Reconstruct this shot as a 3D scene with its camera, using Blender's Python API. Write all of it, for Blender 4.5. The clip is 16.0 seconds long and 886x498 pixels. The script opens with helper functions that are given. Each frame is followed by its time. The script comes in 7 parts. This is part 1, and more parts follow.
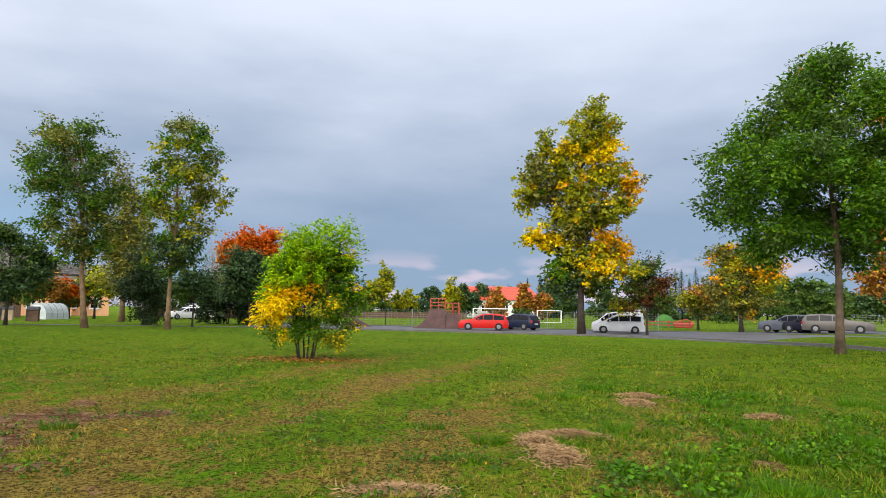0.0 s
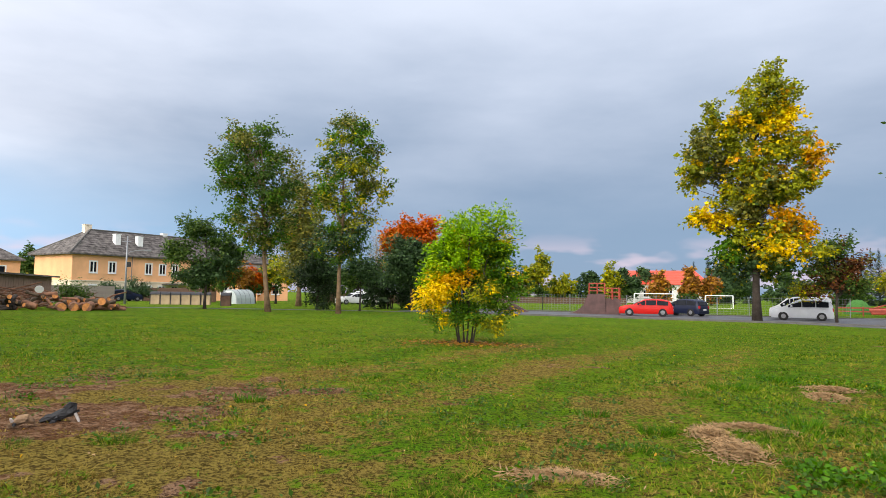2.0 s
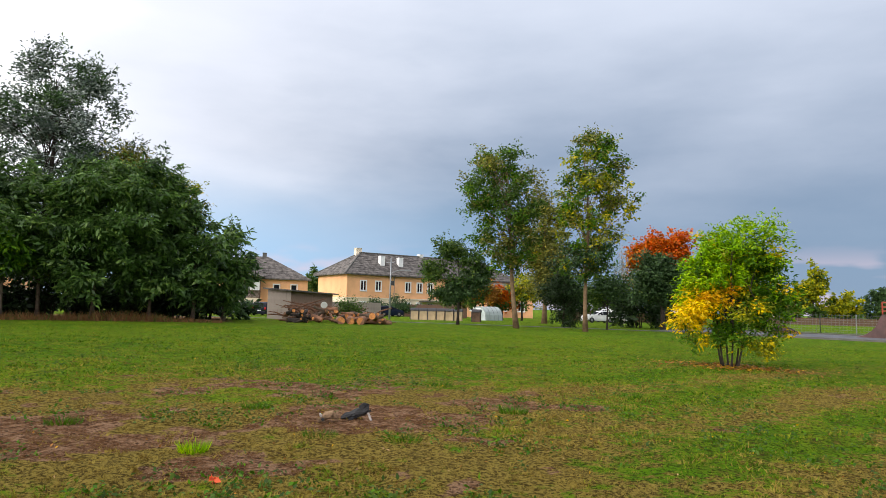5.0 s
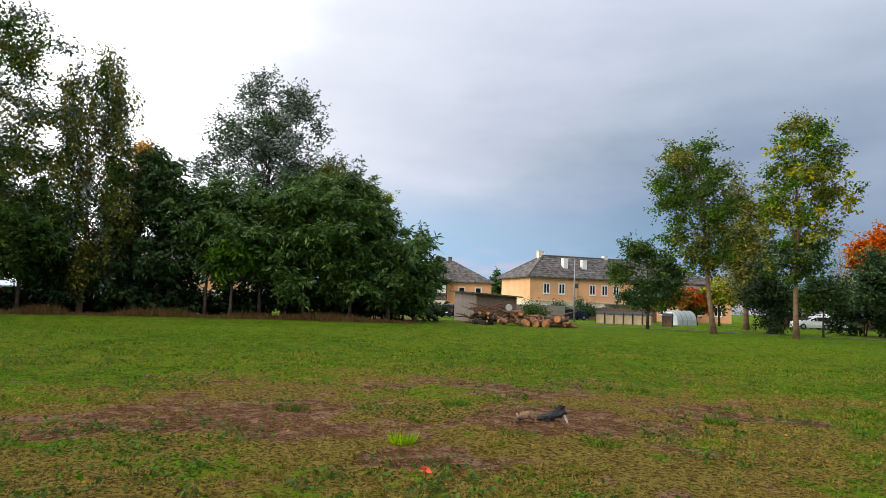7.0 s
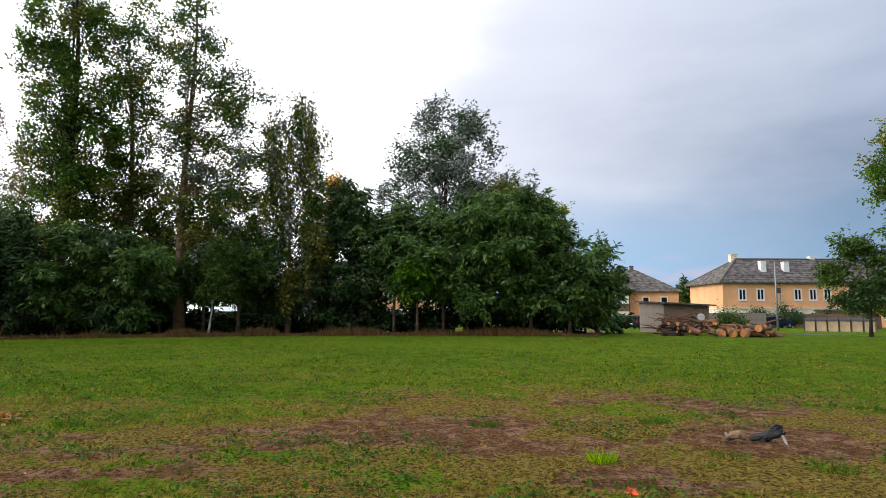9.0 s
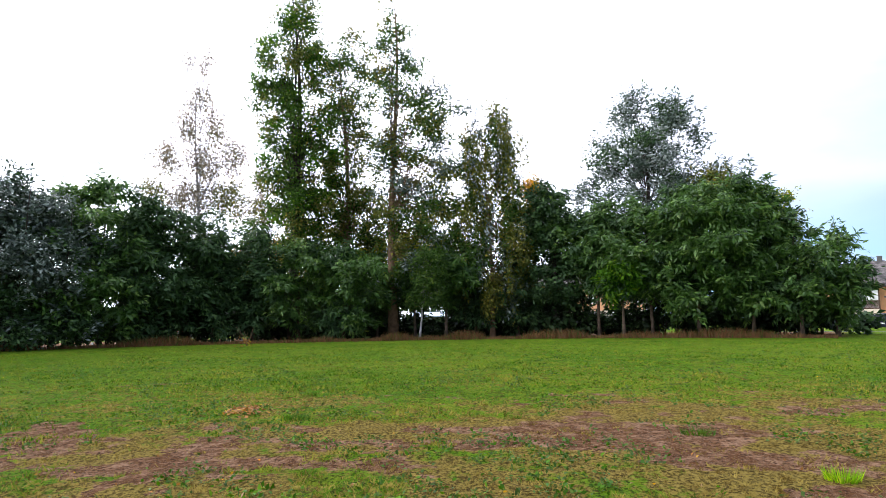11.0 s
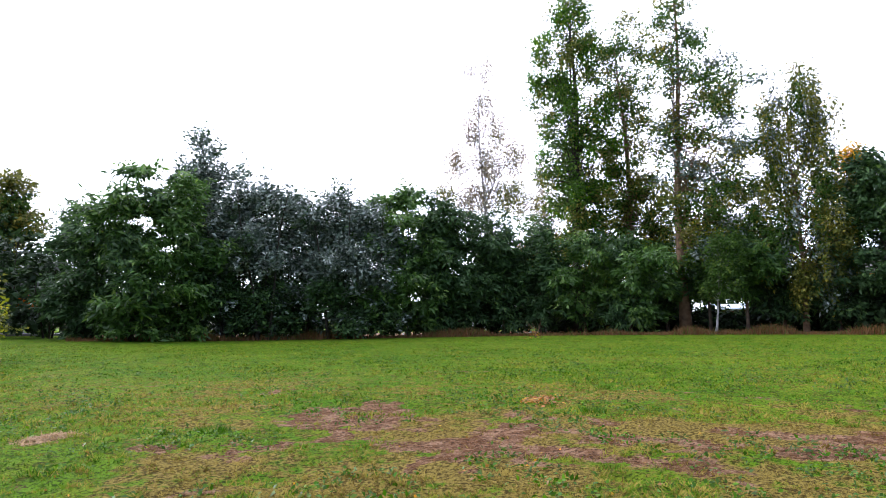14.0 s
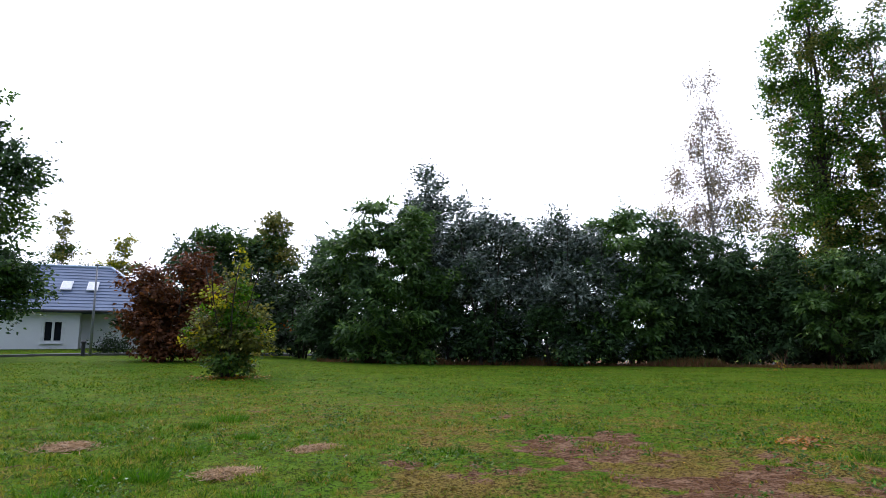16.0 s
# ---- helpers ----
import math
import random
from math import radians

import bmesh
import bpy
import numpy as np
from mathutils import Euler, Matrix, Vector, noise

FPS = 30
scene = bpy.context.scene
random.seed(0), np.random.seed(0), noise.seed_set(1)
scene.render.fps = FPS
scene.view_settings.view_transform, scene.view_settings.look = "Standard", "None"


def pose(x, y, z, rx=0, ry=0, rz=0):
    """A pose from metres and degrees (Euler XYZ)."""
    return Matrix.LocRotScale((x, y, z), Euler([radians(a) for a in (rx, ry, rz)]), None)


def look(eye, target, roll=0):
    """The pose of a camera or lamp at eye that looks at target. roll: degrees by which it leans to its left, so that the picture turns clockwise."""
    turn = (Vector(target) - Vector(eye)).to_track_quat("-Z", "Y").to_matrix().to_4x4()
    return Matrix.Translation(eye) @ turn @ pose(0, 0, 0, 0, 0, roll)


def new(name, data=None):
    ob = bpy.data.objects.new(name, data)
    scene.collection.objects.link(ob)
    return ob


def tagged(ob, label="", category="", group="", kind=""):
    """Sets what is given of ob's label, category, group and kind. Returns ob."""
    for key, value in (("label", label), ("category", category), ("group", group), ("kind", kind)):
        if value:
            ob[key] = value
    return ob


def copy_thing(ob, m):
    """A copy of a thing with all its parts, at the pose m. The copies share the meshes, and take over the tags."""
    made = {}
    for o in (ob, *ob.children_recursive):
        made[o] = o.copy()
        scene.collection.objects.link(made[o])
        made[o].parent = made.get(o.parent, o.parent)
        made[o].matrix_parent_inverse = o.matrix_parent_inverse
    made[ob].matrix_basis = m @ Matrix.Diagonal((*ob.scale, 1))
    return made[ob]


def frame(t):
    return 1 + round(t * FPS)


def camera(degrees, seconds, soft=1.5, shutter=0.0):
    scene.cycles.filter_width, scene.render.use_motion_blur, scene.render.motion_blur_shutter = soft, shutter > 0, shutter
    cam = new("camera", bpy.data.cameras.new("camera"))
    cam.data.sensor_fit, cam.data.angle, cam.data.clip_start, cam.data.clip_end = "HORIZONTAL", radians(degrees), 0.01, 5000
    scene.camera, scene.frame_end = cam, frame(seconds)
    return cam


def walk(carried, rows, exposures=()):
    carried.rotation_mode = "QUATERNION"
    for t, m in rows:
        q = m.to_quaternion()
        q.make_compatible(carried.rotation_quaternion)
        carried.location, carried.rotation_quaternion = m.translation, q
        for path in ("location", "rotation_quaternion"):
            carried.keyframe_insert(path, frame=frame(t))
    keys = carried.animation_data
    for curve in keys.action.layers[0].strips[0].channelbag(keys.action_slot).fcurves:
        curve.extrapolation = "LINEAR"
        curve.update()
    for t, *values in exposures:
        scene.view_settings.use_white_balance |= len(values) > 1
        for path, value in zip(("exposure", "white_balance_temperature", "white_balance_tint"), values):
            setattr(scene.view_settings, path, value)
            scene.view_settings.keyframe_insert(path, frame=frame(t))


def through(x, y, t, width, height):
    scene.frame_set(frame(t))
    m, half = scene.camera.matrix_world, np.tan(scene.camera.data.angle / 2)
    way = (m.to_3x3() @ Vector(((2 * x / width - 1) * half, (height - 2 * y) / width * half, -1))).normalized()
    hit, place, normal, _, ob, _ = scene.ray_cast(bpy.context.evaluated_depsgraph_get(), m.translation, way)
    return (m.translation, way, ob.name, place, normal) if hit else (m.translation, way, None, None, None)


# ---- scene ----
# ---------------------------------------------------------------- camera and walk
cam = camera(68.79, 16.0, soft=0.8)
# seconds, x, y, z, tilt, lean, turn
ROWS = [
    (0, 0.0, 0.0, 1.602, 95.46, -0.9, 0.0), (0.5, -0.009, 0.016, 1.608, 95.24, -0.6, 3.34),
    (1, -0.025, 0.024, 1.599, 94.79, -0.56, 7.13), (1.5, -0.042, 0.049, 1.601, 94.39, -0.38, 11.1),
    (2, -0.043, 0.059, 1.59, 93.97, -0.8, 13.74), (2.5, -0.063, 0.062, 1.588, 93.57, -1.52, 17.24),
    (3, -0.119, 0.062, 1.592, 93.93, -1.56, 20.95), (3.5, -0.162, 0.021, 1.594, 94.06, -1.58, 24.63),
    (6, -0.198, -0.222, 1.549, 95.54, -1.29, 42.23), (6.5, -0.238, -0.245, 1.548, 95.25, -1.4, 46.46),
    (7, -0.269, -0.273, 1.542, 94.98, -1.74, 50.96), (7.5, -0.264, -0.314, 1.546, 95.4, -2.35, 53.1),
    (8, -0.281, -0.35, 1.553, 95.72, -1.85, 56.27), (8.5, -0.316, -0.352, 1.55, 95.77, -0.55, 61.65),
    (9, -0.336, -0.356, 1.559, 95.97, 0.04, 66.66), (11.5, -0.437, -0.17, 1.517, 96.27, 0.71, 89.25),
    (12, -0.458, -0.174, 1.51, 95.98, 0.55, 94.07), (12.5, -0.54, -0.177, 1.489, 95.73, 0.91, 97.97),
    (13, -0.554, -0.18, 1.485, 95.63, 0.63, 99.98), (13.5, -0.53, -0.234, 1.494, 95.61, 0.37, 105.52),
    (14, -0.526, -0.301, 1.503, 96.17, 0.77, 109.26), (14.5, -0.493, -0.355, 1.515, 96.89, 0.23, 114.39),
    (15, -0.457, -0.393, 1.522, 97.62, 0.47, 118.98), (15.5, -0.426, -0.432, 1.513, 98.15, 0.01, 123.86),
    (16, -0.4, -0.455, 1.513, 98.55, -0.17, 128.15),
]
walk(cam, [(t, pose(*row)) for t, *row in ROWS],
     exposures=[(0, 0.46, 6600, 12), (3.5, 0.43, 6600, 12), (7, 0.14, 6500, 12), (9, 0.13, 6400, 13), (11.5, 0.95, 5800, 17), (13, 1.08, 5720, 19), (15, 0.7, 5720, 19), (16, 0.3, 5720, 19)])

# ---------------------------------------------------------------- sky and sun
SUN_AZ, SUN_EL = 150.0, 24.0


class Nodes:
    """Short hand for building a node tree."""

    def __init__(self, tree):
        self.tree = tree
        tree.nodes.clear()

    def add(self, kind, inputs=(), **settings):
        n = self.tree.nodes.new(kind)
        for k, v in settings.items():
            setattr(n, k, v)
        for k, v in dict(inputs).items():
            self.put(n.inputs[k], v)
        return n

    def put(self, socket, v):
        if isinstance(v, bpy.types.NodeSocket):
            self.tree.links.new(v, socket)
        else:
            socket.default_value = v

    def math(self, op, a, b=0.0, clamp=False):
        return self.add("ShaderNodeMath", {0: a, 1: b}, operation=op, use_clamp=clamp).outputs[0]

    def step(self, v, lo, hi):
        n = self.add("ShaderNodeMapRange", {0: v, 1: lo, 2: hi, 3: 0.0, 4: 1.0}, interpolation_type="SMOOTHSTEP")
        return n.outputs[0]

    def mix(self, f, a, b):
        n = self.add("ShaderNodeMix", data_type="RGBA")
        self.put(n.inputs[0], f)
        for s, v in ((6, a), (7, b)):
            self.put(n.inputs[s], (*v, 1.0) if isinstance(v, tuple) and len(v) == 3 else v)
        return n.outputs[2]

    def noise(self, vector, scale, detail=4.0, rough=0.55, out=0):
        n = self.add("ShaderNodeTexNoise", {"Scale": scale, "Detail": detail, "Roughness": rough})
        if vector is not None:
            self.put(n.inputs["Vector"], vector)
        return n.outputs[out]


def build_sky():
    world = bpy.data.worlds.new("sky")
    world.use_nodes = True
    scene.world = world
    n = Nodes(world.node_tree)
    d = n.add("ShaderNodeTexCoord").outputs["Generated"]
    xyz = n.add("ShaderNodeSeparateXYZ", {0: d})
    up = xyz.outputs[2]
    toward = n.add("ShaderNodeVectorMath", {0: d, 1: (-math.sin(radians(SUN_AZ)), math.cos(radians(SUN_AZ)), 0)},
                   operation="DOT_PRODUCT").outputs["Value"]
    stretch = n.add("ShaderNodeVectorMath", {0: d, 1: (1, 1, 3.2)}, operation="MULTIPLY").outputs[0]
    big = n.noise(stretch, 1.9, 5.0, 0.5)
    fine = n.noise(stretch, 4.5, 6.0, 0.55)
    wob = n.math("ADD", n.math("MULTIPLY", n.math("SUBTRACT", big, 0.5), 0.55),
                 n.math("MULTIPLY", n.math("SUBTRACT", fine, 0.5), 0.22))
    # a dark blue-grey cloud bank low down away from the sun, paler lilac cloud higher up
    high = n.step(n.math("ADD", up, n.math("MULTIPLY", wob, 0.5)), 0.08, 0.5)
    cloud = n.mix(high, (0.185, 0.265, 0.385), (0.62, 0.69, 0.81))
    # thin bright cloud toward the hidden sun
    lit = n.math("ADD", n.math("ADD", toward, n.math("MULTIPLY", wob, 0.55)), n.math("MULTIPLY", up, 0.35))
    cloud = n.mix(n.step(lit, -0.42, 0.24), cloud, (0.84, 0.88, 0.97))
    # clearer strip of blue close to the horizon
    low = n.step(n.math("ADD", up, n.math("MULTIPLY", wob, 0.16)), 0.24, 0.05)
    side = n.step(toward, -0.75, -0.05)
    cloud = n.mix(n.math("MULTIPLY", low, n.math("ADD", n.math("MULTIPLY", side, 0.7), 0.12)), cloud, (0.36, 0.60, 0.86))
    pink = n.math("MULTIPLY", n.step(up, 0.105, 0.04), n.step(n.noise(stretch, 7.0, 3.0), 0.48, 0.62))
    cloud = n.mix(n.math("MULTIPLY", pink, 0.6), cloud, (0.72, 0.58, 0.66))
    cloud = n.mix(n.step(lit, 0.10, 0.5), cloud, (2.3, 2.3, 2.35))
    soft = n.add("ShaderNodeBackground", {"Color": cloud, "Strength": 1.0})
    blue = n.add("ShaderNodeTexSky", sky_type="NISHITA", sun_disc=False, sun_elevation=radians(SUN_EL),
                 sun_rotation=radians(-SUN_AZ))
    clear = n.add("ShaderNodeBackground", {"Color": blue.outputs[0], "Strength": 0.05})
    both = n.add("ShaderNodeMixShader", {0: 0.93, 1: clear.outputs[0], 2: soft.outputs[0]})
    n.add("ShaderNodeOutputWorld", {0: both.outputs[0]})


build_sky()
sun = new("sun", bpy.data.lights.new("sun", "SUN"))
sun.data.energy, sun.data.angle, sun.data.color = 1.3, radians(24), (1.0, 0.95, 0.86)
sun.matrix_world = look((-math.sin(radians(SUN_AZ)) * 60, math.cos(radians(SUN_AZ)) * 60, 60 * math.tan(radians(SUN_EL))), (0, 0, 0))

# ---------------------------------------------------------------- materials
def finish(n, shader):
    n.add("ShaderNodeOutputMaterial", {0: shader})


def surface(name, colour, rough=0.7, metal=0.0, var=0.25, scale=6.0, bump=0.2, fine=40.0, coords="Object", second=None, coat=0.0, gloss=None):
    """A material with variation at two scales: stains and grain."""
    m = bpy.data.materials.new(name)
    m.use_nodes = True
    n = Nodes(m.node_tree)
    v = n.add("ShaderNodeTexCoord").outputs[coords]
    stain = n.noise(v, scale, 5.0, 0.6)
    grain = n.noise(v, fine, 3.0, 0.6)
    dark = tuple(c * (1 - var) for c in colour)
    lite = second or tuple(min(1.0, c * (1 + var)) for c in colour)
    c = n.mix(n.step(stain, 0.3, 0.7), dark, lite)
    c = n.mix(n.math("MULTIPLY", grain, 0.35), c, tuple(x * 0.7 for x in colour))
    b = n.add("ShaderNodeBump", {"Height": grain, "Strength": bump, "Distance": 0.02})
    p = n.add("ShaderNodeBsdfPrincipled", {"Base Color": c, "Roughness": rough, "Metallic": metal, "Normal": b.outputs[0], "Coat Weight": coat, "Specular IOR Level": gloss if gloss is not None else 0.5 if rough < 0.8 else 0.2})
    finish(n, p.outputs[0])
    return m


def leaf_material(name, colour, other, share=0.5, through=0.45, rough=0.5):
    """Leaves: every leaf differs a little, patches of the crown turn toward the other colour."""
    m = bpy.data.materials.new(name)
    m.use_nodes = True
    n = Nodes(m.node_tree)
    v = n.add("ShaderNodeTexCoord").outputs["Object"]
    one = n.add("ShaderNodeNewGeometry").outputs["Random Per Island"]
    patch = n.noise(v, 0.8, 5.0, 0.75)
    turn = n.math("ADD", n.math("MULTIPLY", n.math("SUBTRACT", one, 0.5), 0.35), patch)
    c = n.mix(n.step(turn, 0.75 - 0.5 * share, 0.95 - 0.5 * share), colour, other)
    h = n.add("ShaderNodeHueSaturation", {"Color": c, "Saturation": 1.08, "Value": n.math("ADD", n.math("MULTIPLY", one, 0.9), 0.6)})
    p = n.add("ShaderNodeBsdfPrincipled", {"Base Color": h.outputs[0], "Roughness": rough, "Specular IOR Level": 0.18 if rough > 0.45 else 0.35})
    t = n.add("ShaderNodeBsdfTranslucent", {"Color": h.outputs[0]})
    finish(n, n.add("ShaderNodeMixShader", {0: through, 1: p.outputs[0], 2: t.outputs[0]}).outputs[0])
    return m


LEAF = {
    "green": leaf_material("leaf_green", (0.062, 0.145, 0.014), (0.145, 0.225, 0.022), 0.4),
    "mid": leaf_material("leaf_mid", (0.061, 0.112, 0.024), (0.112, 0.157, 0.032), 0.4),
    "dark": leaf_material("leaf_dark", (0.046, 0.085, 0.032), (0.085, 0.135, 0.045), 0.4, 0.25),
    "bright": leaf_material("leaf_bright", (0.19, 0.36, 0.016), (0.32, 0.43, 0.022), 0.5, 0.45),
    "yellow": leaf_material("leaf_yellow", (0.80, 0.55, 0.02), (0.56, 0.50, 0.03), 0.4, 0.4),
    "ygreen": leaf_material("leaf_yellow_green", (0.25, 0.275, 0.03), (0.52, 0.40, 0.03), 0.42, 0.4),
    "gold": leaf_material("leaf_gold", (0.621, 0.352, 0.021), (0.642, 0.228, 0.021), 0.4, 0.4),
    "orange": leaf_material("leaf_orange", (0.552, 0.144, 0.022), (0.398, 0.066, 0.022), 0.5, 0.35),
    "rust": leaf_material("leaf_rust", (0.28, 0.128, 0.038), (0.383, 0.217, 0.038), 0.5, 0.3),
    "brown": leaf_material("leaf_brown", (0.10, 0.042, 0.02), (0.20, 0.075, 0.028), 0.4, 0.25),
    "olive": leaf_material("leaf_olive", (0.14, 0.15, 0.036), (0.26, 0.21, 0.042), 0.4, 0.35),
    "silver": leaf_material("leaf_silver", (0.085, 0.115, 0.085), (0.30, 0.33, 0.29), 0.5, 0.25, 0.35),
    "pale": leaf_material("leaf_pale", (0.20, 0.155, 0.095), (0.36, 0.30, 0.21), 0.6, 0.3, 0.35),
    "russet": leaf_material("leaf_russet", (0.17, 0.065, 0.024), (0.10, 0.045, 0.022), 0.5, 0.3),
    "sumac": leaf_material("leaf_sumac", (0.078, 0.148, 0.036), (0.145, 0.215, 0.052), 0.4, 0.4, 0.4),
    "weed": leaf_material("leaf_weed", (0.045, 0.115, 0.008), (0.085, 0.17, 0.012), 0.35, 0.25),
    "tuft": leaf_material("leaf_tuft", (0.055, 0.15, 0.008), (0.11, 0.215, 0.014), 0.4, 0.3),
    "needle": leaf_material("needle_dark", (0.018, 0.036, 0.02), (0.032, 0.055, 0.027), 0.4, 0.1),
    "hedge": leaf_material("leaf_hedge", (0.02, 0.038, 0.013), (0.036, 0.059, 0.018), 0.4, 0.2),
    "drygrass": leaf_material("dry_grass", (0.20, 0.105, 0.048), (0.12, 0.07, 0.032), 0.5, 0.3),
}
BARK = surface("bark", (0.10, 0.072, 0.048), 0.9, var=0.4, scale=3, bump=0.8, fine=25)
BARK_WARM = surface("bark_warm", (0.18, 0.115, 0.065), 0.9, var=0.35, scale=3, bump=0.8, fine=25)
BARK_DARK = surface("bark_dark", (0.045, 0.035, 0.028), 0.9, var=0.4, scale=3, bump=0.8, fine=25)
BARK_WHITE = surface("bark_birch", (0.34, 0.32, 0.30), 0.8, var=0.5, scale=4, bump=0.5, fine=15)

# ---------------------------------------------------------------- helpers for building
def mesh_of(name, verts, faces, mats=(), indices=None, smooth=False):
    me = bpy.data.meshes.new(name)
    me.from_pydata([tuple(v) for v in verts], [], [tuple(f) for f in faces])
    for m in mats:
        me.materials.append(m)
    if indices is not None:
        me.polygons.foreach_set("material_index", np.asarray(indices, dtype=np.int32))
    if smooth:
        me.polygons.foreach_set("use_smooth", np.ones(len(me.polygons), dtype=bool))
    me.update()
    return me


def quads_mesh(name, verts, k, mats=(), indices=None):
    """A mesh of loose faces with k corners each, from an array of corners in order."""
    n = len(verts) // k
    me = bpy.data.meshes.new(name)
    me.vertices.add(n * k)
    me.vertices.foreach_set("co", np.ascontiguousarray(verts, dtype=np.float32).ravel())
    me.loops.add(n * k)
    me.loops.foreach_set("vertex_index", np.arange(n * k, dtype=np.int32))
    me.polygons.add(n)
    me.polygons.foreach_set("loop_start", np.arange(0, n * k, k, dtype=np.int32))
    for m in mats:
        me.materials.append(m)
    if indices is not None:
        me.polygons.foreach_set("material_index", np.asarray(indices, dtype=np.int32))
    me.update(calc_edges=True)
    return me


def part(name, bm, material, parent, label="", smooth=False):
    """Links a bmesh or a mesh as one mesh object under a thing or a part."""
    if isinstance(bm, bmesh.types.BMesh):
        me = bpy.data.meshes.new(name)
        bm.to_mesh(me)
        bm.free()
    else:
        me = bm
    if material is not None and not me.materials:
        me.materials.append(material)
    if smooth:
        me.polygons.foreach_set("use_smooth", np.ones(len(me.polygons), dtype=bool))
    ob = new(name, me)
    ob.parent = parent
    if label:
        tagged(ob, label)
    return ob


def polar(az, d):
    return -math.sin(radians(az)) * d, math.cos(radians(az)) * d


def ramp(a, b, v):
    v = np.clip((v - a) / (b - a), 0, 1)
    return v * v * (3 - 2 * v)


def ground_z(x, y):
    """Height of the meadow: a faint slope near by, rises toward two far corners."""
    x, y = np.asarray(x, dtype=float), np.asarray(y, dtype=float)
    r, az = np.hypot(x, y), np.degrees(np.arctan2(-x, y))

    def off(a):
        return (az - a + 180) % 360 - 180
    z = -0.0148 * x * np.exp(-(r / 60) ** 2)
    z = z + (0.45 * ramp(12, 30, r) + 0.12 * ramp(30, 46, r)) * np.exp(-(off(-34) / 9) ** 2)
    z = z + (0.75 * ramp(14, 45, r) + 0.5 * ramp(45, 58, r)) * np.exp(-(off(158) / 22) ** 2)
    return z


def gz(x, y):
    return float(ground_z(x, y))


def thing(name, az, d, label, category, group="", turn=None, dz=0.0, xy=None):
    """An Empty on the ground, at a bearing and a distance; its x points to the right of that bearing."""
    x, y = xy or polar(az, d)
    e = new(name)
    e.matrix_world = pose(x, y, gz(x, y) + dz, 0, 0, az if turn is None else turn)
    return tagged(e, label, category, group)


def box(bm, x0, x1, y0, y1, z0, z1, m=None):
    vs = [bm.verts.new((x, y, z)) for x in (x0, x1) for y in (y0, y1) for z in (z0, z1)]
    fs = [bm.faces.new([vs[i] for i in q]) for q in ((0, 1, 3, 2), (4, 6, 7, 5), (0, 4, 5, 1), (2, 3, 7, 6), (0, 2, 6, 4), (1, 5, 7, 3))]
    if m is not None:
        for v in vs:
            v.co = m @ v.co
    return fs


def boxed(*dims, bevel=0.0):
    bm = bmesh.new()
    box(bm, *dims)
    if bevel:
        bmesh.ops.bevel(bm, geom=bm.edges[:], offset=bevel, segments=2, affect="EDGES", profile=0.5)
    bmesh.ops.recalc_face_normals(bm, faces=bm.faces)
    return bm


def tube(points, radii, sides=6, cap=True):
    """Corners and faces of a tapering tube along points."""
    pts = [Vector(p) for p in points]
    vs, fs = [], []
    for i, p in enumerate(pts):
        d = (pts[min(i + 1, len(pts) - 1)] - pts[max(i - 1, 0)]).normalized()
        a = d.orthogonal().normalized() if abs(d.z) < 0.95 else (Vector((1, 0, 0)) - d * d.x).normalized()
        b = d.cross(a)
        for k in range(sides):
            w = 2 * math.pi * k / sides
            vs.append(p + (a * math.cos(w) + b * math.sin(w)) * radii[i])
    for i in range(len(pts) - 1):
        for k in range(sides):
            fs.append((i * sides + k, i * sides + (k + 1) % sides, (i + 1) * sides + (k + 1) % sides, (i + 1) * sides + k))
    if cap:
        fs.append(tuple(range(sides))[::-1])
        fs.append(tuple(range((len(pts) - 1) * sides, len(pts) * sides)))
    return vs, fs


class Soup:
    """Collects pieces into one mesh."""

    def __init__(self):
        self.v, self.f = [], []

    def add(self, vf):
        o = len(self.v)
        self.v += list(vf[0])
        self.f += [tuple(i + o for i in q) for q in vf[1]]
        return self

    def mesh(self, name, mat, smooth=False):
        return mesh_of(name, self.v, self.f, (mat,) if mat else (), smooth=smooth)


def value_noise(x, y, scale, seed=0, octaves=3):
    """Smooth noise in 0..1 on arrays."""
    out, amp, tot = np.zeros_like(x, dtype=float), 1.0, 0.0
    for o in range(octaves):
        u, v = x / scale + 37.1 * o + seed * 11.3, y / scale + 91.7 * o + seed * 5.7
        i, j = np.floor(u), np.floor(v)
        fu, fv = u - i, v - j
        fu, fv = fu * fu * (3 - 2 * fu), fv * fv * (3 - 2 * fv)

        def h(a, b):
            s = np.sin(a * 127.1 + b * 311.7 + seed * 17.0) * 43758.5453
            return s - np.floor(s)
        out += amp * ((h(i, j) * (1 - fu) + h(i + 1, j) * fu) * (1 - fv) + (h(i, j + 1) * (1 - fu) + h(i + 1, j + 1) * fu) * fv)
        tot += amp
        amp, scale = amp * 0.5, scale * 0.5
    return out / tot


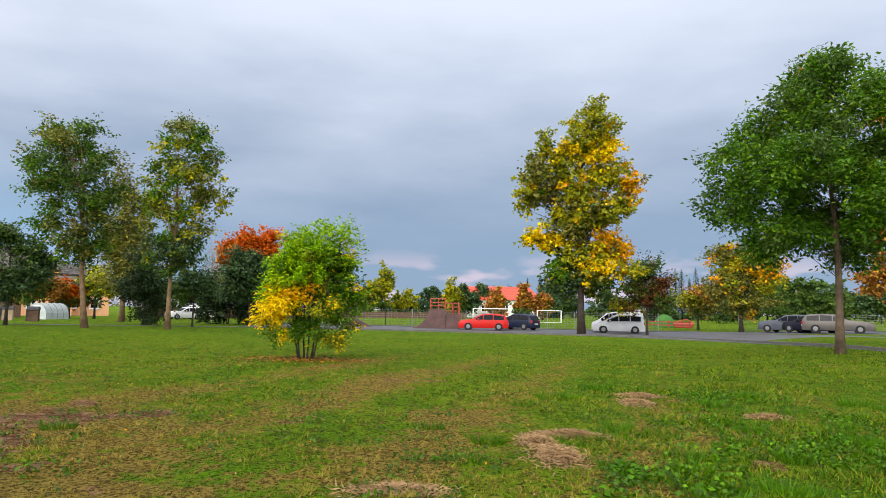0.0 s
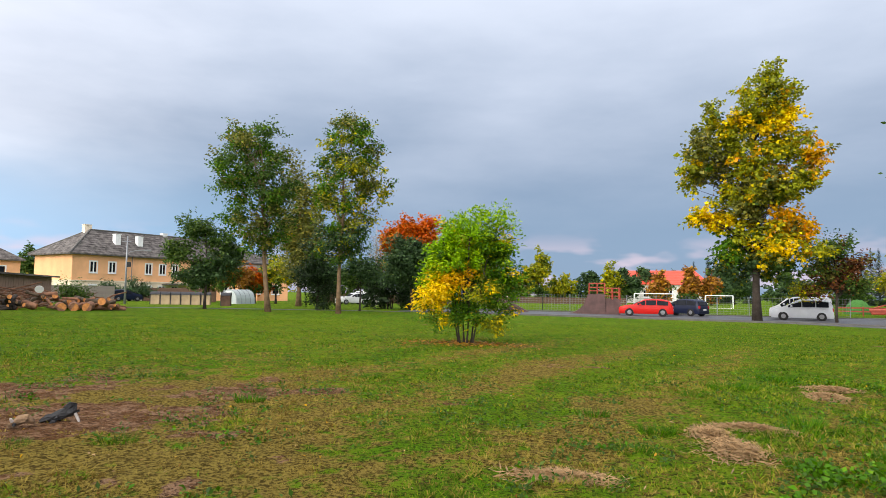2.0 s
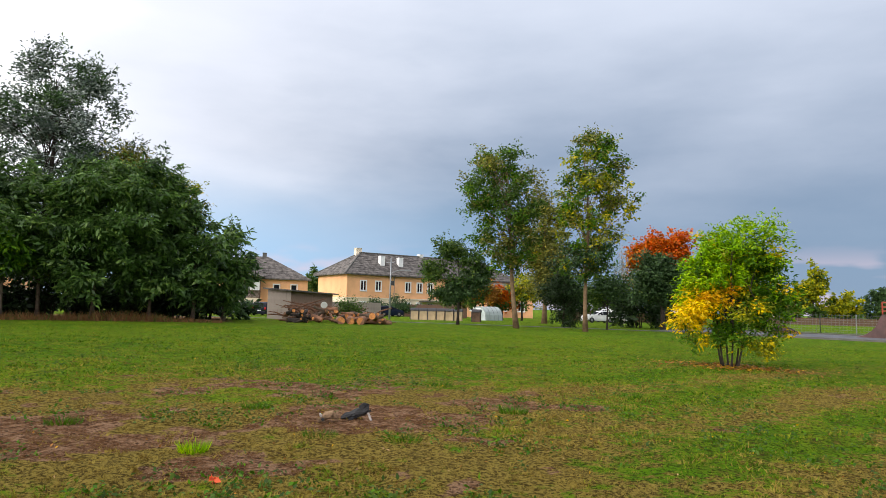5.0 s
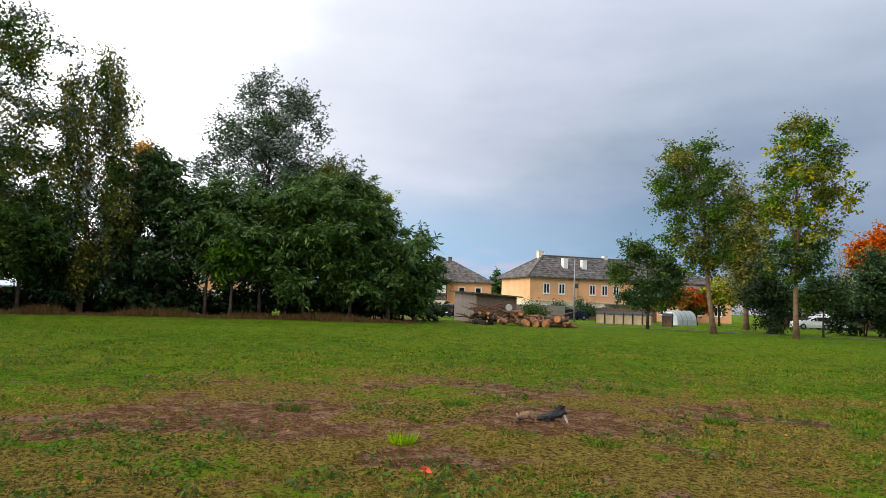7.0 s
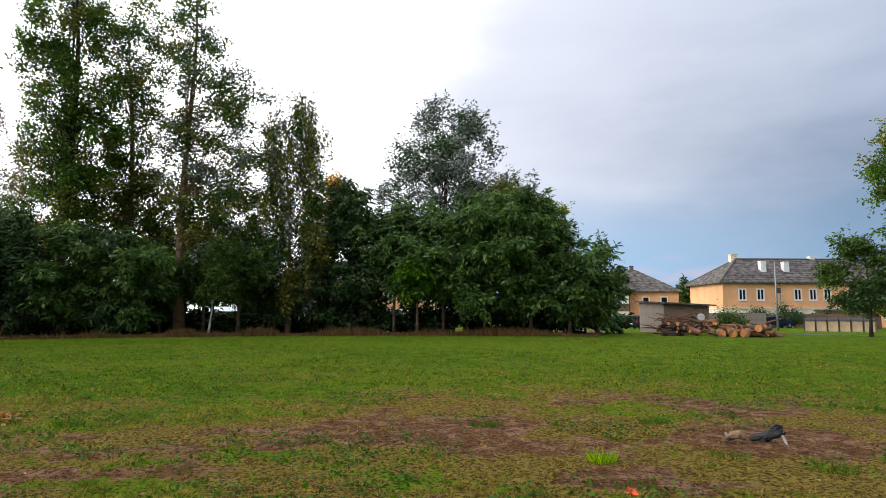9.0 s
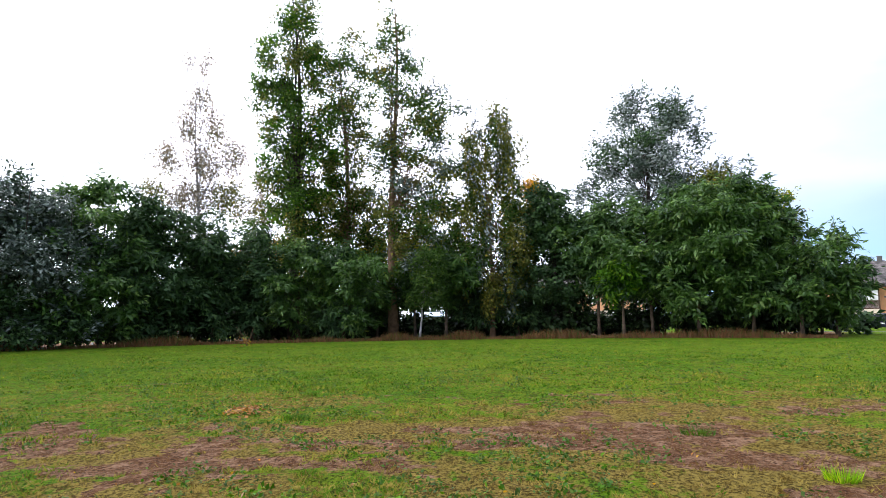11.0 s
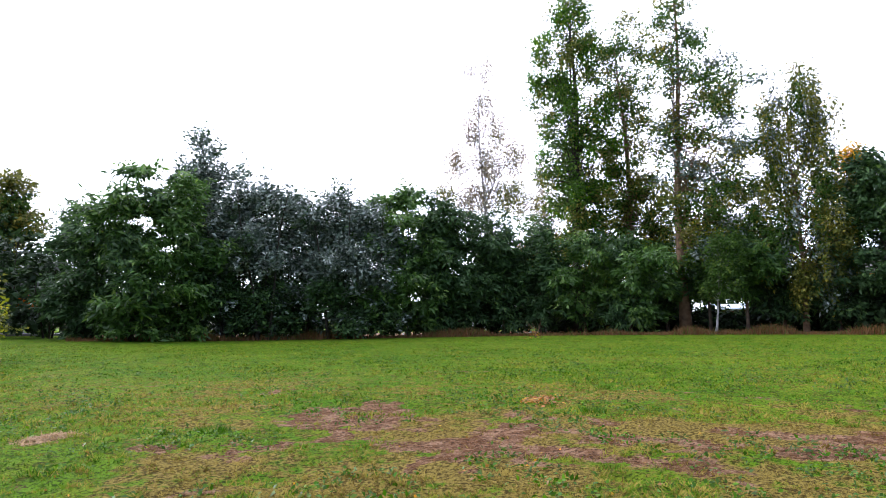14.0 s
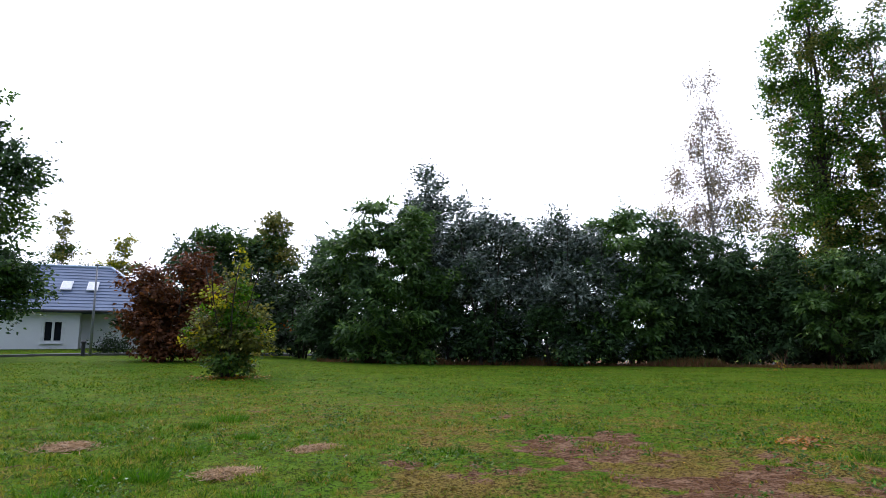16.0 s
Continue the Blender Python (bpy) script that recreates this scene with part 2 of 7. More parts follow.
# ---------------------------------------------------------------- the meadow
# bare or dry places: bearing, distance, half width along the bearing's arc, half depth, strength
BARE = [(118.0, 10.1, 1.0, 0.95, 1.6), (114.2, 11.3, 0.6, 0.5, 1.0), (109, 8.0, 0.7, 0.45, 0.95), (102.8, 7.6, 0.5, 0.25, 0.9), (105.4, 9.4, 0.6, 0.4, 0.8), (91.6, 7.1, 0.7, 0.42, 0.85),
        (79, 8.2, 0.8, 0.42, 0.75), (97.3, 8.2, 0.5, 0.3, 0.8), (86.3, 9.0, 0.6, 0.28, 0.8), (123.4, 13.6, 0.5, 0.45, 0.7), (55.5, 6.3, 0.8, 0.45, 1.0), (62.2, 7.7, 0.8, 0.42, 0.9),
        (83.7, 8.0, 1.1, 0.4, 0.6), (74.5, 8.9, 0.8, 0.35, 0.8), (45.8, 11.1, 1.1, 0.45, 0.85), (38.8, 9.1, 0.7, 0.45, 0.9), (24.2, 10.5, 0.4, 0.3, 1.0), (70, 5.8, 0.6, 0.25, 0.7),
        (31.1, 10.3, 0.9, 0.34, 0.8), (48, 11.9, 0.9, 0.45, 0.8), (45.6, 8.5, 0.7, 0.5, 1.0), (28.1, 11.7, 0.7, 0.36, 0.8), (2.5, 14.9, 1.1, 0.5, 0.55), (105.8, 8.8, 1.1, 0.6, 0.6),
        (156.6, 11.6, 0.4, 0.6, 0.6), (133.5, 15.6, 0.6, 0.8, 0.5), (-26.6, 8.1, 0.2, 0.3, 0.9), (-25.1, 10.8, 0.3, 0.6, 0.6), (107, 16.5, 2.4, 0.5, 0.5), (84, 12.6, 2.2, 0.5, 0.5)]


def soil_and_straw(x, y):
    """Two masks: bare soil with painted shade below the tree row, and dry straw-coloured grass."""
    r, az = np.hypot(x, y), np.degrees(np.arctan2(-x, y))
    n1, n2, n3 = value_noise(x, y, 0.9, 1, 4), value_noise(x, y, 3.5, 2, 3), value_noise(x, y, 0.30, 3, 3)
    soil = np.zeros_like(r)
    for a, d, w, h, s in BARE:
        da = np.radians((az - a + 180) % 360 - 180) * d
        q = (da / w) ** 2 + ((r - d) / h) ** 2
        soil = np.maximum(soil, s * np.exp(-q * 0.8))
    ring = np.exp(-((r - 9.0 - 2.6 * (n2 - 0.5)) / 3.1) ** 2) * ramp(14, 34, az) * (1 - ramp(128, 142, az))
    worn = ring * (0.19 + 0.36 * ramp(20, 40, az) * (1 - ramp(62, 84, az))) * (0.4 + 1.2 * ramp(0.38, 0.62, value_noise(x, y, 1.4, 19, 3)))
    soil = ramp(0.36, 0.64, soil * 0.78 + (n1 - 0.5) * 1.0 + (n3 - 0.5) * 0.9 + worn)
    # soil colour also paints the dark shaded strip beneath the tree row
    row_shade = ramp(42.6, 43.6, r + 1.3 * ramp(110, 122, az)) * (1 - ramp(58, 63, r)) * ramp(52, 55, az) * (1 - ramp(136, 140, az))
    soil = np.maximum(soil, row_shade)
    dry = ring * (1 - 0.4 * ramp(84, 104, az)) * (0.42 + 0.9 * ramp(0.40, 0.66, value_noise(x, y, 1.7, 14, 3))) + ramp(0.45, 0.75, n2) * 0.3 * np.exp(-(r / 28) ** 2)
    dry = dry + 0.45 * (1 - ramp(6.2, 9.0, r)) * ramp(-6, 6, az) * (1 - ramp(125, 140, az)) * ramp(0.3, 0.6, value_noise(x, y, 1.1, 23, 3))
    # mown rows that run away from the viewer
    rows = 0.5 + 0.5 * np.sin((x * 0.88 - y * 0.28) * 2.4 + 2 * n2)
    dry = dry + 0.5 * rows * np.exp(-((az - 2) / 26) ** 2) * ramp(4, 8, r) * (1 - ramp(18, 32, r))
    dry = dry + 0.35 * np.exp(-((az - 139) / 16) ** 2) * np.exp(-((r - 15) / 5) ** 2)
    dry = np.clip(dry * (-0.1 + 1.1 * n1 + 1.1 * n3), 0, 1)
    return np.clip(soil, 0, 1), dry


def meadow_material():
    m = bpy.data.materials.new("meadow")
    m.use_nodes = True
    n = Nodes(m.node_tree)
    v = n.add("ShaderNodeTexCoord").outputs["Object"]
    soil = n.add("ShaderNodeAttribute", attribute_name="soil").outputs["Fac"]
    dry = n.add("ShaderNodeAttribute", attribute_name="dry").outputs["Fac"]
    big, mid, small = n.noise(v, 0.12, 4.0), n.noise(v, 1.3, 5.0, 0.65), n.noise(v, 5.0, 4.0, 0.7)
    fine, tiny = n.noise(v, 22.0, 5.0, 0.75), n.noise(v, 90.0, 3.0, 0.7)
    clump = n.noise(v, 2.6, 5.0, 0.7)
    green = n.mix(n.step(big, 0.35, 0.65), (0.08, 0.188, 0.005), (0.135, 0.235, 0.008))
    green = n.mix(n.step(mid, 0.45, 0.66), green, (0.205, 0.25, 0.014))
    green = n.mix(n.math("MULTIPLY", n.step(clump, 0.50, 0.63), 0.75), green, (0.045, 0.115, 0.005))
    green = n.mix(n.math("MULTIPLY", n.step(small, 0.50, 0.62), 0.8), green, (0.07, 0.072, 0.008))
    # fine flecks paint the shaded gaps between blades into the ground colour
    green = n.mix(n.math("MULTIPLY", n.step(fine, 0.47, 0.60), 0.9), green, (0.018, 0.028, 0.005))
    straw = n.mix(n.step(fine, 0.42, 0.58), (0.275, 0.205, 0.045), (0.06, 0.042, 0.010))
    much = n.math("ADD", n.math("MULTIPLY", n.math("SUBTRACT", small, 0.5), 2.2), n.math("MULTIPLY", dry, 1.15))
    c = n.mix(n.step(much, 0.30, 0.70), green, straw)
    earth = n.mix(n.step(small, 0.42, 0.66), (0.13, 0.058, 0.022), (0.31, 0.18, 0.105))
    earth = n.mix(n.step(tiny, 0.58, 0.66), earth, (0.42, 0.33, 0.24))
    earth = n.mix(n.math("MULTIPLY", n.step(fine, 0.49, 0.60), 0.85), earth, (0.032, 0.016, 0.008))
    edge = n.math("ADD", soil, n.math("ADD", n.math("MULTIPLY", n.math("SUBTRACT", fine, 0.5), 2.2), n.math("MULTIPLY", n.math("SUBTRACT", small, 0.5), 1.7)))
    c = n.mix(n.step(edge, 0.38, 0.62), c, earth)
    h = n.math("ADD", n.math("ADD", fine, n.math("MULTIPLY", tiny, 0.6)), n.math("MULTIPLY", small, 0.8))
    b = n.add("ShaderNodeBump", {"Height": h, "Strength": 1.0, "Distance": 0.06})
    p = n.add("ShaderNodeBsdfPrincipled", {"Base Color": c, "Roughness": 0.95, "Specular IOR Level": 0.03, "Normal": b.outputs[0]})
    finish(n, p.outputs[0])
    return m


def mounds(x, y):
    """Small unevenness of the sward, fading with distance."""
    near = np.exp(-(np.hypot(x, y) / 24) ** 2) * ramp(0.8, 3.0, np.hypot(x, y))
    return near * (0.07 * (value_noise(x, y, 1.2, 5, 3) - 0.5) + 0.085 * (value_noise(x, y, 0.33, 6, 2) - 0.5))


def build_ground():
    radii = np.concatenate([[0.4, 0.7, 1.0, 1.3, 1.6, 1.8], np.geomspace(2.0, 26.0, 250), np.geomspace(27, 130, 70), np.geomspace(150, 3500, 14)])
    turns = np.radians(np.concatenate([np.arange(-50, 176, 0.6), np.arange(176, 310, 6.0)]))
    R, A = np.meshgrid(radii, turns, indexing="ij")
    X, Y = -np.sin(A) * R, np.cos(A) * R
    soil, dry = soil_and_straw(X, Y)
    Z = ground_z(X, Y) + mounds(X, Y) * (1 - 0.6 * soil)
    nr, na = R.shape
    ids = np.arange(nr * na).reshape(nr, na)
    nxt = np.roll(ids, -1, axis=1)
    faces = np.stack([ids[:-1], nxt[:-1], nxt[1:], ids[1:]], axis=-1).reshape(-1, 4)[:, ::-1]
    V = np.stack([X, Y, Z], axis=-1).reshape(-1, 3)
    me = bpy.data.meshes.new("ground")
    me.from_pydata(V.tolist() + [[0, 0, float(Z[0].mean())]], [], faces.tolist() + [[int(nxt[0, i]), nr * na, int(ids[0, i])] for i in range(na)])
    for name, vals in (("soil", soil), ("dry", dry)):
        a = me.attributes.new(name, "FLOAT", "POINT")
        a.data.foreach_set("value", np.append(vals.ravel(), 0).astype(np.float32))
    me.materials.append(meadow_material())
    me.polygons.foreach_set("use_smooth", np.ones(len(me.polygons), dtype=bool))
    ob = new("ground", me)
    tagged(ob, "mown green meadow with dry straw bands and bare soil patches", "ground", kind="structure")


build_ground()


def grass_material():
    m = bpy.data.materials.new("grass_blade")
    m.use_nodes = True
    n = Nodes(m.node_tree)
    v = n.add("ShaderNodeTexCoord").outputs["Object"]
    one = n.add("ShaderNodeNewGeometry").outputs["Random Per Island"]
    dry = n.add("ShaderNodeAttribute", attribute_name="dry").outputs["Fac"]
    patch, spot = n.noise(v, 0.9, 3.0), n.noise(v, 6.5, 3.0, 0.65)
    mixed = n.math("ADD", n.math("MULTIPLY", one, 0.25), n.math("ADD", n.math("MULTIPLY", patch, 0.35), n.math("MULTIPLY", spot, 0.45)))
    g = n.mix(n.step(mixed, 0.46, 0.56), (0.03, 0.088, 0.004), (0.106, 0.20, 0.008))
    g = n.mix(n.step(mixed, 0.55, 0.66), g, (0.25, 0.26, 0.02))
    s = n.mix(n.step(spot, 0.4, 0.6), (0.125, 0.078, 0.015), (0.32, 0.24, 0.05))
    c = n.mix(n.step(n.math("ADD", n.math("SUBTRACT", dry, n.math("MULTIPLY", one, 0.7)), n.math("MULTIPLY", n.math("SUBTRACT", spot, 0.5), 1.3)), -0.15, 0.15), g, s)
    p = n.add("ShaderNodeBsdfPrincipled", {"Base Color": c, "Roughness": 0.85, "Specular IOR Level": 0.03})
    t = n.add("ShaderNodeBsdfTranslucent", {"Color": c})
    finish(n, n.add("ShaderNodeMixShader", {0: 0.3, 1: p.outputs[0], 2: t.outputs[0]}).outputs[0])
    return m


def build_grass(count=460000):
    rng = np.random.default_rng(11)
    u = rng.random(count)
    lo, hi, k = 3.6, 36.0, 0.35
    r = (lo ** k + u * (hi ** k - lo ** k)) ** (1 / k)
    az = rng.uniform(-38, 166, count)
    x, y = -np.sin(np.radians(az)) * r, np.cos(np.radians(az)) * r
    # blades stand in tufts
    pull = rng.random(count) < 0.7
    cell = 0.16
    cx, cy = np.floor(x / cell), np.floor(y / cell)
    hx = np.modf(np.abs(np.sin(cx * 12.9 + cy * 78.2) * 43758.5))[0]
    hy = np.modf(np.abs(np.sin(cx * 39.3 + cy * 11.1) * 24634.6))[0]
    x = np.where(pull, (cx + hx) * cell + rng.normal(0, 0.032, count), x)
    y = np.where(pull, (cy + hy) * cell + rng.normal(0, 0.032, count), y)
    soil, dry = soil_and_straw(x, y)
    keep = rng.random(count) > np.clip(soil * (0.3 + 0.7 * ramp(0.35, 0.6, 1 - value_noise(x, y, 0.3, 9, 2))) + 0.5 * dry * ramp(0.4, 0.6, value_noise(x, y, 0.22, 29, 2)), 0, 1)
    x, y, r, dry = x[keep], y[keep], np.hypot(x, y)[keep], dry[keep]
    n = len(x)
    lush = 0.45 * value_noise(x, y, 1.6, 8, 3) + 0.55 * value_noise(x, y, 0.26, 12, 2)
    h = (0.010 + 0.055 * ramp(0.42, 0.68, lush) * (1 - 0.75 * dry)) * rng.uniform(0.5, 1.4, n)
    lush_side = ramp(-7, -20, np.degrees(np.arctan2(-x, y))) + 0.6 * ramp(138, 150, np.degrees(np.arctan2(-x, y)))
    h = h + 0.075 * lush_side * ramp(0.46, 0.62, value_noise(x, y, 0.9, 17, 3)) * rng.uniform(0.5, 1.3, n)
    h = h * (1 - 0.5 * ramp(12, 30, r))
    dry = dry * (1 - 0.95 * lush_side * ramp(0.42, 0.60, value_noise(x, y, 0.9, 17, 3)))
    w = 0.003 + 0.0007 * r * rng.uniform(0.6, 1.4, n)
    a, lean = rng.uniform(0, 2 * np.pi, n), rng.uniform(0.3, 2.2, n) + 1.5 * dry
    z = ground_z(x, y) + mounds(x, y) - 0.015
    base = np.stack([x, y, z], 1)
    side = np.stack([np.cos(a), np.sin(a), np.zeros(n)], 1) * w[:, None]
    b = a + np.pi / 2 + rng.normal(0, 0.5, n)
    tip = base + np.stack([np.cos(b) * lean * h, np.sin(b) * lean * h, h + 0.02], 1)
    V = np.stack([base - side, base + side, tip], 1).reshape(-1, 3)
    me = quads_mesh("grass", V, 3, (grass_material(),))
    at = me.attributes.new("dry", "FLOAT", "POINT")
    at.data.foreach_set("value", np.repeat(dry, 3).astype(np.float32))
    tagged(new("grass", me), "short green and straw-coloured grass blades on the meadow", "grass", kind="stuff")


build_grass()

# ---------------------------------------------------------------- trees and shrubs
def leaves(rng, centres, outward, spread, flat, per, size, droop, mat):
    """Corners of small folded leaves scattered round clump centres."""
    n = len(centres) * per
    c = np.repeat(centres, per, axis=0)
    o = np.repeat(outward, per, axis=0)
    # each clump is a leafy twig that points outward, thinner toward its tip
    d = outward * 1.1 + rng.normal(0, 0.55, outward.shape) + np.array([0, 0, 0.35 - droop * (0.9 if droop < 0.6 else 1.6)])
    d /= np.linalg.norm(d, axis=1)[:, None] + 1e-6
    along = np.clip(rng.normal(0, 0.85, (n, 1)), -1.6, 1.9)
    thin = spread * (0.62 - 0.16 * along)
    p = c + np.repeat(d, per, axis=0) * along * spread * 1.3 + np.clip(rng.normal(0, 1, (n, 3)), -1.6, 1.6) * thin * np.array([1, 1, flat ** 0.5])
    axis = rng.normal(0, 0.8, (n, 3)) + o * 0.9
    axis[:, 2] = axis[:, 2] * 0.7 - droop
    axis /= np.linalg.norm(axis, axis=1)[:, None]
    round_ = (p - c) / (np.linalg.norm(p - c, axis=1)[:, None] + 1e-6)
    nrm = rng.normal(0, 0.5, (n, 3)) + round_ * 0.7 + o * 0.4 + np.array([0, 0, 0.7])
    wide = np.cross(axis, nrm)
    wide /= np.linalg.norm(wide, axis=1)[:, None] + 1e-6
    up = np.cross(wide, axis)
    s = rng.uniform(0.65, 1.35, n)[:, None]
    l, w = size[0] * s, size[1] * s
    mid = p + axis * l * 0.45 + up * w * 0.25
    V = np.stack([p, mid + wide * w * 0.5, p + axis * l, mid - wide * w * 0.5], 1)
    return V.reshape(-1, 3), np.repeat(np.repeat(mat, per), 1)


def tree(name, label, az, d, height, trunk, lobes, count=14000, size=(0.2, 0.1), bark=BARK, per=26, spread=0.42, flat=0.6, droop=0.25,
         lean=0.0, stems=1, limbs=70, seed=1, category="tree", group="", hang=0.0, fill=2.4, xy=None, trunk_to=0.86, shell=0.35, lumps=7, rise=0.5, twig=0.3, clump=(0.38, 0.64)):
    """One tree: a tapered trunk with limbs, and a crown of leaves in uneven clumps.
    lobes: x, z, half width, half height, leaf[, y, half depth] in metres about the foot."""
    rng = np.random.default_rng(seed * 77 + 5)
    near = 0.92 if d < 70 else 0.65
    count, per, size = int(count * near), int(per * 1.9), (size[0] * 1.28, size[1] * 1.36)
    top = thing(name, az, d, label, category, group, xy=xy)
    mats = sorted({lo[4] for lo in lobes})
    if lumps:
        # every big bough breaks up into smaller uneven masses
        split = []
        for lo in lobes:
            y0, ry = (lo[5], lo[6]) if len(lo) > 5 else (0.0, lo[2] * 0.9)
            if lo[2] < 0.7:
                split.append((*lo[:5], y0, ry))
                continue
            for _ in range(lumps):
                v = rng.normal(0, 1, 3)
                v *= rng.uniform(0.35, 0.78) / np.linalg.norm(v)
                k = rng.uniform(*clump)
                split.append((lo[0] + v[0] * lo[2], lo[1] + v[2] * lo[3], lo[2] * k, lo[3] * k * rng.uniform(0.8, 1.2), lo[4], y0 + v[1] * ry, ry * k))
        lobes = split
    vol = np.array([lo[2] * lo[2] * lo[3] for lo in lobes]) ** 0.75
    share = vol / vol.sum()
    cents, outs, idx = [], [], []
    total = max(8, count // per)
    for lo, s in zip(lobes, share):
        k = max(3, int(round(total * s)))
        y0, ry = (lo[5], lo[6]) if len(lo) > 5 else (0.0, lo[2] * 0.9)
        v = rng.normal(0, 1, (k, 3))
        v /= np.linalg.norm(v, axis=1)[:, None]
        # lumpy surface: some sides of a lobe bulge and others stay back
        bulge = 1 + 0.28 * np.sin(v[:, 0] * 5 + lo[0] * 3 + seed) * np.cos(v[:, 2] * 6 + v[:, 1] * 4 + lo[1])
        rad = (shell + (1 - shell) * rng.random(k) ** (1 / fill)) * bulge
        rad = np.where(rng.random(k) < 0.16, rad * rng.uniform(1.08, 1.25, k), rad)
        p = v * rad[:, None] * np.array([lo[2], ry, lo[3]]) * 0.9 + np.array([lo[0], y0, lo[1]])
        cents.append(p)
        outs.append(v * np.array([1, 1, 0.5]))
        own = np.full(k, mats.index(lo[4]))
        other = rng.choice([mats.index(q[4]) for q in lobes], k)
        idx.append(np.where(rng.random(k) < 0.25, other, own))
    C, O, M = np.concatenate(cents), np.concatenate(outs), np.concatenate(idx)
    ok = C[:, 2] > 0.25
    C, O, M = C[ok], O[ok], M[ok]
    if hang:
        # hanging twigs: every clump is a string of leaves that falls
        reps = 4
        drop = np.tile(np.arange(reps), len(C))[:, None] * np.array([[0, 0, -hang / reps]]) * rng.uniform(0.5, 1.3, (len(C) * reps, 1))
        C = np.repeat(C, reps, axis=0) + drop
        O, M = np.repeat(O, reps, axis=0), np.repeat(M, reps)
        ok = C[:, 2] > 0.6
        C, O, M = C[ok], O[ok], M[ok]
        per = max(4, per // reps)
    V, I = leaves(rng, C, O, spread, flat, per, size, droop, M)
    part("crown", quads_mesh("crown", V, 4, [LEAF[m] for m in mats], I), None, top)
    wood = Soup()
    for s in range(stems):
        a = 2 * math.pi * s / max(1, stems) + 0.7
        fan = 0.0 if stems == 1 else 1.0
        hx = height * trunk_to
        pts, rad = [], []
        for i in range(9):
            f = i / 8
            out = fan * (0.04 + 0.035 * height + 0.15 * height * f)
            wob = 0.02 * height * math.sin(f * 5 + seed + s) * f
            pts.append((lean * f + math.cos(a) * out + wob, math.sin(a) * out * 0.8 + 0.6 * wob, -0.15 + (hx + 0.15) * f))
            flare = 1.35 if i == 0 else 1.0
            rad.append(max(0.02, trunk * flare * (1 - 0.86 * f)))
        wood.add(tube(pts, rad, 9))
    pick = rng.permutation(len(C))[:limbs]
    foot = max(0.18, 0.7 * float(C[:, 2].min()) / height)
    for j in pick:
        c = Vector(C[j])
        f = (c.z - rise * math.hypot(c.x, c.y) - 0.06 * height) / (height * trunk_to)
        if f < foot + 0.08:
            # low foliage hangs from boughs that start higher up
            f = (c.z + rng.uniform(0.0, 1.4)) / (height * trunk_to)
        f = min(0.95, max(foot, f))
        a = Vector((lean * f, 0, (height * trunk_to) * f))
        m = a.lerp(c, 0.5) + Vector((0, 0, 0.12 * (c - a).length))
        r0 = max(0.012, trunk * twig * (1 - 0.7 * f))
        wood.add(tube([a, m, c], [r0, r0 * 0.6, 0.008], 4, cap=False))
    part("trunk", wood.mesh("trunk", bark, True), None, top)
    return top


def crown(outline, n, leafs, seed, size=0.9, deep=0.8):
    """Many small leaf masses that fill an outline: rows of height, reach to one side, reach to the other."""
    rng = random.Random(seed)
    zs = [o[0] for o in outline][::-1]
    lo = [o[1] for o in outline][::-1]
    hi = [o[2] for o in outline][::-1]
    area = np.cumsum([0.0] + [(zs[i + 1] - zs[i]) * (hi[i] - lo[i] + hi[i + 1] - lo[i + 1]) / 2 + 0.05 for i in range(len(zs) - 1)])
    lobes = []
    for k in range(n):
        z = float(np.interp((k + rng.random()) / n * area[-1], area, zs))
        a, b = float(np.interp(z, zs, lo)), float(np.interp(z, zs, hi))
        half, w = (b - a) / 2, rng.uniform(0, 2 * math.pi)
        rr = math.sqrt(rng.uniform(0.12, 1.0))
        u = min(size * rng.uniform(0.6, 1.25), max(0.25, half * 0.8))
        lobes.append(((a + b) / 2 + math.cos(w) * rr * max(0.0, half - u * 0.25), z, u, u * rng.uniform(0.6, 1.0), rng.choice(leafs), math.sin(w) * rr * half * deep, u))
    return lobes


A2 = "trees by the meadow path"
# young ash clump in the open meadow
tree("ash_bush", "young multi-stemmed ash bush turning bright green and yellow in the meadow", 11.8, 20.4, 4.4, 0.03, [
    (0.19, 2.3, 1.51, 1.33, "bright"), (0.99, 2.2, 0.71, 1.04, "green", 0.2, 0.8), (-0.62, 3.1, 0.85, 0.76, "bright"), (0.23, 3.7, 0.57, 0.71, "bright"),
    (0.95, 3.4, 0.59, 0.90, "bright"), (-0.9, 1.7, 0.76, 0.59, "yellow", -0.5, 0.8), (-0.33, 2.0, 0.57, 0.42, "gold", -0.7, 0.5), (0.47, 1.7, 0.38, 0.42, "ygreen", -0.9, 0.4),
    (-1.2, 1.3, 0.47, 0.33, "yellow"), (-0.76, 0.8, 0.53, 0.29, "ygreen"), (0.85, 0.7, 0.62, 0.29, "ygreen", -0.2, 0.5), (0.095, 0.9, 0.57, 0.33, "green", -0.4, 0.5), (1.2, 1.3, 0.47, 0.47, "green"), (0.19, 1.2, 0.66, 0.29, "green"), (0.66, 2.8, 0.76, 0.76, "green")],
     34000, (0.095, 0.034), BARK_DARK, per=24, spread=0.15, flat=0.7, droop=0.25, stems=6, limbs=160, seed=3, category="bush", trunk_to=0.75)
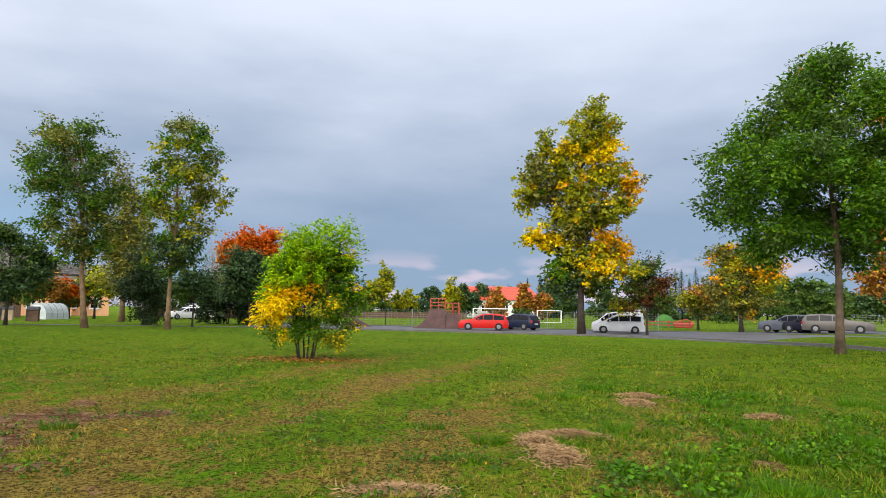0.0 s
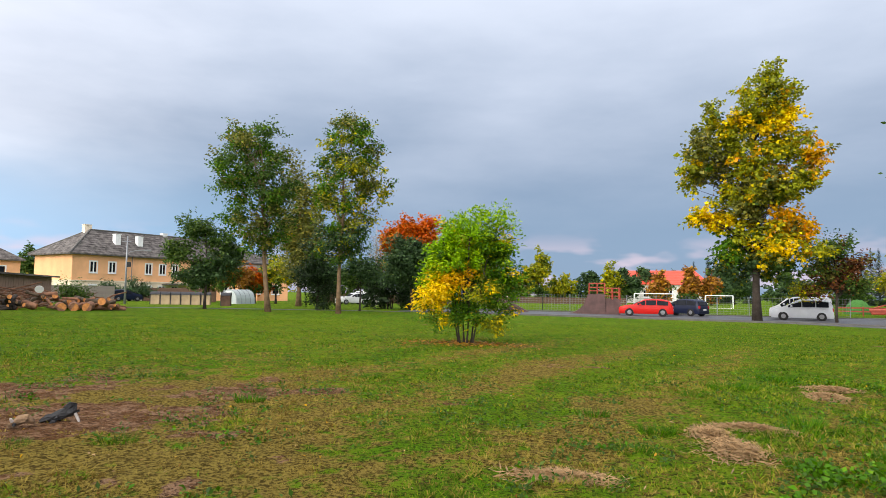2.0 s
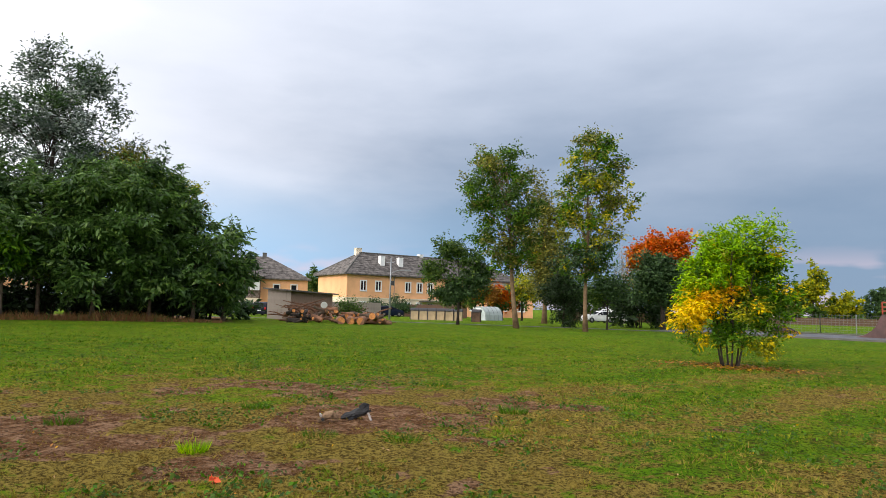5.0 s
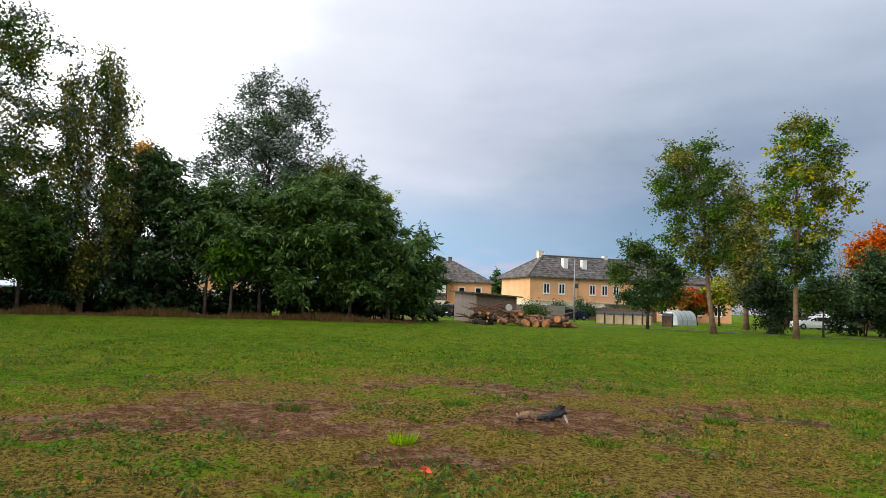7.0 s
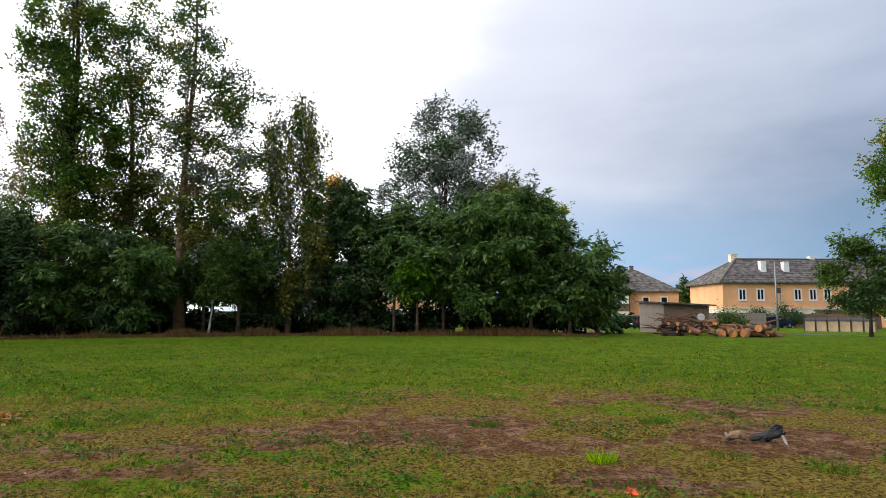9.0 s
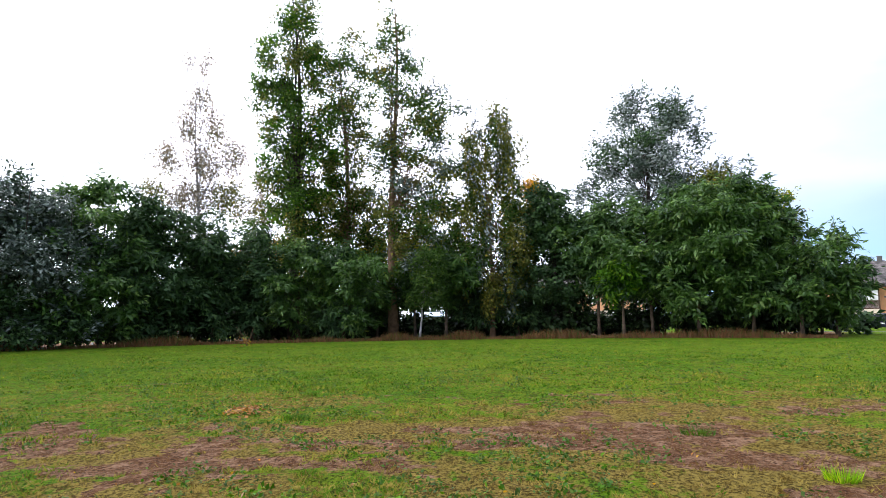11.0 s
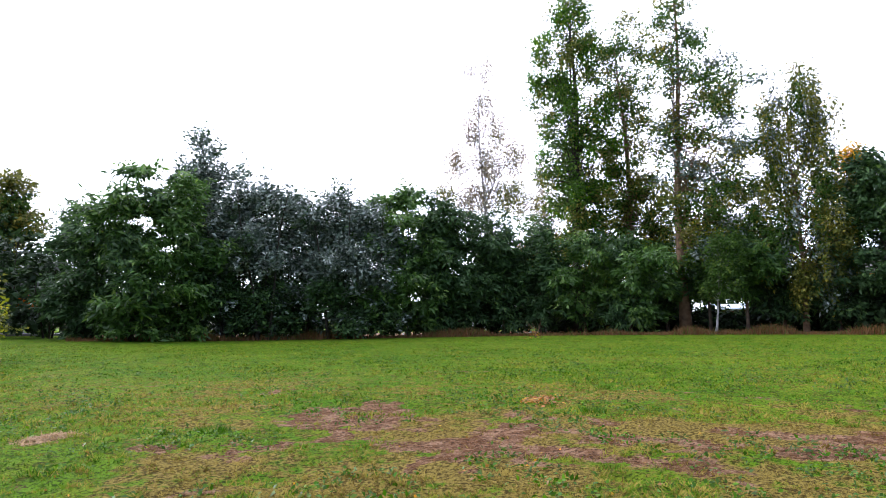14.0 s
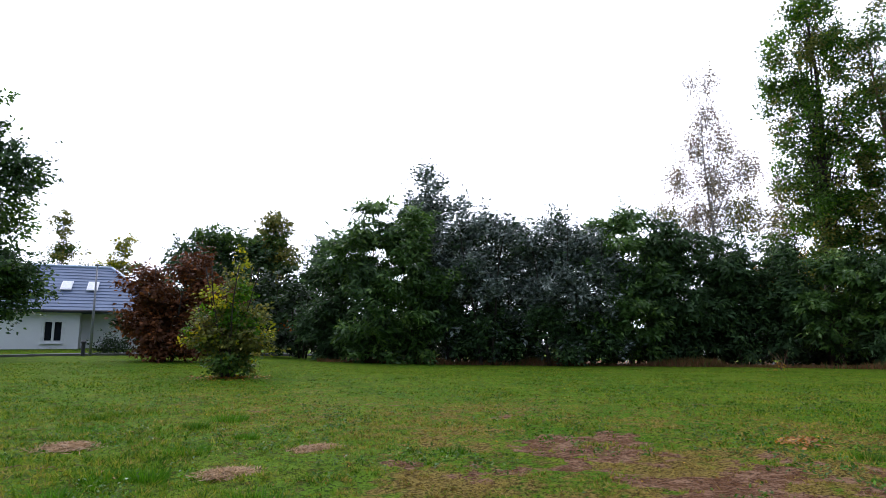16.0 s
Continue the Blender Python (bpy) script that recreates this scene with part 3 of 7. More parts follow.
tree("ash_tree", "tall ash tree with an uneven olive green crown beside the path", 28.8, 47, 13.6, 0.19, crown([(13.0, -2.6, -0.2), (12.5, -3.6, 0.6), (11.2, -5.2, 1.3), (10.3, -4.9, 1.3), (9.4, -3.2, 1.4), (8.4, -4.2, 1.6), (7.4, -2.6, 1.8), (6.2, -3.0, 1.6), (5.0, -2.6, 1.4), (4.3, -1.6, 0.8)], 95, ["green", "olive", "mid", "mid"], 41, 0.62),
     20000, (0.17, 0.085), BARK_WARM, seed=4, lean=-1.0, group=A2, lumps=0, spread=0.30, rise=0.9, twig=0.2, per=12, limbs=110, shell=0.12)
tree("ash_tree", "slender tall ash tree turning yellow in its airy crown", 22.9, 45, 14.2, 0.16, crown([(13.7, -0.4, 1.2), (12.9, -1.2, 2.0), (11.5, -1.5, 2.6), (10.2, -1.8, 2.9), (9.0, -1.9, 3.7), (8.0, -1.8, 3.0), (6.8, -2.0, 2.4), (5.4, -2.0, 2.0)], 85, ["green", "ygreen", "olive", "green"], 42, 0.55) + crown([(6.0, -1.9, 2.2), (4.4, -1.6, 1.6), (3.6, -1, 1)], 16, ["mid", "dark"], 43, 0.6),
     17500, (0.17, 0.085), BARK_WARM, seed=5, limbs=110, group=A2, lumps=0, spread=0.27, rise=0.9, twig=0.2, per=11, shell=0.12)
tree("young_ash_tree", "small dark green ash tree beside the wooden bins", 33.9, 52, 7.3, 0.12, [
    (-0.8, 5.9, 1.3, 1.2, "mid"), (0.9, 5.3, 1.3, 1.1, "mid"), (-1.6, 4.2, 1.5, 1.0, "mid"), (0.6, 3.6, 1.9, 1.1, "dark"), (2.0, 4.1, 1.1, 0.9, "mid"), (-0.6, 2.5, 1.7, 0.8, "dark")],
     11000, (0.18, 0.09), BARK_DARK, per=14, spread=0.3, droop=0.5, seed=6, group=A2, clump=(0.4, 0.6))
tree("thuja_bush", "dense dark evergreen bush standing on the lawn", 24.7, 55, 5.6, 0.15, [
    (0, 2.2, 1.7, 1.9, "hedge"), (-0.2, 4.0, 1.3, 1.5, "hedge"), (0.9, 3.1, 1.0, 1.3, "dark"), (0.2, 0.9, 1.3, 0.7, "hedge")], 9000, (0.18, 0.08), BARK_DARK, seed=7, category="bush", limbs=20)
tree("birch_tree", "weeping birch with thin hanging olive foliage", 26.3, 68, 15.4, 0.26, [
    (-0.6, 12.6, 1.4, 2.2, "olive"), (1.6, 12.0, 1.0, 1.4, "ygreen"), (0, 9.8, 1.9, 2.8, "olive"), (0.6, 6.8, 1.8, 2.4, "olive"), (-1.0, 7.0, 1.7, 2.4, "olive"), (0.2, 4.6, 1.9, 1.6, "olive")], 17000, (0.24, 0.11), BARK_WARM, seed=8, hang=1.6)
tree("linden_tree", "round dark green linden tree by the path", 16.5, 58, 7.2, 0.22, [
    (-0.9, 5.0, 1.9, 1.6, "dark"), (0.7, 4.4, 1.9, 1.7, "dark"), (-0.2, 3.0, 2.2, 1.1, "dark"), (-1.9, 3.6, 1.2, 1.2, "dark")], 12000, (0.2, 0.12), BARK_DARK, seed=9)
tree("maple_tree", "maple with a fiery orange red crown", 16.9, 63, 9.2, 0.2, [
    (-1.2, 7.3, 1.3, 1.0, "orange"), (0.4, 7.6, 1.4, 1.1, "orange"), (1.7, 8.0, 1.1, 0.9, "orange"), (-0.2, 6.2, 2.2, 1.2, "orange"), (1.8, 6.5, 1.2, 1.2, "orange"), (-1.8, 6.1, 0.9, 1.1, "rust")],
     9000, (0.22, 0.14), BARK_DARK, seed=10)
tree("young_linden_tree", "small dark tree with a thin straight trunk", 21.05, 52, 4.2, 0.09, [
    (0, 3.3, 1.1, 1.0, "dark"), (0.8, 2.8, 0.9, 0.7, "dark"), (-0.8, 2.9, 0.8, 0.7, "mid")], 4500, (0.18, 0.1), BARK_DARK, seed=12)
tree("bare_birch_tree", "pale half-bare birch behind the lawn", 19.6, 80, 11.5, 0.14, [
    (0, 7.5, 1.2, 3.5, "silver"), (0.4, 4.5, 1.3, 2.0, "rust")], 1500, (0.12, 0.06), BARK_WHITE, seed=13, limbs=160, spread=0.5)
for k, (a, d, h, leaf, w) in enumerate([(31.6, 82, 6.5, "rust", 2.6), (28.2, 84, 6.8, "ygreen", 2.8), (33.6, 88, 6.0, "olive", 3.0), (24.0, 92, 7.0, "mid", 3.0), (21.2, 95, 5.5, "mid", 3.2),
                                        (18.6, 95, 6.0, "ygreen", 2.8), (15.0, 98, 6.0, "mid", 3.0), (12.5, 105, 6.5, "olive", 3.2), (29.9, 84, 5.0, "orange", 1.6)]):
    tree("garden_tree", f"leafy {'autumn coloured' if leaf in ('rust', 'orange', 'ygreen') else 'green'} garden tree behind the lawn", a, d, h, 0.14, [
        (0, h * 0.68, w * 0.75, h * 0.3, leaf), (-w * 0.4, h * 0.45, w * 0.6, h * 0.24, "mid"), (w * 0.45, h * 0.5, w * 0.55, h * 0.26, leaf)],
         3200, (0.28, 0.155), BARK_DARK, seed=20 + k, group="garden trees", limbs=30)

# by the road
tree("maple_tree", "tall maple turning from green to golden yellow beside the road", -12.0, 51.5, 18.4, 0.29, [
    (1.1, 17.1, 1.44, 1.44, "ygreen"), (0, 15.6, 1.92, 1.44, "ygreen"), (2.3, 15.4, 1.56, 1.68, "ygreen"), (0.94, 14.2, 2.28, 1.56, "yellow"), (-2.8, 14.8, 0.96, 1.32, "ygreen"), (-3.7, 13.1, 1.44, 1.56, "olive"), (-1.9, 13.4, 1.56, 1.68, "ygreen"),
    (-4, 11.1, 1.44, 1.32, "ygreen"), (-2.4, 11.2, 1.80, 1.68, "olive"), (0.19, 12.0, 2.04, 1.56, "ygreen"), (2.1, 12.4, 1.80, 1.44, "ygreen"), (3.3, 11.4, 1.44, 1.20, "gold"), (3.4, 9.8, 1.32, 0.96, "ygreen"), (1.3, 10.0, 1.92, 1.44, "olive"), (-0.56, 9.7, 1.92, 1.56, "olive"), (-0.9, 8.9, 1.9, 1.3, "ygreen"), (1.1, 8.8, 1.9, 1.2, "ygreen"),
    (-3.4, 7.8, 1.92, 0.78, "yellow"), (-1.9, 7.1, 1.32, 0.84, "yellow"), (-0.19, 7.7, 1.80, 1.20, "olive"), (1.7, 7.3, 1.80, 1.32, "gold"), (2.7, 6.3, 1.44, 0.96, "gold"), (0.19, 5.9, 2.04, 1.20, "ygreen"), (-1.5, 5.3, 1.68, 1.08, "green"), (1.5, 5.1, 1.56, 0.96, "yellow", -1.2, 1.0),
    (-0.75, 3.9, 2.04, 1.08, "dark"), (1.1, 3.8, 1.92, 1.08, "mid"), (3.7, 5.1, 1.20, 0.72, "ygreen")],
     38000, (0.21, 0.15), BARK_DARK, seed=30, limbs=140, lumps=7, clump=(0.42, 0.68), spread=0.27, per=13, shell=0.12)
tree("crab_apple_tree", "small sparse tree with reddish dark leaves by the kerb", -17.4, 54, 6.5, 0.1, [
    (0.1, 5.4, 0.9, 1.0, "mid"), (-0.7, 4.2, 1.3, 1.0, "olive"), (0.9, 4.0, 1.1, 0.9, "brown"), (0.0, 3.0, 1.5, 0.8, "brown"), (-1.6, 2.3, 1.2, 0.5, "ygreen"), (1.0, 2.7, 0.9, 0.6, "mid")],
     5500, (0.18, 0.1), BARK_DARK, seed=31, limbs=110)
tree("ash_tree", "broad green ash tree with a bare lower trunk", -31.3, 28.6, 11.8, 0.16, crown([(11.4, 0.0, 1.2), (10.9, -1.8, 2.3), (9.7, -2.6, 3.3), (8.6, -3.1, 3.9), (7.8, -4.3, 4.2), (6.8, -5.0, 4.4), (5.8, -4.9, 4.2), (4.9, -4.3, 3.8), (4.2, -3.7, 3.2), (3.7, -2.8, 2.6)], 170, ["green", "green", "green", "mid", "mid"], 32, 0.8) + [(3.4, 7.0, 1.0, 0.9, "rust", -1.5, 0.9), (4.0, 6.2, 0.8, 0.7, "rust", -1.0, 0.8)],
     66000, (0.138, 0.066), BARK, seed=32, spread=0.25, limbs=90, twig=0.12, lumps=0, per=13, shell=0.1)
tree("maple_tree", "rust brown maple behind the parked estate car", -37.0, 60, 9.5, 0.2, [(-1.5, 6.5, 2.8, 2.4, "rust"), (1.5, 6.0, 2.6, 2.6, "rust"), (-2.8, 4.4, 2.0, 1.5, "rust"), (0, 3.4, 2.8, 1.3, "rust")], 12000, (0.22, 0.14), BARK_DARK, seed=33)
tree("maple_tree", "golden and green maple beyond the car park", -24.6, 66, 9.3, 0.2, [
    (-1.6, 7.5, 1.4, 1.4, "olive"), (0.2, 6.2, 2.2, 1.6, "ygreen"), (-0.8, 4.4, 2.4, 1.6, "olive"), (1.8, 4.6, 1.6, 1.6, "ygreen"), (2.6, 5.6, 1.1, 1.4, "gold"), (0.5, 2.6, 2.6, 1.0, "olive")],
     12000, (0.22, 0.14), BARK_DARK, seed=34)
tree("maple_tree", "small amber coloured tree beyond the car park", -21.4, 74, 6.2, 0.14, [(-0.6, 3.9, 1.6, 1.5, "ygreen"), (0.9, 3.6, 1.4, 1.3, "rust"), (0, 2.4, 1.9, 0.8, "olive")], 7000, (0.22, 0.14), BARK_DARK, seed=35)
for k, (a, d, h, leaf, w) in enumerate([(5.4, 150, 13.2, "ygreen", 3.0), (7.6, 150, 7.5, "olive", 5.0), (3.6, 155, 6.5, "ygreen", 4.5), (0.9, 160, 8.6, "dark", 3.6), (-0.8, 158, 9.6, "ygreen", 1.9), (-2.0, 160, 8.8, "dark", 3.6),
                                        (-3.4, 172, 9.6, "dark", 3.0), (-4.7, 140, 7.0, "rust", 1.9), (-7.1, 140, 7.6, "rust", 1.3), (-8.7, 142, 7.2, "rust", 1.3), (-6.2, 210, 10.2, "mid", 3.0),
                                        (-10.4, 165, 9.0, "dark", 4.0), (-14.5, 150, 7.5, "dark", 5.0), (-18.0, 150, 8.0, "dark", 4.0), (-26.5, 120, 8.0, "mid", 5.0), (-29.5, 110, 7.0, "mid", 5.0),
                                        (-28.0, 170, 12.0, "olive", 4.0), (-31.5, 150, 8.5, "dark", 6.0), (-34.0, 140, 7.5, "dark", 5.0), (9.8, 150, 6.5, "ygreen", 5.0), (-23.0, 130, 7.0, "dark", 5.0)]):
    tree("far_tree", f"distant {'yellowing' if leaf in ('ygreen', 'rust') else 'green'} tree beyond the sports field", a, d, h, 0.2, [
        (0, h * 0.66, w * 0.7, h * 0.32, leaf), (-w * 0.45, h * 0.42, w * 0.62, h * 0.26, leaf), (w * 0.45, h * 0.46, w * 0.6, h * 0.28, leaf), (0, h * 0.25, w * 0.9, h * 0.16, "mid")],
         2100, (0.48, 0.29), BARK_DARK, seed=50 + k, group="distant trees", limbs=24, spread=0.5)


def spruce(az, d, h, w, seed, name="spruce_tree", label="dark pointed spruce in the distance"):
    rng = np.random.default_rng(seed)
    top = thing(name, az, d, label, "tree", "spruces")
    n = 1700
    f = rng.random(n) ** 0.9
    a = rng.uniform(0, 2 * np.pi, n)
    tier = (0.8 + 0.2 * np.cos(f * 40 + seed)) * (1 + 0.22 * np.sin(a * 3 + f * 9 + seed))
    rad = w * (1.02 - f) * tier * rng.uniform(0.35, 1.0, n)
    p = np.stack([np.cos(a) * rad, np.sin(a) * rad, 0.3 + f * (h - 0.3) - 0.25 * rad], 1)
    out = np.stack([np.cos(a), np.sin(a), np.full(n, -0.3)], 1)
    side = np.stack([-np.sin(a), np.cos(a), np.zeros(n)], 1)
    small = (1.12 - f)[:, None] ** 0.7
    l, wd = rng.uniform(0.5, 1.1, n)[:, None] * small, rng.uniform(0.18, 0.36, n)[:, None] * small
    V = np.stack([p, p + out * l * 0.5 + side * wd, p + out * l, p + out * l * 0.5 - side * wd], 1).reshape(-1, 3)
    part("crown", quads_mesh("crown", V, 4, [LEAF["needle"]]), None, top)
    part("trunk", Soup().add(tube([(0, 0, -0.2), (0, 0, h * 0.95)], [0.22, 0.02], 6)).mesh("trunk", BARK_DARK), None, top)


rs = random.Random(4)
for a in [-18.6, -19.1, -19.7, -20.2, -20.8, -21.3, -21.9, -22.5, -23.3, -17.9, -24.4, -25.2]:
    spruce(a, rs.uniform(185, 215), rs.uniform(11, 17), rs.uniform(3.0, 4.6), int(-a * 10))
for a, h in [(-7.4, 10.6), (-8.5, 12.2), (-9.1, 11.5), (-9.6, 12.0), (-10.2, 10.5), (-11.5, 10.0)]:
    spruce(a, 200, h + 1.5, 2.4, int(-a * 10))

# ---- the row of trees along the far side of the meadow
ROW = "trees along the meadow edge"


def sumac(az, d, h, w, seed, x=0.0, leaf="sumac", low=1.6, count=15000):
    rng = random.Random(seed)
    lobes = []
    tiers = max(4, int((h - low) / 1.05))
    for i in range(tiers):
        f = i / (tiers - 1)
        half = w * math.sin(math.pi * (0.22 + 0.66 * f)) ** 0.8
        for j in range(3):
            lobes.append((x * f + rng.uniform(-0.62, 0.62) * half, low + 0.5 + f * (h - low - 1.0) + rng.uniform(-0.6, 0.5), half * rng.uniform(0.40, 0.66), rng.uniform(0.5, 0.95),
                          "dark" if rng.random() < 0.25 else leaf, rng.uniform(-0.7, 0.4) * half, half * 0.5))
    tree("sumac_tree", "broad tree with tiered fans of drooping dark green leaflets", az, d, h, 0.13, lobes, int(count * 0.85), (0.32, 0.092), BARK, per=30, spread=0.36, flat=0.35, droop=0.55,
         seed=seed, group=ROW, limbs=60, trunk_to=0.8, lumps=0)


sumac(69.5, 43.5, 5.0, 1.5, 60, low=2.6, leaf="green", count=4500)
sumac(71.5, 46, 8.8, 3.0, 61, low=3.2)
sumac(67.2, 45, 8.5, 3.2, 72, low=2.8)
sumac(63.6, 44, 9.9, 3.8, 62, low=1.8, count=19000)
sumac(59.6, 44.5, 10.0, 3.4, 63, low=1.8, count=17000)
sumac(56.3, 44, 8.2, 3.2, 64, x=-0.8, low=1.3, count=15000)
sumac(53.9, 46, 6.0, 2.2, 65, low=1.0, count=8000)
tree("ash_tree", "ash tree with leaves turning olive and yellow", 61.0, 49, 12.6, 0.2, [(0.3, 10.8, 2.4, 1.5, "olive"), (-1.4, 9.0, 2.4, 1.6, "mid"), (1.8, 9.0, 2.2, 1.5, "ygreen"), (2.9, 7.2, 1.8, 1.4, "olive")],
     10000, (0.2, 0.09), BARK_DARK, seed=66, group=ROW)
tree("willow_tree", "tall pyramid-shaped tree with small silvery leaves", 67.2, 52, 19.2, 0.3, crown([(19.2, -0.2, 0.3), (18, -1.4, 1.4), (17, -2.7, 2.9), (15, -3.9, 4.1), (13, -4.9, 5.1), (10, -5.4, 5.9), (6, -4.8, 5.6), (3, -3, 4)], 150, ["silver", "silver", "silver", "dark"], 67, 1.0),
     46000, (0.22, 0.09), BARK_DARK, per=10, spread=0.34, flat=0.9, droop=-0.1, seed=67, group=ROW, limbs=150, lumps=0, shell=0.1)
tree("linden_tree", "dark green round tree in the tree row", 75.2, 47, 11.0, 0.2, [
    (0, 9.6, 1.9, 1.3, "dark"), (-1.2, 7.6, 2.1, 1.5, "dark"), (1.6, 7.4, 2.2, 1.5, "sumac"), (0, 5.2, 2.8, 1.5, "dark"), (0.4, 3.0, 2.2, 1.0, "dark")], 16000, (0.24, 0.11), BARK_DARK, seed=68, group=ROW, droop=0.45, flat=0.4)
tree("maple_tree", "thin maple with golden leaves behind the birch", 76.8, 50, 12.6, 0.12, [(0, 11.4, 1.2, 1.1, "gold"), (-0.4, 9.6, 1.4, 1.2, "olive"), (0.2, 7.4, 1.4, 1.2, "mid")], 5000, (0.2, 0.12), BARK_DARK, seed=69, group=ROW)
tree("birch_tree", "weeping birch with long hanging olive brown twigs", 80.6, 46.5, 17.2, 0.17, crown([(17.0, -0.2, 0.9), (16.0, -1.1, 1.6), (14.8, -1.9, 2.4), (12.5, -2.7, 2.9), (9, -2.8, 3.2), (5.5, -2.8, 3.2), (3.2, -2.2, 2.4)], 110, ["olive", "olive", "olive", "mid", "silver"], 70, 0.6),
     33000, (0.19, 0.075), BARK_WARM, per=16, spread=0.22, flat=1.6, droop=0.9, hang=2.4, seed=70, group=ROW, limbs=120, lumps=0, shell=0.1)
tree("birch_tree", "young birch with a white trunk leaning at the meadow edge", 87.0, 43.5, 6.5, 0.08, [(0.8, 5.4, 1.0, 0.8, "mid"), (0.5, 4.2, 1.1, 0.8, "mid"), (0.5, 3.0, 1.2, 0.7, "mid")], 4500, (0.14, 0.07), BARK_WHITE, seed=71, group=ROW, lean=0.7)
tree("poplar_tree", "very tall poplar with a bare crooked top and mottled trunk", 89.2, 47, 25.6, 0.34, crown([(25.6, -0.3, 0.5), (24, -0.9, 1.0), (22, -1.6, 1.8), (19.5, -1.5, 2.2), (18, -1.4, 4.4), (16.4, -1.2, 6.2), (12, -1.5, 6.4), (9, -1.8, 5.4), (6, -1.8, 4.4), (3.5, -1, 3)], 110, ["mid", "olive", "silver", "mid"], 73, 0.75),
     22000, (0.17, 0.11), BARK_WARM, per=7, spread=0.36, seed=73, group=ROW, limbs=190, trunk_to=0.97, rise=1.7, twig=0.15, lumps=0, shell=0.1)
tree("poplar_tree", "very tall poplar with ragged steep branches of glossy leaves", 97.7, 49, 27.0, 0.36, crown([(26.2, -0.3, 0.9), (25, -1.0, 1.8), (23.4, -2.3, 2.0), (21, -2.8, 2.9), (19.2, -3.7, 3.3), (17, -2.9, 3.5), (14, -2.7, 3.5), (11.5, -2.7, 3.5), (8.7, -1.6, 3.4), (6, -1.2, 2.6)], 190, ["mid", "mid", "olive", "green"], 74, 0.6),
     40000, (0.16, 0.105), BARK_DARK, per=8, spread=0.36, flat=0.9, droop=-0.2, seed=74, group=ROW, limbs=200, trunk_to=0.95, rise=1.9, twig=0.14, lumps=0, shell=0.1)
tree("poplar_tree", "tall poplar with brownish twigs between its neighbours", 93.3, 51, 25.4, 0.28, crown([(24.4, 0.2, 1.4), (22, -1.8, 2.2), (18.3, -2.1, 2.5), (14, -2.0, 2.8), (11, -2.0, 2.8), (8, -1.6, 2.6), (5, -1.2, 2.0)], 120, ["olive", "mid", "olive", "mid"], 75, 0.55),
     19000, (0.16, 0.105), BARK_WARM, per=8, spread=0.36, flat=0.9, droop=-0.2, seed=75, group=ROW, limbs=130, rise=1.8, twig=0.16, lumps=0, shell=0.1)
tree("birch_tree", "pale thin birch with sparse whitish foliage behind the row", 105.5, 68, 30.0, 0.22, [
    (0.34, 28.4, 0.84, 1.68, "pale"), (-1.3, 28.6, 0.84, 0.84, "pale"), (0, 24.7, 1.37, 1.68, "pale"), (-1.3, 21.9, 1.47, 1.89, "pale"), (1.3, 21.7, 1.58, 1.89, "pale"), (-3.1, 18.3, 1.68, 1.89, "pale"), (0.45, 18.1, 2.10, 2.10, "pale"), (3.4, 18.7, 1.58, 2.10, "pale"), (-4.4, 14.6, 1.68, 1.89, "olive"),
    (-1.1, 14.4, 2.31, 2.10, "pale"), (2.7, 14.6, 2.31, 2.10, "olive"), (6.3, 17.0, 1.26, 1.68, "pale"), (6, 13.3, 2.10, 2.10, "pale")],
     21000, (0.22, 0.085), BARK_WHITE, per=12, spread=0.32, flat=1.3, droop=0.8, hang=2.0, seed=76, group=ROW, limbs=220, rise=1.2, twig=0.16, lumps=0, shell=0.1)
tree("maple_tree", "low amber tree showing between the trunks", 100.6, 62, 9.6, 0.14, [(0, 7.8, 2.6, 1.4, "rust"), (-1, 5.6, 2.4, 1.6, "olive")], 5000, (0.2, 0.12), BARK_DARK, seed=77, group=ROW)
for k, (a, d, h) in enumerate([(91.6, 52, 13.0), (86.6, 53, 15.5), (95.4, 53, 12.6), (99.6, 53, 11.6), (88.8, 54, 12.0), (84.0, 54, 11.5)]):
    tree("ash_tree", "olive green tree filling the gap between the poplar trunks", a, d, h, 0.16, [(0, h - 1.6, 1.7, 1.5, "olive"), (-1.2, h - 3.8, 1.8, 1.6, "mid"), (1.3, h - 4.2, 1.8, 1.6, "olive"), (0, h - 6.4, 2.6, 1.9, "olive"), (0.3, h * 0.42, 2.6, 1.9, "ygreen"), (0.2, 3.4, 2.4, 1.6, "mid")],
         8500, (0.18, 0.1), BARK_DARK, per=14, spread=0.32, seed=180 + k, group=ROW, rise=1.0)
sumac(93.5, 44.5, 6.3, 2.6, 78, low=1.4, count=9500)
sumac(97.3, 45.5, 6.9, 2.4, 79, low=1.5, leaf="sumac", count=9500)
sumac(84.6, 46, 6.8, 2.2, 80, low=2.9, count=9000)
sumac(87.3, 47.5, 6.4, 2.2, 85, low=3.0, leaf="dark", count=8000)
sumac(82.0, 48, 6.2, 2.2, 86, low=1.4, leaf="dark", count=8000)
sumac(78.4, 47.5, 6.6, 2.2, 87, low=1.4, leaf="dark", count=8000)
sumac(90.6, 48.5, 6.0, 2.2, 88, low=1.8, count=7000)
sumac(101.0, 46, 7.4, 2.4, 81, low=1.3, leaf="dark", count=9500)
sumac(104.2, 46, 7.8, 2.7, 82, low=1.2, leaf="dark", count=11000)
sumac(108.0, 45, 8.4, 2.9, 83, low=1.0, leaf="dark", count=12500)
sumac(110.2, 44.5, 9.0, 2.9, 99, low=1.0, leaf="dark", count=11000)
sumac(106.0, 46.5, 8.2, 2.6, 100, low=1.2, leaf="dark", count=9000)
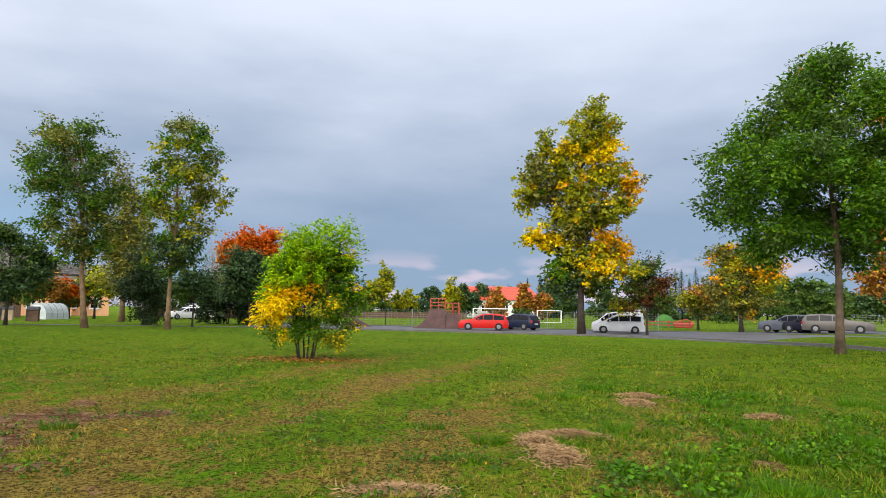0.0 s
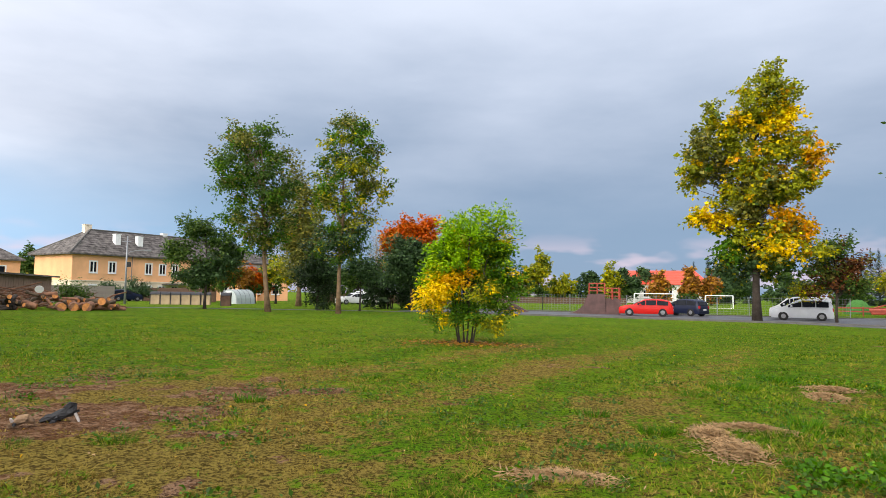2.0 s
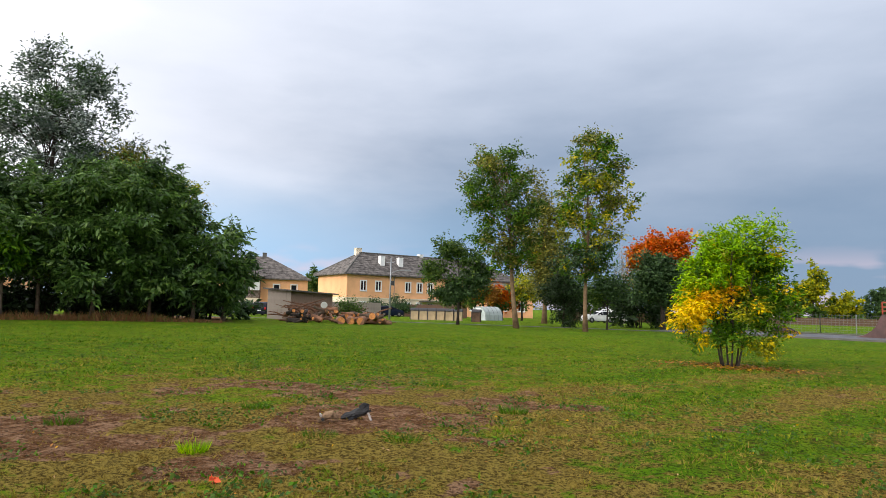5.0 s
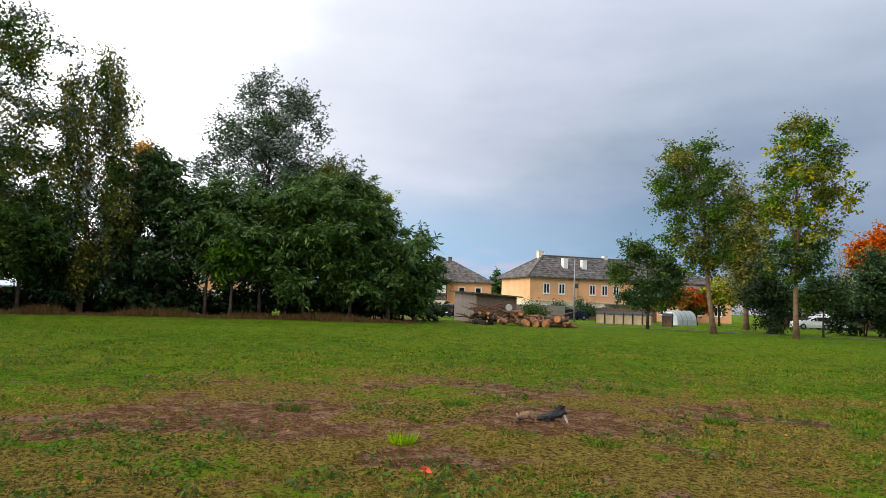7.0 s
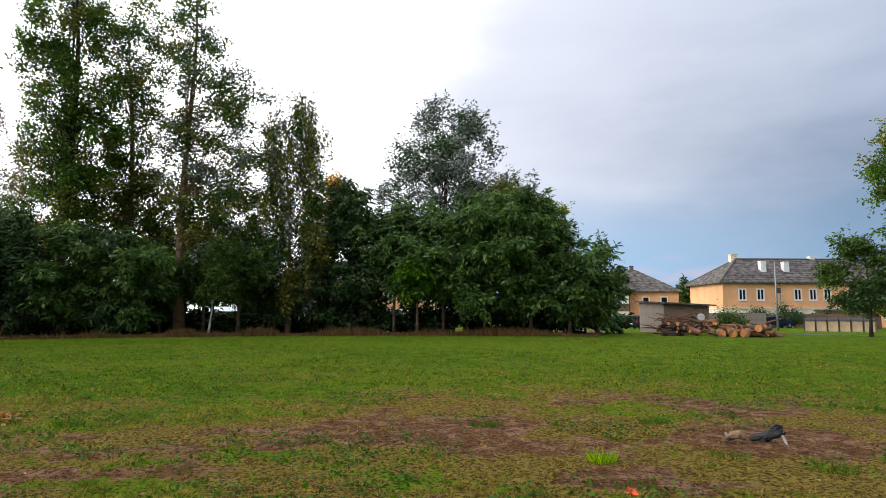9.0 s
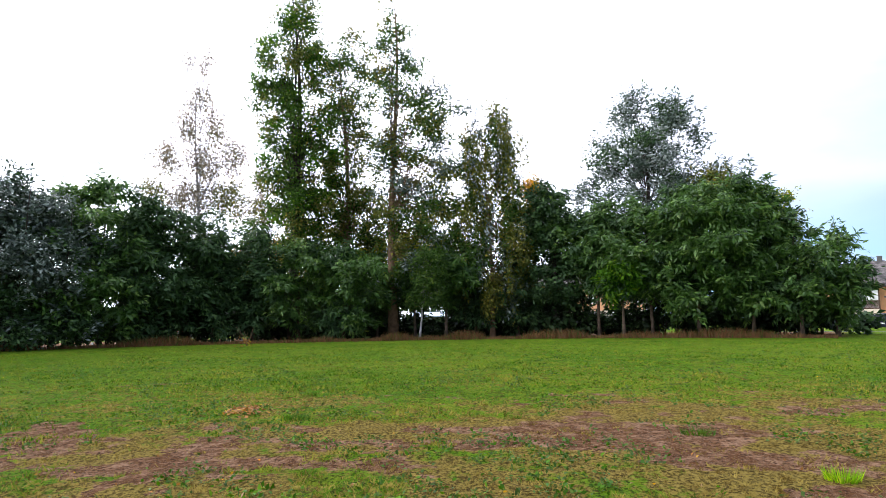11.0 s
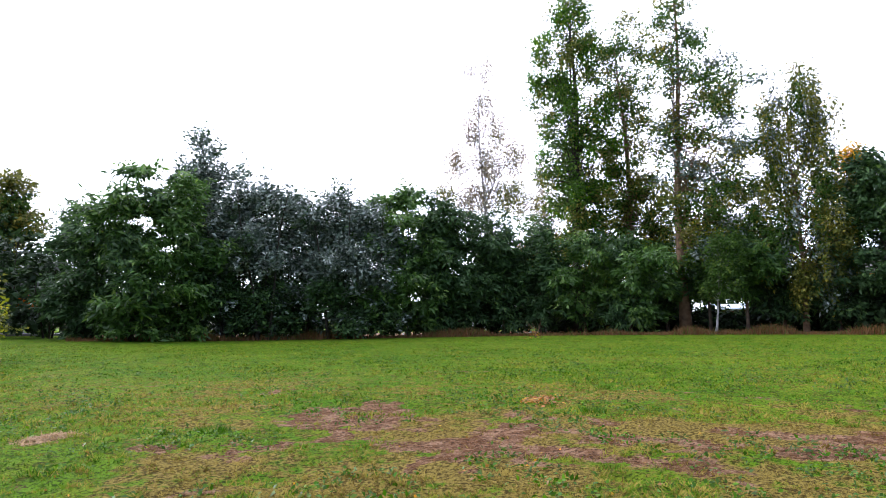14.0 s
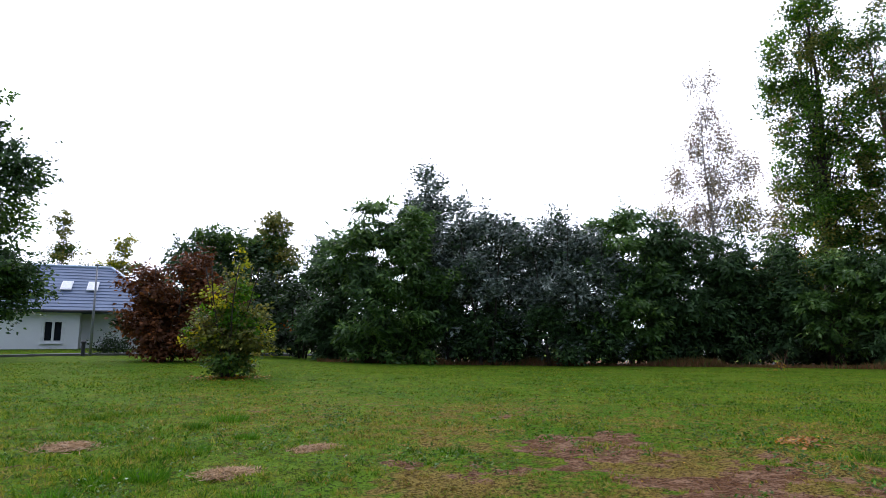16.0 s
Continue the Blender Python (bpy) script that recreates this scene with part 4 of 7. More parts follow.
sumac(112.4, 43.5, 10.2, 3.4, 84, low=0.8, count=17000)
# the two lowest leaf masses of each willow bush are darker
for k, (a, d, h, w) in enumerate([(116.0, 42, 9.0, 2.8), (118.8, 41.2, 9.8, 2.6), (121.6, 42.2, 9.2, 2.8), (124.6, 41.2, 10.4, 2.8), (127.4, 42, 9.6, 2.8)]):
    tree("willow_bush", "big goat willow bush with silvery grey-green leaves, darker ones down to the grass", a, d, h, 0.1, [
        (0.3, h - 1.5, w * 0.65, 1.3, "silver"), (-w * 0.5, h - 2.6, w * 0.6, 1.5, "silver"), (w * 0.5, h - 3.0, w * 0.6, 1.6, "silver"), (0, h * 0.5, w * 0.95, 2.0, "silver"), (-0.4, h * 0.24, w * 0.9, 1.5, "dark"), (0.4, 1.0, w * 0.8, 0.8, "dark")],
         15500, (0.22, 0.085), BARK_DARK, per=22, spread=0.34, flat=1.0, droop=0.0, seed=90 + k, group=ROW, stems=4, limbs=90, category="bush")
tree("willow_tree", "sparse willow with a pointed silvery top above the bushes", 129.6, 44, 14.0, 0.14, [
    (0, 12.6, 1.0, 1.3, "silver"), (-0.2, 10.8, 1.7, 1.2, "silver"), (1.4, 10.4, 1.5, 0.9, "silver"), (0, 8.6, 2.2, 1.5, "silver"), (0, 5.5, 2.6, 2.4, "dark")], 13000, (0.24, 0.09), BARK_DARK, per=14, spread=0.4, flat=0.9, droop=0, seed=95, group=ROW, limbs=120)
sumac(131.0, 41.5, 9.6, 3.0, 96, low=0.7, leaf="sumac", count=15000)
sumac(134.6, 41, 9.8, 3.2, 97, low=0.6, leaf="sumac", count=16000)
sumac(138.0, 43, 7.4, 2.3, 98, low=0.5, leaf="dark", count=10000)
# thicket under and behind the row, its dark leaves standing in for shade there
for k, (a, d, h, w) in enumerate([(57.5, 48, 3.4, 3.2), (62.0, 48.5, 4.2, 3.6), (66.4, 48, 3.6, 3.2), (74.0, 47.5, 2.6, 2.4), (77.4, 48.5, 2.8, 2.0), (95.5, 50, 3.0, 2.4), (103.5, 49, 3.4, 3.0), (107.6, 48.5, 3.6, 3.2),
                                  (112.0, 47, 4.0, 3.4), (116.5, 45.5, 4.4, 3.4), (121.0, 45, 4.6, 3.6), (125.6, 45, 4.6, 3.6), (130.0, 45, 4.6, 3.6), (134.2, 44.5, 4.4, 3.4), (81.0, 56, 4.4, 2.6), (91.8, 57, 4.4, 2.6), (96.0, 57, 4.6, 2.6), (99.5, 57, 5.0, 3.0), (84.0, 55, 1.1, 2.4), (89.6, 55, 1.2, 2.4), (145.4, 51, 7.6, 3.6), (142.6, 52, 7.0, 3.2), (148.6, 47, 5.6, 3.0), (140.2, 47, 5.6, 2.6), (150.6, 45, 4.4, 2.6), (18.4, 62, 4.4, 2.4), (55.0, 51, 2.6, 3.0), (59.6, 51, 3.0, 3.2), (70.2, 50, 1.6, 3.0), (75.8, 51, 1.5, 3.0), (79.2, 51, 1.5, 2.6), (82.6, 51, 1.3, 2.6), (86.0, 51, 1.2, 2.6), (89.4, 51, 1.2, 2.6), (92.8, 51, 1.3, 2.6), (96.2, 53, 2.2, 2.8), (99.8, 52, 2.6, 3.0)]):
    tree("thicket_bush", "dark undergrowth bush put in for the shade below the trees", a, d, h, 0.06, [(0, h * 0.5, w * 0.9, h * 0.5, "hedge"), (-w * 0.5, h * 0.35, w * 0.6, h * 0.35, "hedge"), (w * 0.5, h * 0.4, w * 0.6, h * 0.4, "dark")],
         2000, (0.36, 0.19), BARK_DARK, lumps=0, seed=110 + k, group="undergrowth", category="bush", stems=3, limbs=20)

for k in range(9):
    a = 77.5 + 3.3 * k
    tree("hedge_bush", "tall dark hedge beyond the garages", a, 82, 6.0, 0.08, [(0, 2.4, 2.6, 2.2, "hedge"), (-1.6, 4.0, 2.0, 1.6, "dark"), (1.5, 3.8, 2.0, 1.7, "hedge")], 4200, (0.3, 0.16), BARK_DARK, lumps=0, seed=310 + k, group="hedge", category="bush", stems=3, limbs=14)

# ---- near the white house
tree("hazel_bush", "upright young shrub with yellow-green leaves on the meadow", 146.1, 25.8, 4.7, 0.04, [
    (0.3, 4.3, 0.16, 0.45, "ygreen"), (0.15, 3.6, 0.35, 0.45, "olive"), (0.5, 3.1, 0.45, 0.45, "green"), (-0.35, 2.9, 0.5, 0.4, "ygreen"), (-0.8, 2.1, 0.6, 0.4, "olive"), (0.2, 2.3, 0.7, 0.5, "green"), (0.9, 2.3, 0.5, 0.45, "olive"), (-1.15, 1.5, 0.45, 0.3, "ygreen"), (-0.4, 1.4, 0.8, 0.5, "olive"),
    (0.6, 1.3, 0.9, 0.55, "olive"), (0, 0.6, 1.1, 0.4, "mid"), (1.2, 1.7, 0.35, 0.3, "ygreen")],
     9000, (0.12, 0.07), BARK_DARK, per=8, spread=0.17, seed=130, stems=6, limbs=120, category="bush", clump=(0.45, 0.7))
tree("purple_bush", "large reddish brown purple-leaved bush", 150.7, 36.4, 5.5, 0.08, [
    (1.2, 4.7, 1.4, 0.9, "brown"), (2.0, 3.6, 1.1, 0.9, "russet"), (-0.6, 3.8, 1.8, 1.1, "brown"), (2.4, 2.2, 1.4, 1.6, "brown"), (1.0, 2.7, 1.5, 1.1, "brown"), (-1.0, 1.9, 1.5, 1.2, "brown"), (0.5, 1.2, 2.0, 0.9, "brown"), (1.7, 3.6, 0.9, 0.7, "brown"), (0.2, 0.8, 2.2, 0.7, "brown"), (-1.2, 2.6, 1.3, 1.0, "brown")],
     15000, (0.17, 0.10), BARK_DARK, per=22, spread=0.30, seed=131, stems=4, limbs=60, category="bush")
tree("linden_tree", "dark round linden tree beyond the road", 147.0, 60, 11.6, 0.25, [(0, 9.2, 2.6, 1.9, "mid"), (-2.2, 7.4, 2.4, 2.0, "dark"), (2.2, 7.2, 2.4, 2.0, "dark"), (0, 5.4, 3.4, 1.8, "dark"), (0, 3.0, 3.2, 1.4, "dark")], 22000, (0.24, 0.14), BARK_DARK, seed=132)
tree("hornbeam_tree", "tall egg-shaped dark green tree beyond the road", 142.9, 61, 13.2, 0.25, [(0, 11.2, 1.6, 1.6, "olive"), (-0.6, 8.8, 2.1, 2.0, "mid"), (0.7, 8.2, 2.1, 2.0, "olive"), (0, 5.6, 2.6, 2.2, "mid"), (0, 3.0, 2.2, 1.2, "dark")],
     22000, (0.2, 0.12), BARK_DARK, seed=133, spread=0.36, clump=(0.5, 0.75))
tree("ash_tree", "thin green tree behind the bushes", 139.4, 62, 11.0, 0.16, [(0, 9.4, 1.3, 1.3, "sumac"), (0.6, 7.2, 1.8, 1.6, "dark"), (-0.6, 5.0, 2.0, 1.6, "dark"), (0, 3, 2.0, 1.2, "dark")], 8000, (0.24, 0.1), BARK_DARK, seed=134)
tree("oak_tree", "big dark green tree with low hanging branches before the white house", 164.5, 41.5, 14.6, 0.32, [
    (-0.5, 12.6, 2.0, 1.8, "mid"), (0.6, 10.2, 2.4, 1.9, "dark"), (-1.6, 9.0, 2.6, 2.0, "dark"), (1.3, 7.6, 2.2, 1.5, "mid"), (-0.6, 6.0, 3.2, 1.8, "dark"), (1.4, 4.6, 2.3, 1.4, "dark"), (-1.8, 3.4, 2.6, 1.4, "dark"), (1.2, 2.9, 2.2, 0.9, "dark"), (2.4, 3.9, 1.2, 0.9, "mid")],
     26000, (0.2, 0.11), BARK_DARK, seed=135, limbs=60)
tree("birch_tree", "birch standing behind the white house", 158.9, 98, 18.5, 0.2, [(0, 16.0, 1.5, 2.2, "olive"), (-0.8, 12.6, 2.2, 2.0, "mid"), (1.0, 12.0, 2.0, 2.0, "olive"), (0, 9.0, 2.6, 2.0, "mid")], 5000, (0.26, 0.13), BARK_WHITE, seed=136, limbs=90)
tree("birch_tree", "yellowing birch standing behind the white house", 154.6, 98, 16.0, 0.2, [(0, 13.8, 1.6, 1.8, "ygreen"), (-1.2, 11.6, 1.9, 1.8, "ygreen"), (1.2, 11.0, 2.0, 2.0, "olive"), (0, 8.4, 2.6, 2.0, "olive")], 5000, (0.26, 0.13), BARK_WHITE, seed=137, limbs=90)
tree("far_tree", "orange little tree beyond the road", 141.4, 58, 3.4, 0.05, [(0, 2.2, 0.45, 1.0, "orange")], 1200, (0.14, 0.08), BARK_DARK, seed=138)
for k, (a, d, h, w) in enumerate([(48.0, 135, 8.0, 4.0), (46.4, 150, 11.5, 2.5), (52.5, 150, 9.5, 6.0), (36.5, 120, 8.5, 4.0), (152.0, 95, 9.0, 5.0), (148.5, 90, 9.5, 5.0), (144.0, 95, 9.0, 6.0), (139.0, 90, 8.0, 6.0), (163.0, 100, 10.0, 6.0)]):
    tree("far_tree", "distant dark green tree behind the houses", a, d, h, 0.2, [(0, h * 0.62, w * 0.7, h * 0.32, "mid"), (-w * 0.5, h * 0.4, w * 0.6, h * 0.26, "olive"), (w * 0.5, h * 0.4, w * 0.6, h * 0.3, "mid")],
         2400, (0.46, 0.26), BARK_DARK, seed=150 + k, group="distant trees", limbs=24, spread=0.5)

# ---------------------------------------------------------------- roads, kerbs
ASPHALT = surface("asphalt", (0.075, 0.075, 0.08), 0.6, var=0.35, scale=0.5, bump=0.3, fine=60)
CONCRETE = surface("concrete", (0.115, 0.11, 0.10), 0.85, var=0.2, scale=1.2, bump=0.3, fine=30)


def strip(name, pts, width, mat, lift, label, category, thick=0.0):
    """A paved band that follows the ground along a smooth line."""
    P = []
    for i in range(len(pts) - 1):
        p0, p1, p2, p3 = (Vector(pts[max(0, min(len(pts) - 1, k))]) for k in (i - 1, i, i + 1, i + 2))
        for s in range(8):
            t = s / 8
            P.append(0.5 * ((2 * p1) + (p2 - p0) * t + (2 * p0 - 5 * p1 + 4 * p2 - p3) * t * t + (3 * p1 - p0 - 3 * p2 + p3) * t ** 3))
    P.append(Vector(pts[-1]))
    vs, fs = [], []
    for i, p in enumerate(P):
        d = (P[min(i + 1, len(P) - 1)] - P[max(i - 1, 0)]).normalized()
        q = Vector((-d.y, d.x)) * width / 2
        for e in (p - q, p + q):
            z = gz(e.x, e.y)
            vs += [(e.x, e.y, z + lift), (e.x, e.y, z - 0.15)]
    for i in range(len(P) - 1):
        a, b = i * 4, i * 4 + 4
        fs += [(a, b, b + 2, a + 2), (a + 1, a, a + 2, a + 3), (b, b + 1, b + 3, b + 2), (a, a + 1, b + 1, b), (a + 2, b + 2, b + 3, a + 3)]
    ob = new(name, mesh_of(name, vs, fs, (mat,)))
    bm = bmesh.new()
    bm.from_mesh(ob.data)
    bmesh.ops.recalc_face_normals(bm, faces=bm.faces)
    bm.to_mesh(ob.data)
    bm.free()
    return tagged(ob, label, category, kind="structure")


ROAD = [(-16, 57.5), (-6, 56.5), (6, 55.5), (14, 53.0), (20, 47.0), (22.5, 40), (23, 30), (23, 14)]
strip("car_park", [(2, 60.5), (14, 60), (24, 57.5), (33, 52), (42, 44)], 9.5, ASPHALT, 0.022, "grey asphalt car park beyond the road", "car park")
strip("road", ROAD, 11, ASPHALT, 0.03, "wet grey asphalt road and parking lane past the meadow", "road")
strip("kerb", [(-14, 50.4), (-3, 49.6), (5, 48.9), (12, 48.0), (15.6, 46.0), (17.6, 40), (18.0, 30), (18.0, 14)], 0.2, CONCRETE, 0.13, "pale concrete kerb along the near side of the road", "kerb")
strip("pavement", [(-16, 64.5), (-6, 63.9), (6, 63.2), (16, 62.5), (24, 61.5)], 1.2, CONCRETE, 0.10, "pale concrete strip beyond the parked cars", "pavement")
strip("path", [(-60, 30.5), (-42, 39.5), (-30, 45.5), (-18, 49.8), (-14, 50.6)], 0.9, ASPHALT, 0.02, "narrow grey path along the trees", "path")
strip("road_lane", [(-2, -46.5), (-14, -44.0), (-24, -42.6), (-36, -41.0), (-50, -39.0)], 3.2, ASPHALT, 0.03, "narrow grey asphalt lane in front of the white house", "road")
strip("kerb_lane", [(-2, -44.2), (-14, -41.9), (-24, -40.6), (-36, -39.0), (-46, -37.6)], 0.3, CONCRETE, 0.12, "pale kerb of the narrow lane", "kerb")

# ---------------------------------------------------------------- materials of built things
PLASTER_Y = surface("plaster_yellow", (0.86, 0.455, 0.23), 0.9, var=0.14, scale=0.35, bump=0.15, fine=18)
PLASTER_C = surface("plaster_cream", (0.78, 0.66, 0.50), 0.9, var=0.15, scale=0.5, bump=0.15, fine=18)
PLASTER_W = surface("plaster_white", (0.62, 0.60, 0.56), 0.9, var=0.08, scale=0.4, bump=0.1, fine=18)
PLASTER_B = surface("plaster_bright", (0.84, 0.83, 0.81), 0.9, var=0.06, scale=0.4, bump=0.1, fine=18)
ROOF_GREY = surface("roof_fibre_cement", (0.075, 0.066, 0.062), 0.9, var=0.45, scale=1.6, bump=0.4, fine=5, second=(0.19, 0.17, 0.155))
ROOF_RED = surface("roof_red_metal", (0.62, 0.07, 0.035), 0.5, var=0.12, scale=0.4, bump=0.1, fine=10)
ROOF_BLUE = surface("roof_tile_slate", (0.13, 0.17, 0.25), 0.7, var=0.12, scale=0.6, bump=0.2, fine=12)
ROOF_PALE = surface("roof_pale_metal", (0.45, 0.55, 0.66), 0.4, var=0.12, scale=0.5, bump=0.1, fine=12)
WHITE = surface("white_paint", (0.78, 0.78, 0.76), 0.6, var=0.08, scale=3, bump=0.1)
GLASS = surface("window_glass", (0.012, 0.014, 0.018), 0.15, var=0.3, scale=1.5, bump=0.0, gloss=0.08)
WOOD_GREY = surface("weathered_boards", (0.33, 0.275, 0.24), 0.9, var=0.3, scale=1.2, bump=0.5, fine=22)
WOOD_BROWN = surface("brown_boards", (0.105, 0.062, 0.042), 0.85, var=0.35, scale=1.2, bump=0.5, fine=22)
WOOD_AGED = surface("aged_reddish_boards", (0.26, 0.175, 0.135), 0.9, var=0.35, scale=1.4, bump=0.5, fine=22)
WOOD_TAN = surface("tan_boards", (0.42, 0.31, 0.19), 0.85, var=0.2, scale=1.2, bump=0.4, fine=22)
WOOD_CUT = surface("fresh_cut_wood", (0.56, 0.23, 0.07), 0.8, var=0.25, scale=5, bump=0.3, fine=30)
DARK = surface("dark_felt", (0.03, 0.03, 0.033), 0.75, var=0.3, scale=2, bump=0.3)
STEEL = surface("galvanised_steel", (0.24, 0.25, 0.26), 0.55, 0.4, var=0.15, scale=4, bump=0.1)
RED_PAINT = surface("red_paint", (0.36, 0.055, 0.03), 0.5, var=0.2, scale=3, bump=0.1)
RAMP_PLY = surface("ramp_plywood", (0.085, 0.04, 0.035), 0.6, var=0.35, scale=1.5, bump=0.2)
FILM = surface("greenhouse_sheet", (0.42, 0.47, 0.46), 0.35, var=0.1, scale=2, bump=0.1)
TYRE = surface("tyre_rubber", (0.02, 0.02, 0.02), 0.85, var=0.2, scale=8, bump=0.2)
RIM = surface("wheel_alloy", (0.2, 0.2, 0.21), 0.4, 0.3, var=0.1, scale=8, bump=0.05)
LAMP_RED = surface("tail_lamp_red", (0.45, 0.02, 0.02), 0.2, var=0.1, bump=0.0)
LAMP_CLEAR = surface("headlamp_clear", (0.75, 0.76, 0.78), 0.12, var=0.1, bump=0.0)
PLATE = surface("plate_white", (0.75, 0.75, 0.75), 0.5, var=0.05, bump=0.0)


def window(parent, x, z, w, h, y=0.0, face=-1, panes=2, frame_mat=WHITE):
    """A window in a wall that lies along x at depth y and faces the side given: frame, mullion bars, panes and sill."""
    o = 0.05 * face
    a, b = sorted((y + o, y - o * 1.0))
    bm = bmesh.new()
    f = 0.17
    box(bm, x - w / 2 - f, x + w / 2 + f, a, b, z - f, z)
    box(bm, x - w / 2 - f, x + w / 2 + f, a, b, z + h, z + h + f)
    box(bm, x - w / 2 - f, x - w / 2, a, b, z, z + h)
    box(bm, x + w / 2, x + w / 2 + f, a, b, z, z + h)
    for k in range(1, panes):
        c = x - w / 2 + w * k / panes
        box(bm, c - 0.08, c + 0.08, a, b, z, z + h)
    win = part("window", bm, frame_mat, parent)
    for k in range(panes):
        x0, x1 = x - w / 2 + w * k / panes + 0.05, x - w / 2 + w * (k + 1) / panes - 0.05
        part("pane", boxed(x0, x1, min(y + o * 0.3, y - o), max(y + o * 0.3, y - o), z + 0.01, z + h - 0.01), GLASS, win)
    s = sorted((y + face * 0.14, y))
    part("sill", boxed(x - w / 2 - 0.16, x + w / 2 + 0.16, s[0], s[1], z - f - 0.06, z - f), frame_mat, win)
    return win


def hip_roof(x0, x1, y0, y1, eave, ridge, over, inset, rows=9, gable=False):
    """A hipped roof with thickness, its courses slightly stepped."""
    bm = bmesh.new()
    X0, X1, Y0, Y1 = x0 - over, x1 + over, y0 - over, y1 + over
    ym = (Y0 + Y1) / 2
    i = 0.0 if gable else inset
    lvl = []
    for k in range(rows + 1):
        f = k / rows
        step = 0.05 if k < rows else 0.0
        lvl.append([(X0 + (i + 0.02) * f, Y0 + (ym - Y0 - 0.02) * f, eave + (ridge - eave) * f), (X1 - (i + 0.02) * f, Y0 + (ym - Y0 - 0.02) * f, eave + (ridge - eave) * f),
                    (X1 - (i + 0.02) * f, Y1 - (Y1 - ym - 0.02) * f, eave + (ridge - eave) * f), (X0 + (i + 0.02) * f, Y1 - (Y1 - ym - 0.02) * f, eave + (ridge - eave) * f), step])
    prev = None
    for k, L in enumerate(lvl):
        ring = [bm.verts.new(p) for p in L[:4]]
        if prev:
            for j in range(4):
                bm.faces.new((prev[j], prev[(j + 1) % 4], ring[(j + 1) % 4], ring[j]))
        if L[4]:
            lip = [bm.verts.new((p[0], p[1], p[2] + L[4])) for p in L[:4]]
            for j in range(4):
                bm.faces.new((ring[j], ring[(j + 1) % 4], lip[(j + 1) % 4], lip[j]))
            prev = lip
        else:
            bm.faces.new(ring)
    bot = [bm.verts.new((x, y, eave - 0.16)) for x, y in ((X0, Y0), (X1, Y0), (X1, Y1), (X0, Y1))]
    bm.faces.new(bot[::-1])
    top = list(bm.verts)[:4]
    for j in range(4):
        bm.faces.new((bot[j], bot[(j + 1) % 4], top[(j + 1) % 4], top[j]))
    bmesh.ops.recalc_face_normals(bm, faces=bm.faces)
    return bm


def chimney(parent, x, y, z0, z1, w, d, mat):
    c = part("chimney", boxed(x - w / 2, x + w / 2, y - d / 2, y + d / 2, z0, z1, bevel=0.02), mat, parent)
    part("cap", boxed(x - w / 2 - 0.03, x + w / 2 + 0.03, y - d / 2 - 0.03, y + d / 2 + 0.03, z1, z1 + 0.1), mat, c)


def line_bar(a, b, r=0.03, sides=6):
    return tube([a, b], [r, r], sides)


# ---- the long yellow house
def yellow_house():
    h = thing("apartment_house", 43.6, 98, "long two-storey yellow plastered house with a patchy dark hip roof", "house", turn=43.6 + 26.6, dz=-0.1)
    part("wall", boxed(0, 34, 0, 10.2, 2.75, 6.3), PLASTER_Y, h)
    part("wall_base", boxed(0.06, 33.94, 0.06, 10.14, -0.5, 2.75), PLASTER_C, h, "pale cream lower storey")
    part("string_course", boxed(-0.08, 34.08, -0.08, 10.28, 2.66, 2.8), PLASTER_C, h)
    r = part("roof", hip_roof(0, 34, 0, 10.2, 6.35, 10.0, 0.65, 5.4, 11), ROOF_GREY, h, "weathered dark fibre cement roof with pale patches")
    s = Soup().add(line_bar((-0.65, -0.65, 6.42), (4.8, 5.1, 10.05), 0.12)).add(line_bar((-0.65, 10.85, 6.42), (4.8, 5.1, 10.05), 0.12)).add(line_bar((4.8, 5.1, 10.06), (29.2, 5.1, 10.06), 0.12))
    part("ridge_cap", s.mesh("ridge_cap", CONCRETE), None, r)
    for x, y, z, m, w in ((4.6, 5.6, 10.7, PLASTER_C, 1.0), (7.1, 2.2, 9.4, WHITE, 0.8), (10.5, 2.2, 9.3, WHITE, 0.8), (16.5, 5.4, 10.4, WHITE, 0.8)):
        chimney(r, x, y, 7.4, z, w, 0.8, m)
    for x in (2.8, 5.4, 10.8, 13.0, 15.1, 18.6, 21.0, 24.0, 27.0, 30.0):
        window(h, x, 3.95, 0.85, 1.35)
        window(h, x, 0.75, 0.85, 1.35)
    part("downpipe", Soup().add(line_bar((8.2, -0.1, -0.4), (8.2, -0.1, 6.2), 0.06)).mesh("downpipe", STEEL), None, h)
    part("porch_roof", boxed(13.0, 19.5, -1.6, 0, 2.35, 2.5), ROOF_GREY, h)
    return h


yellow_house()


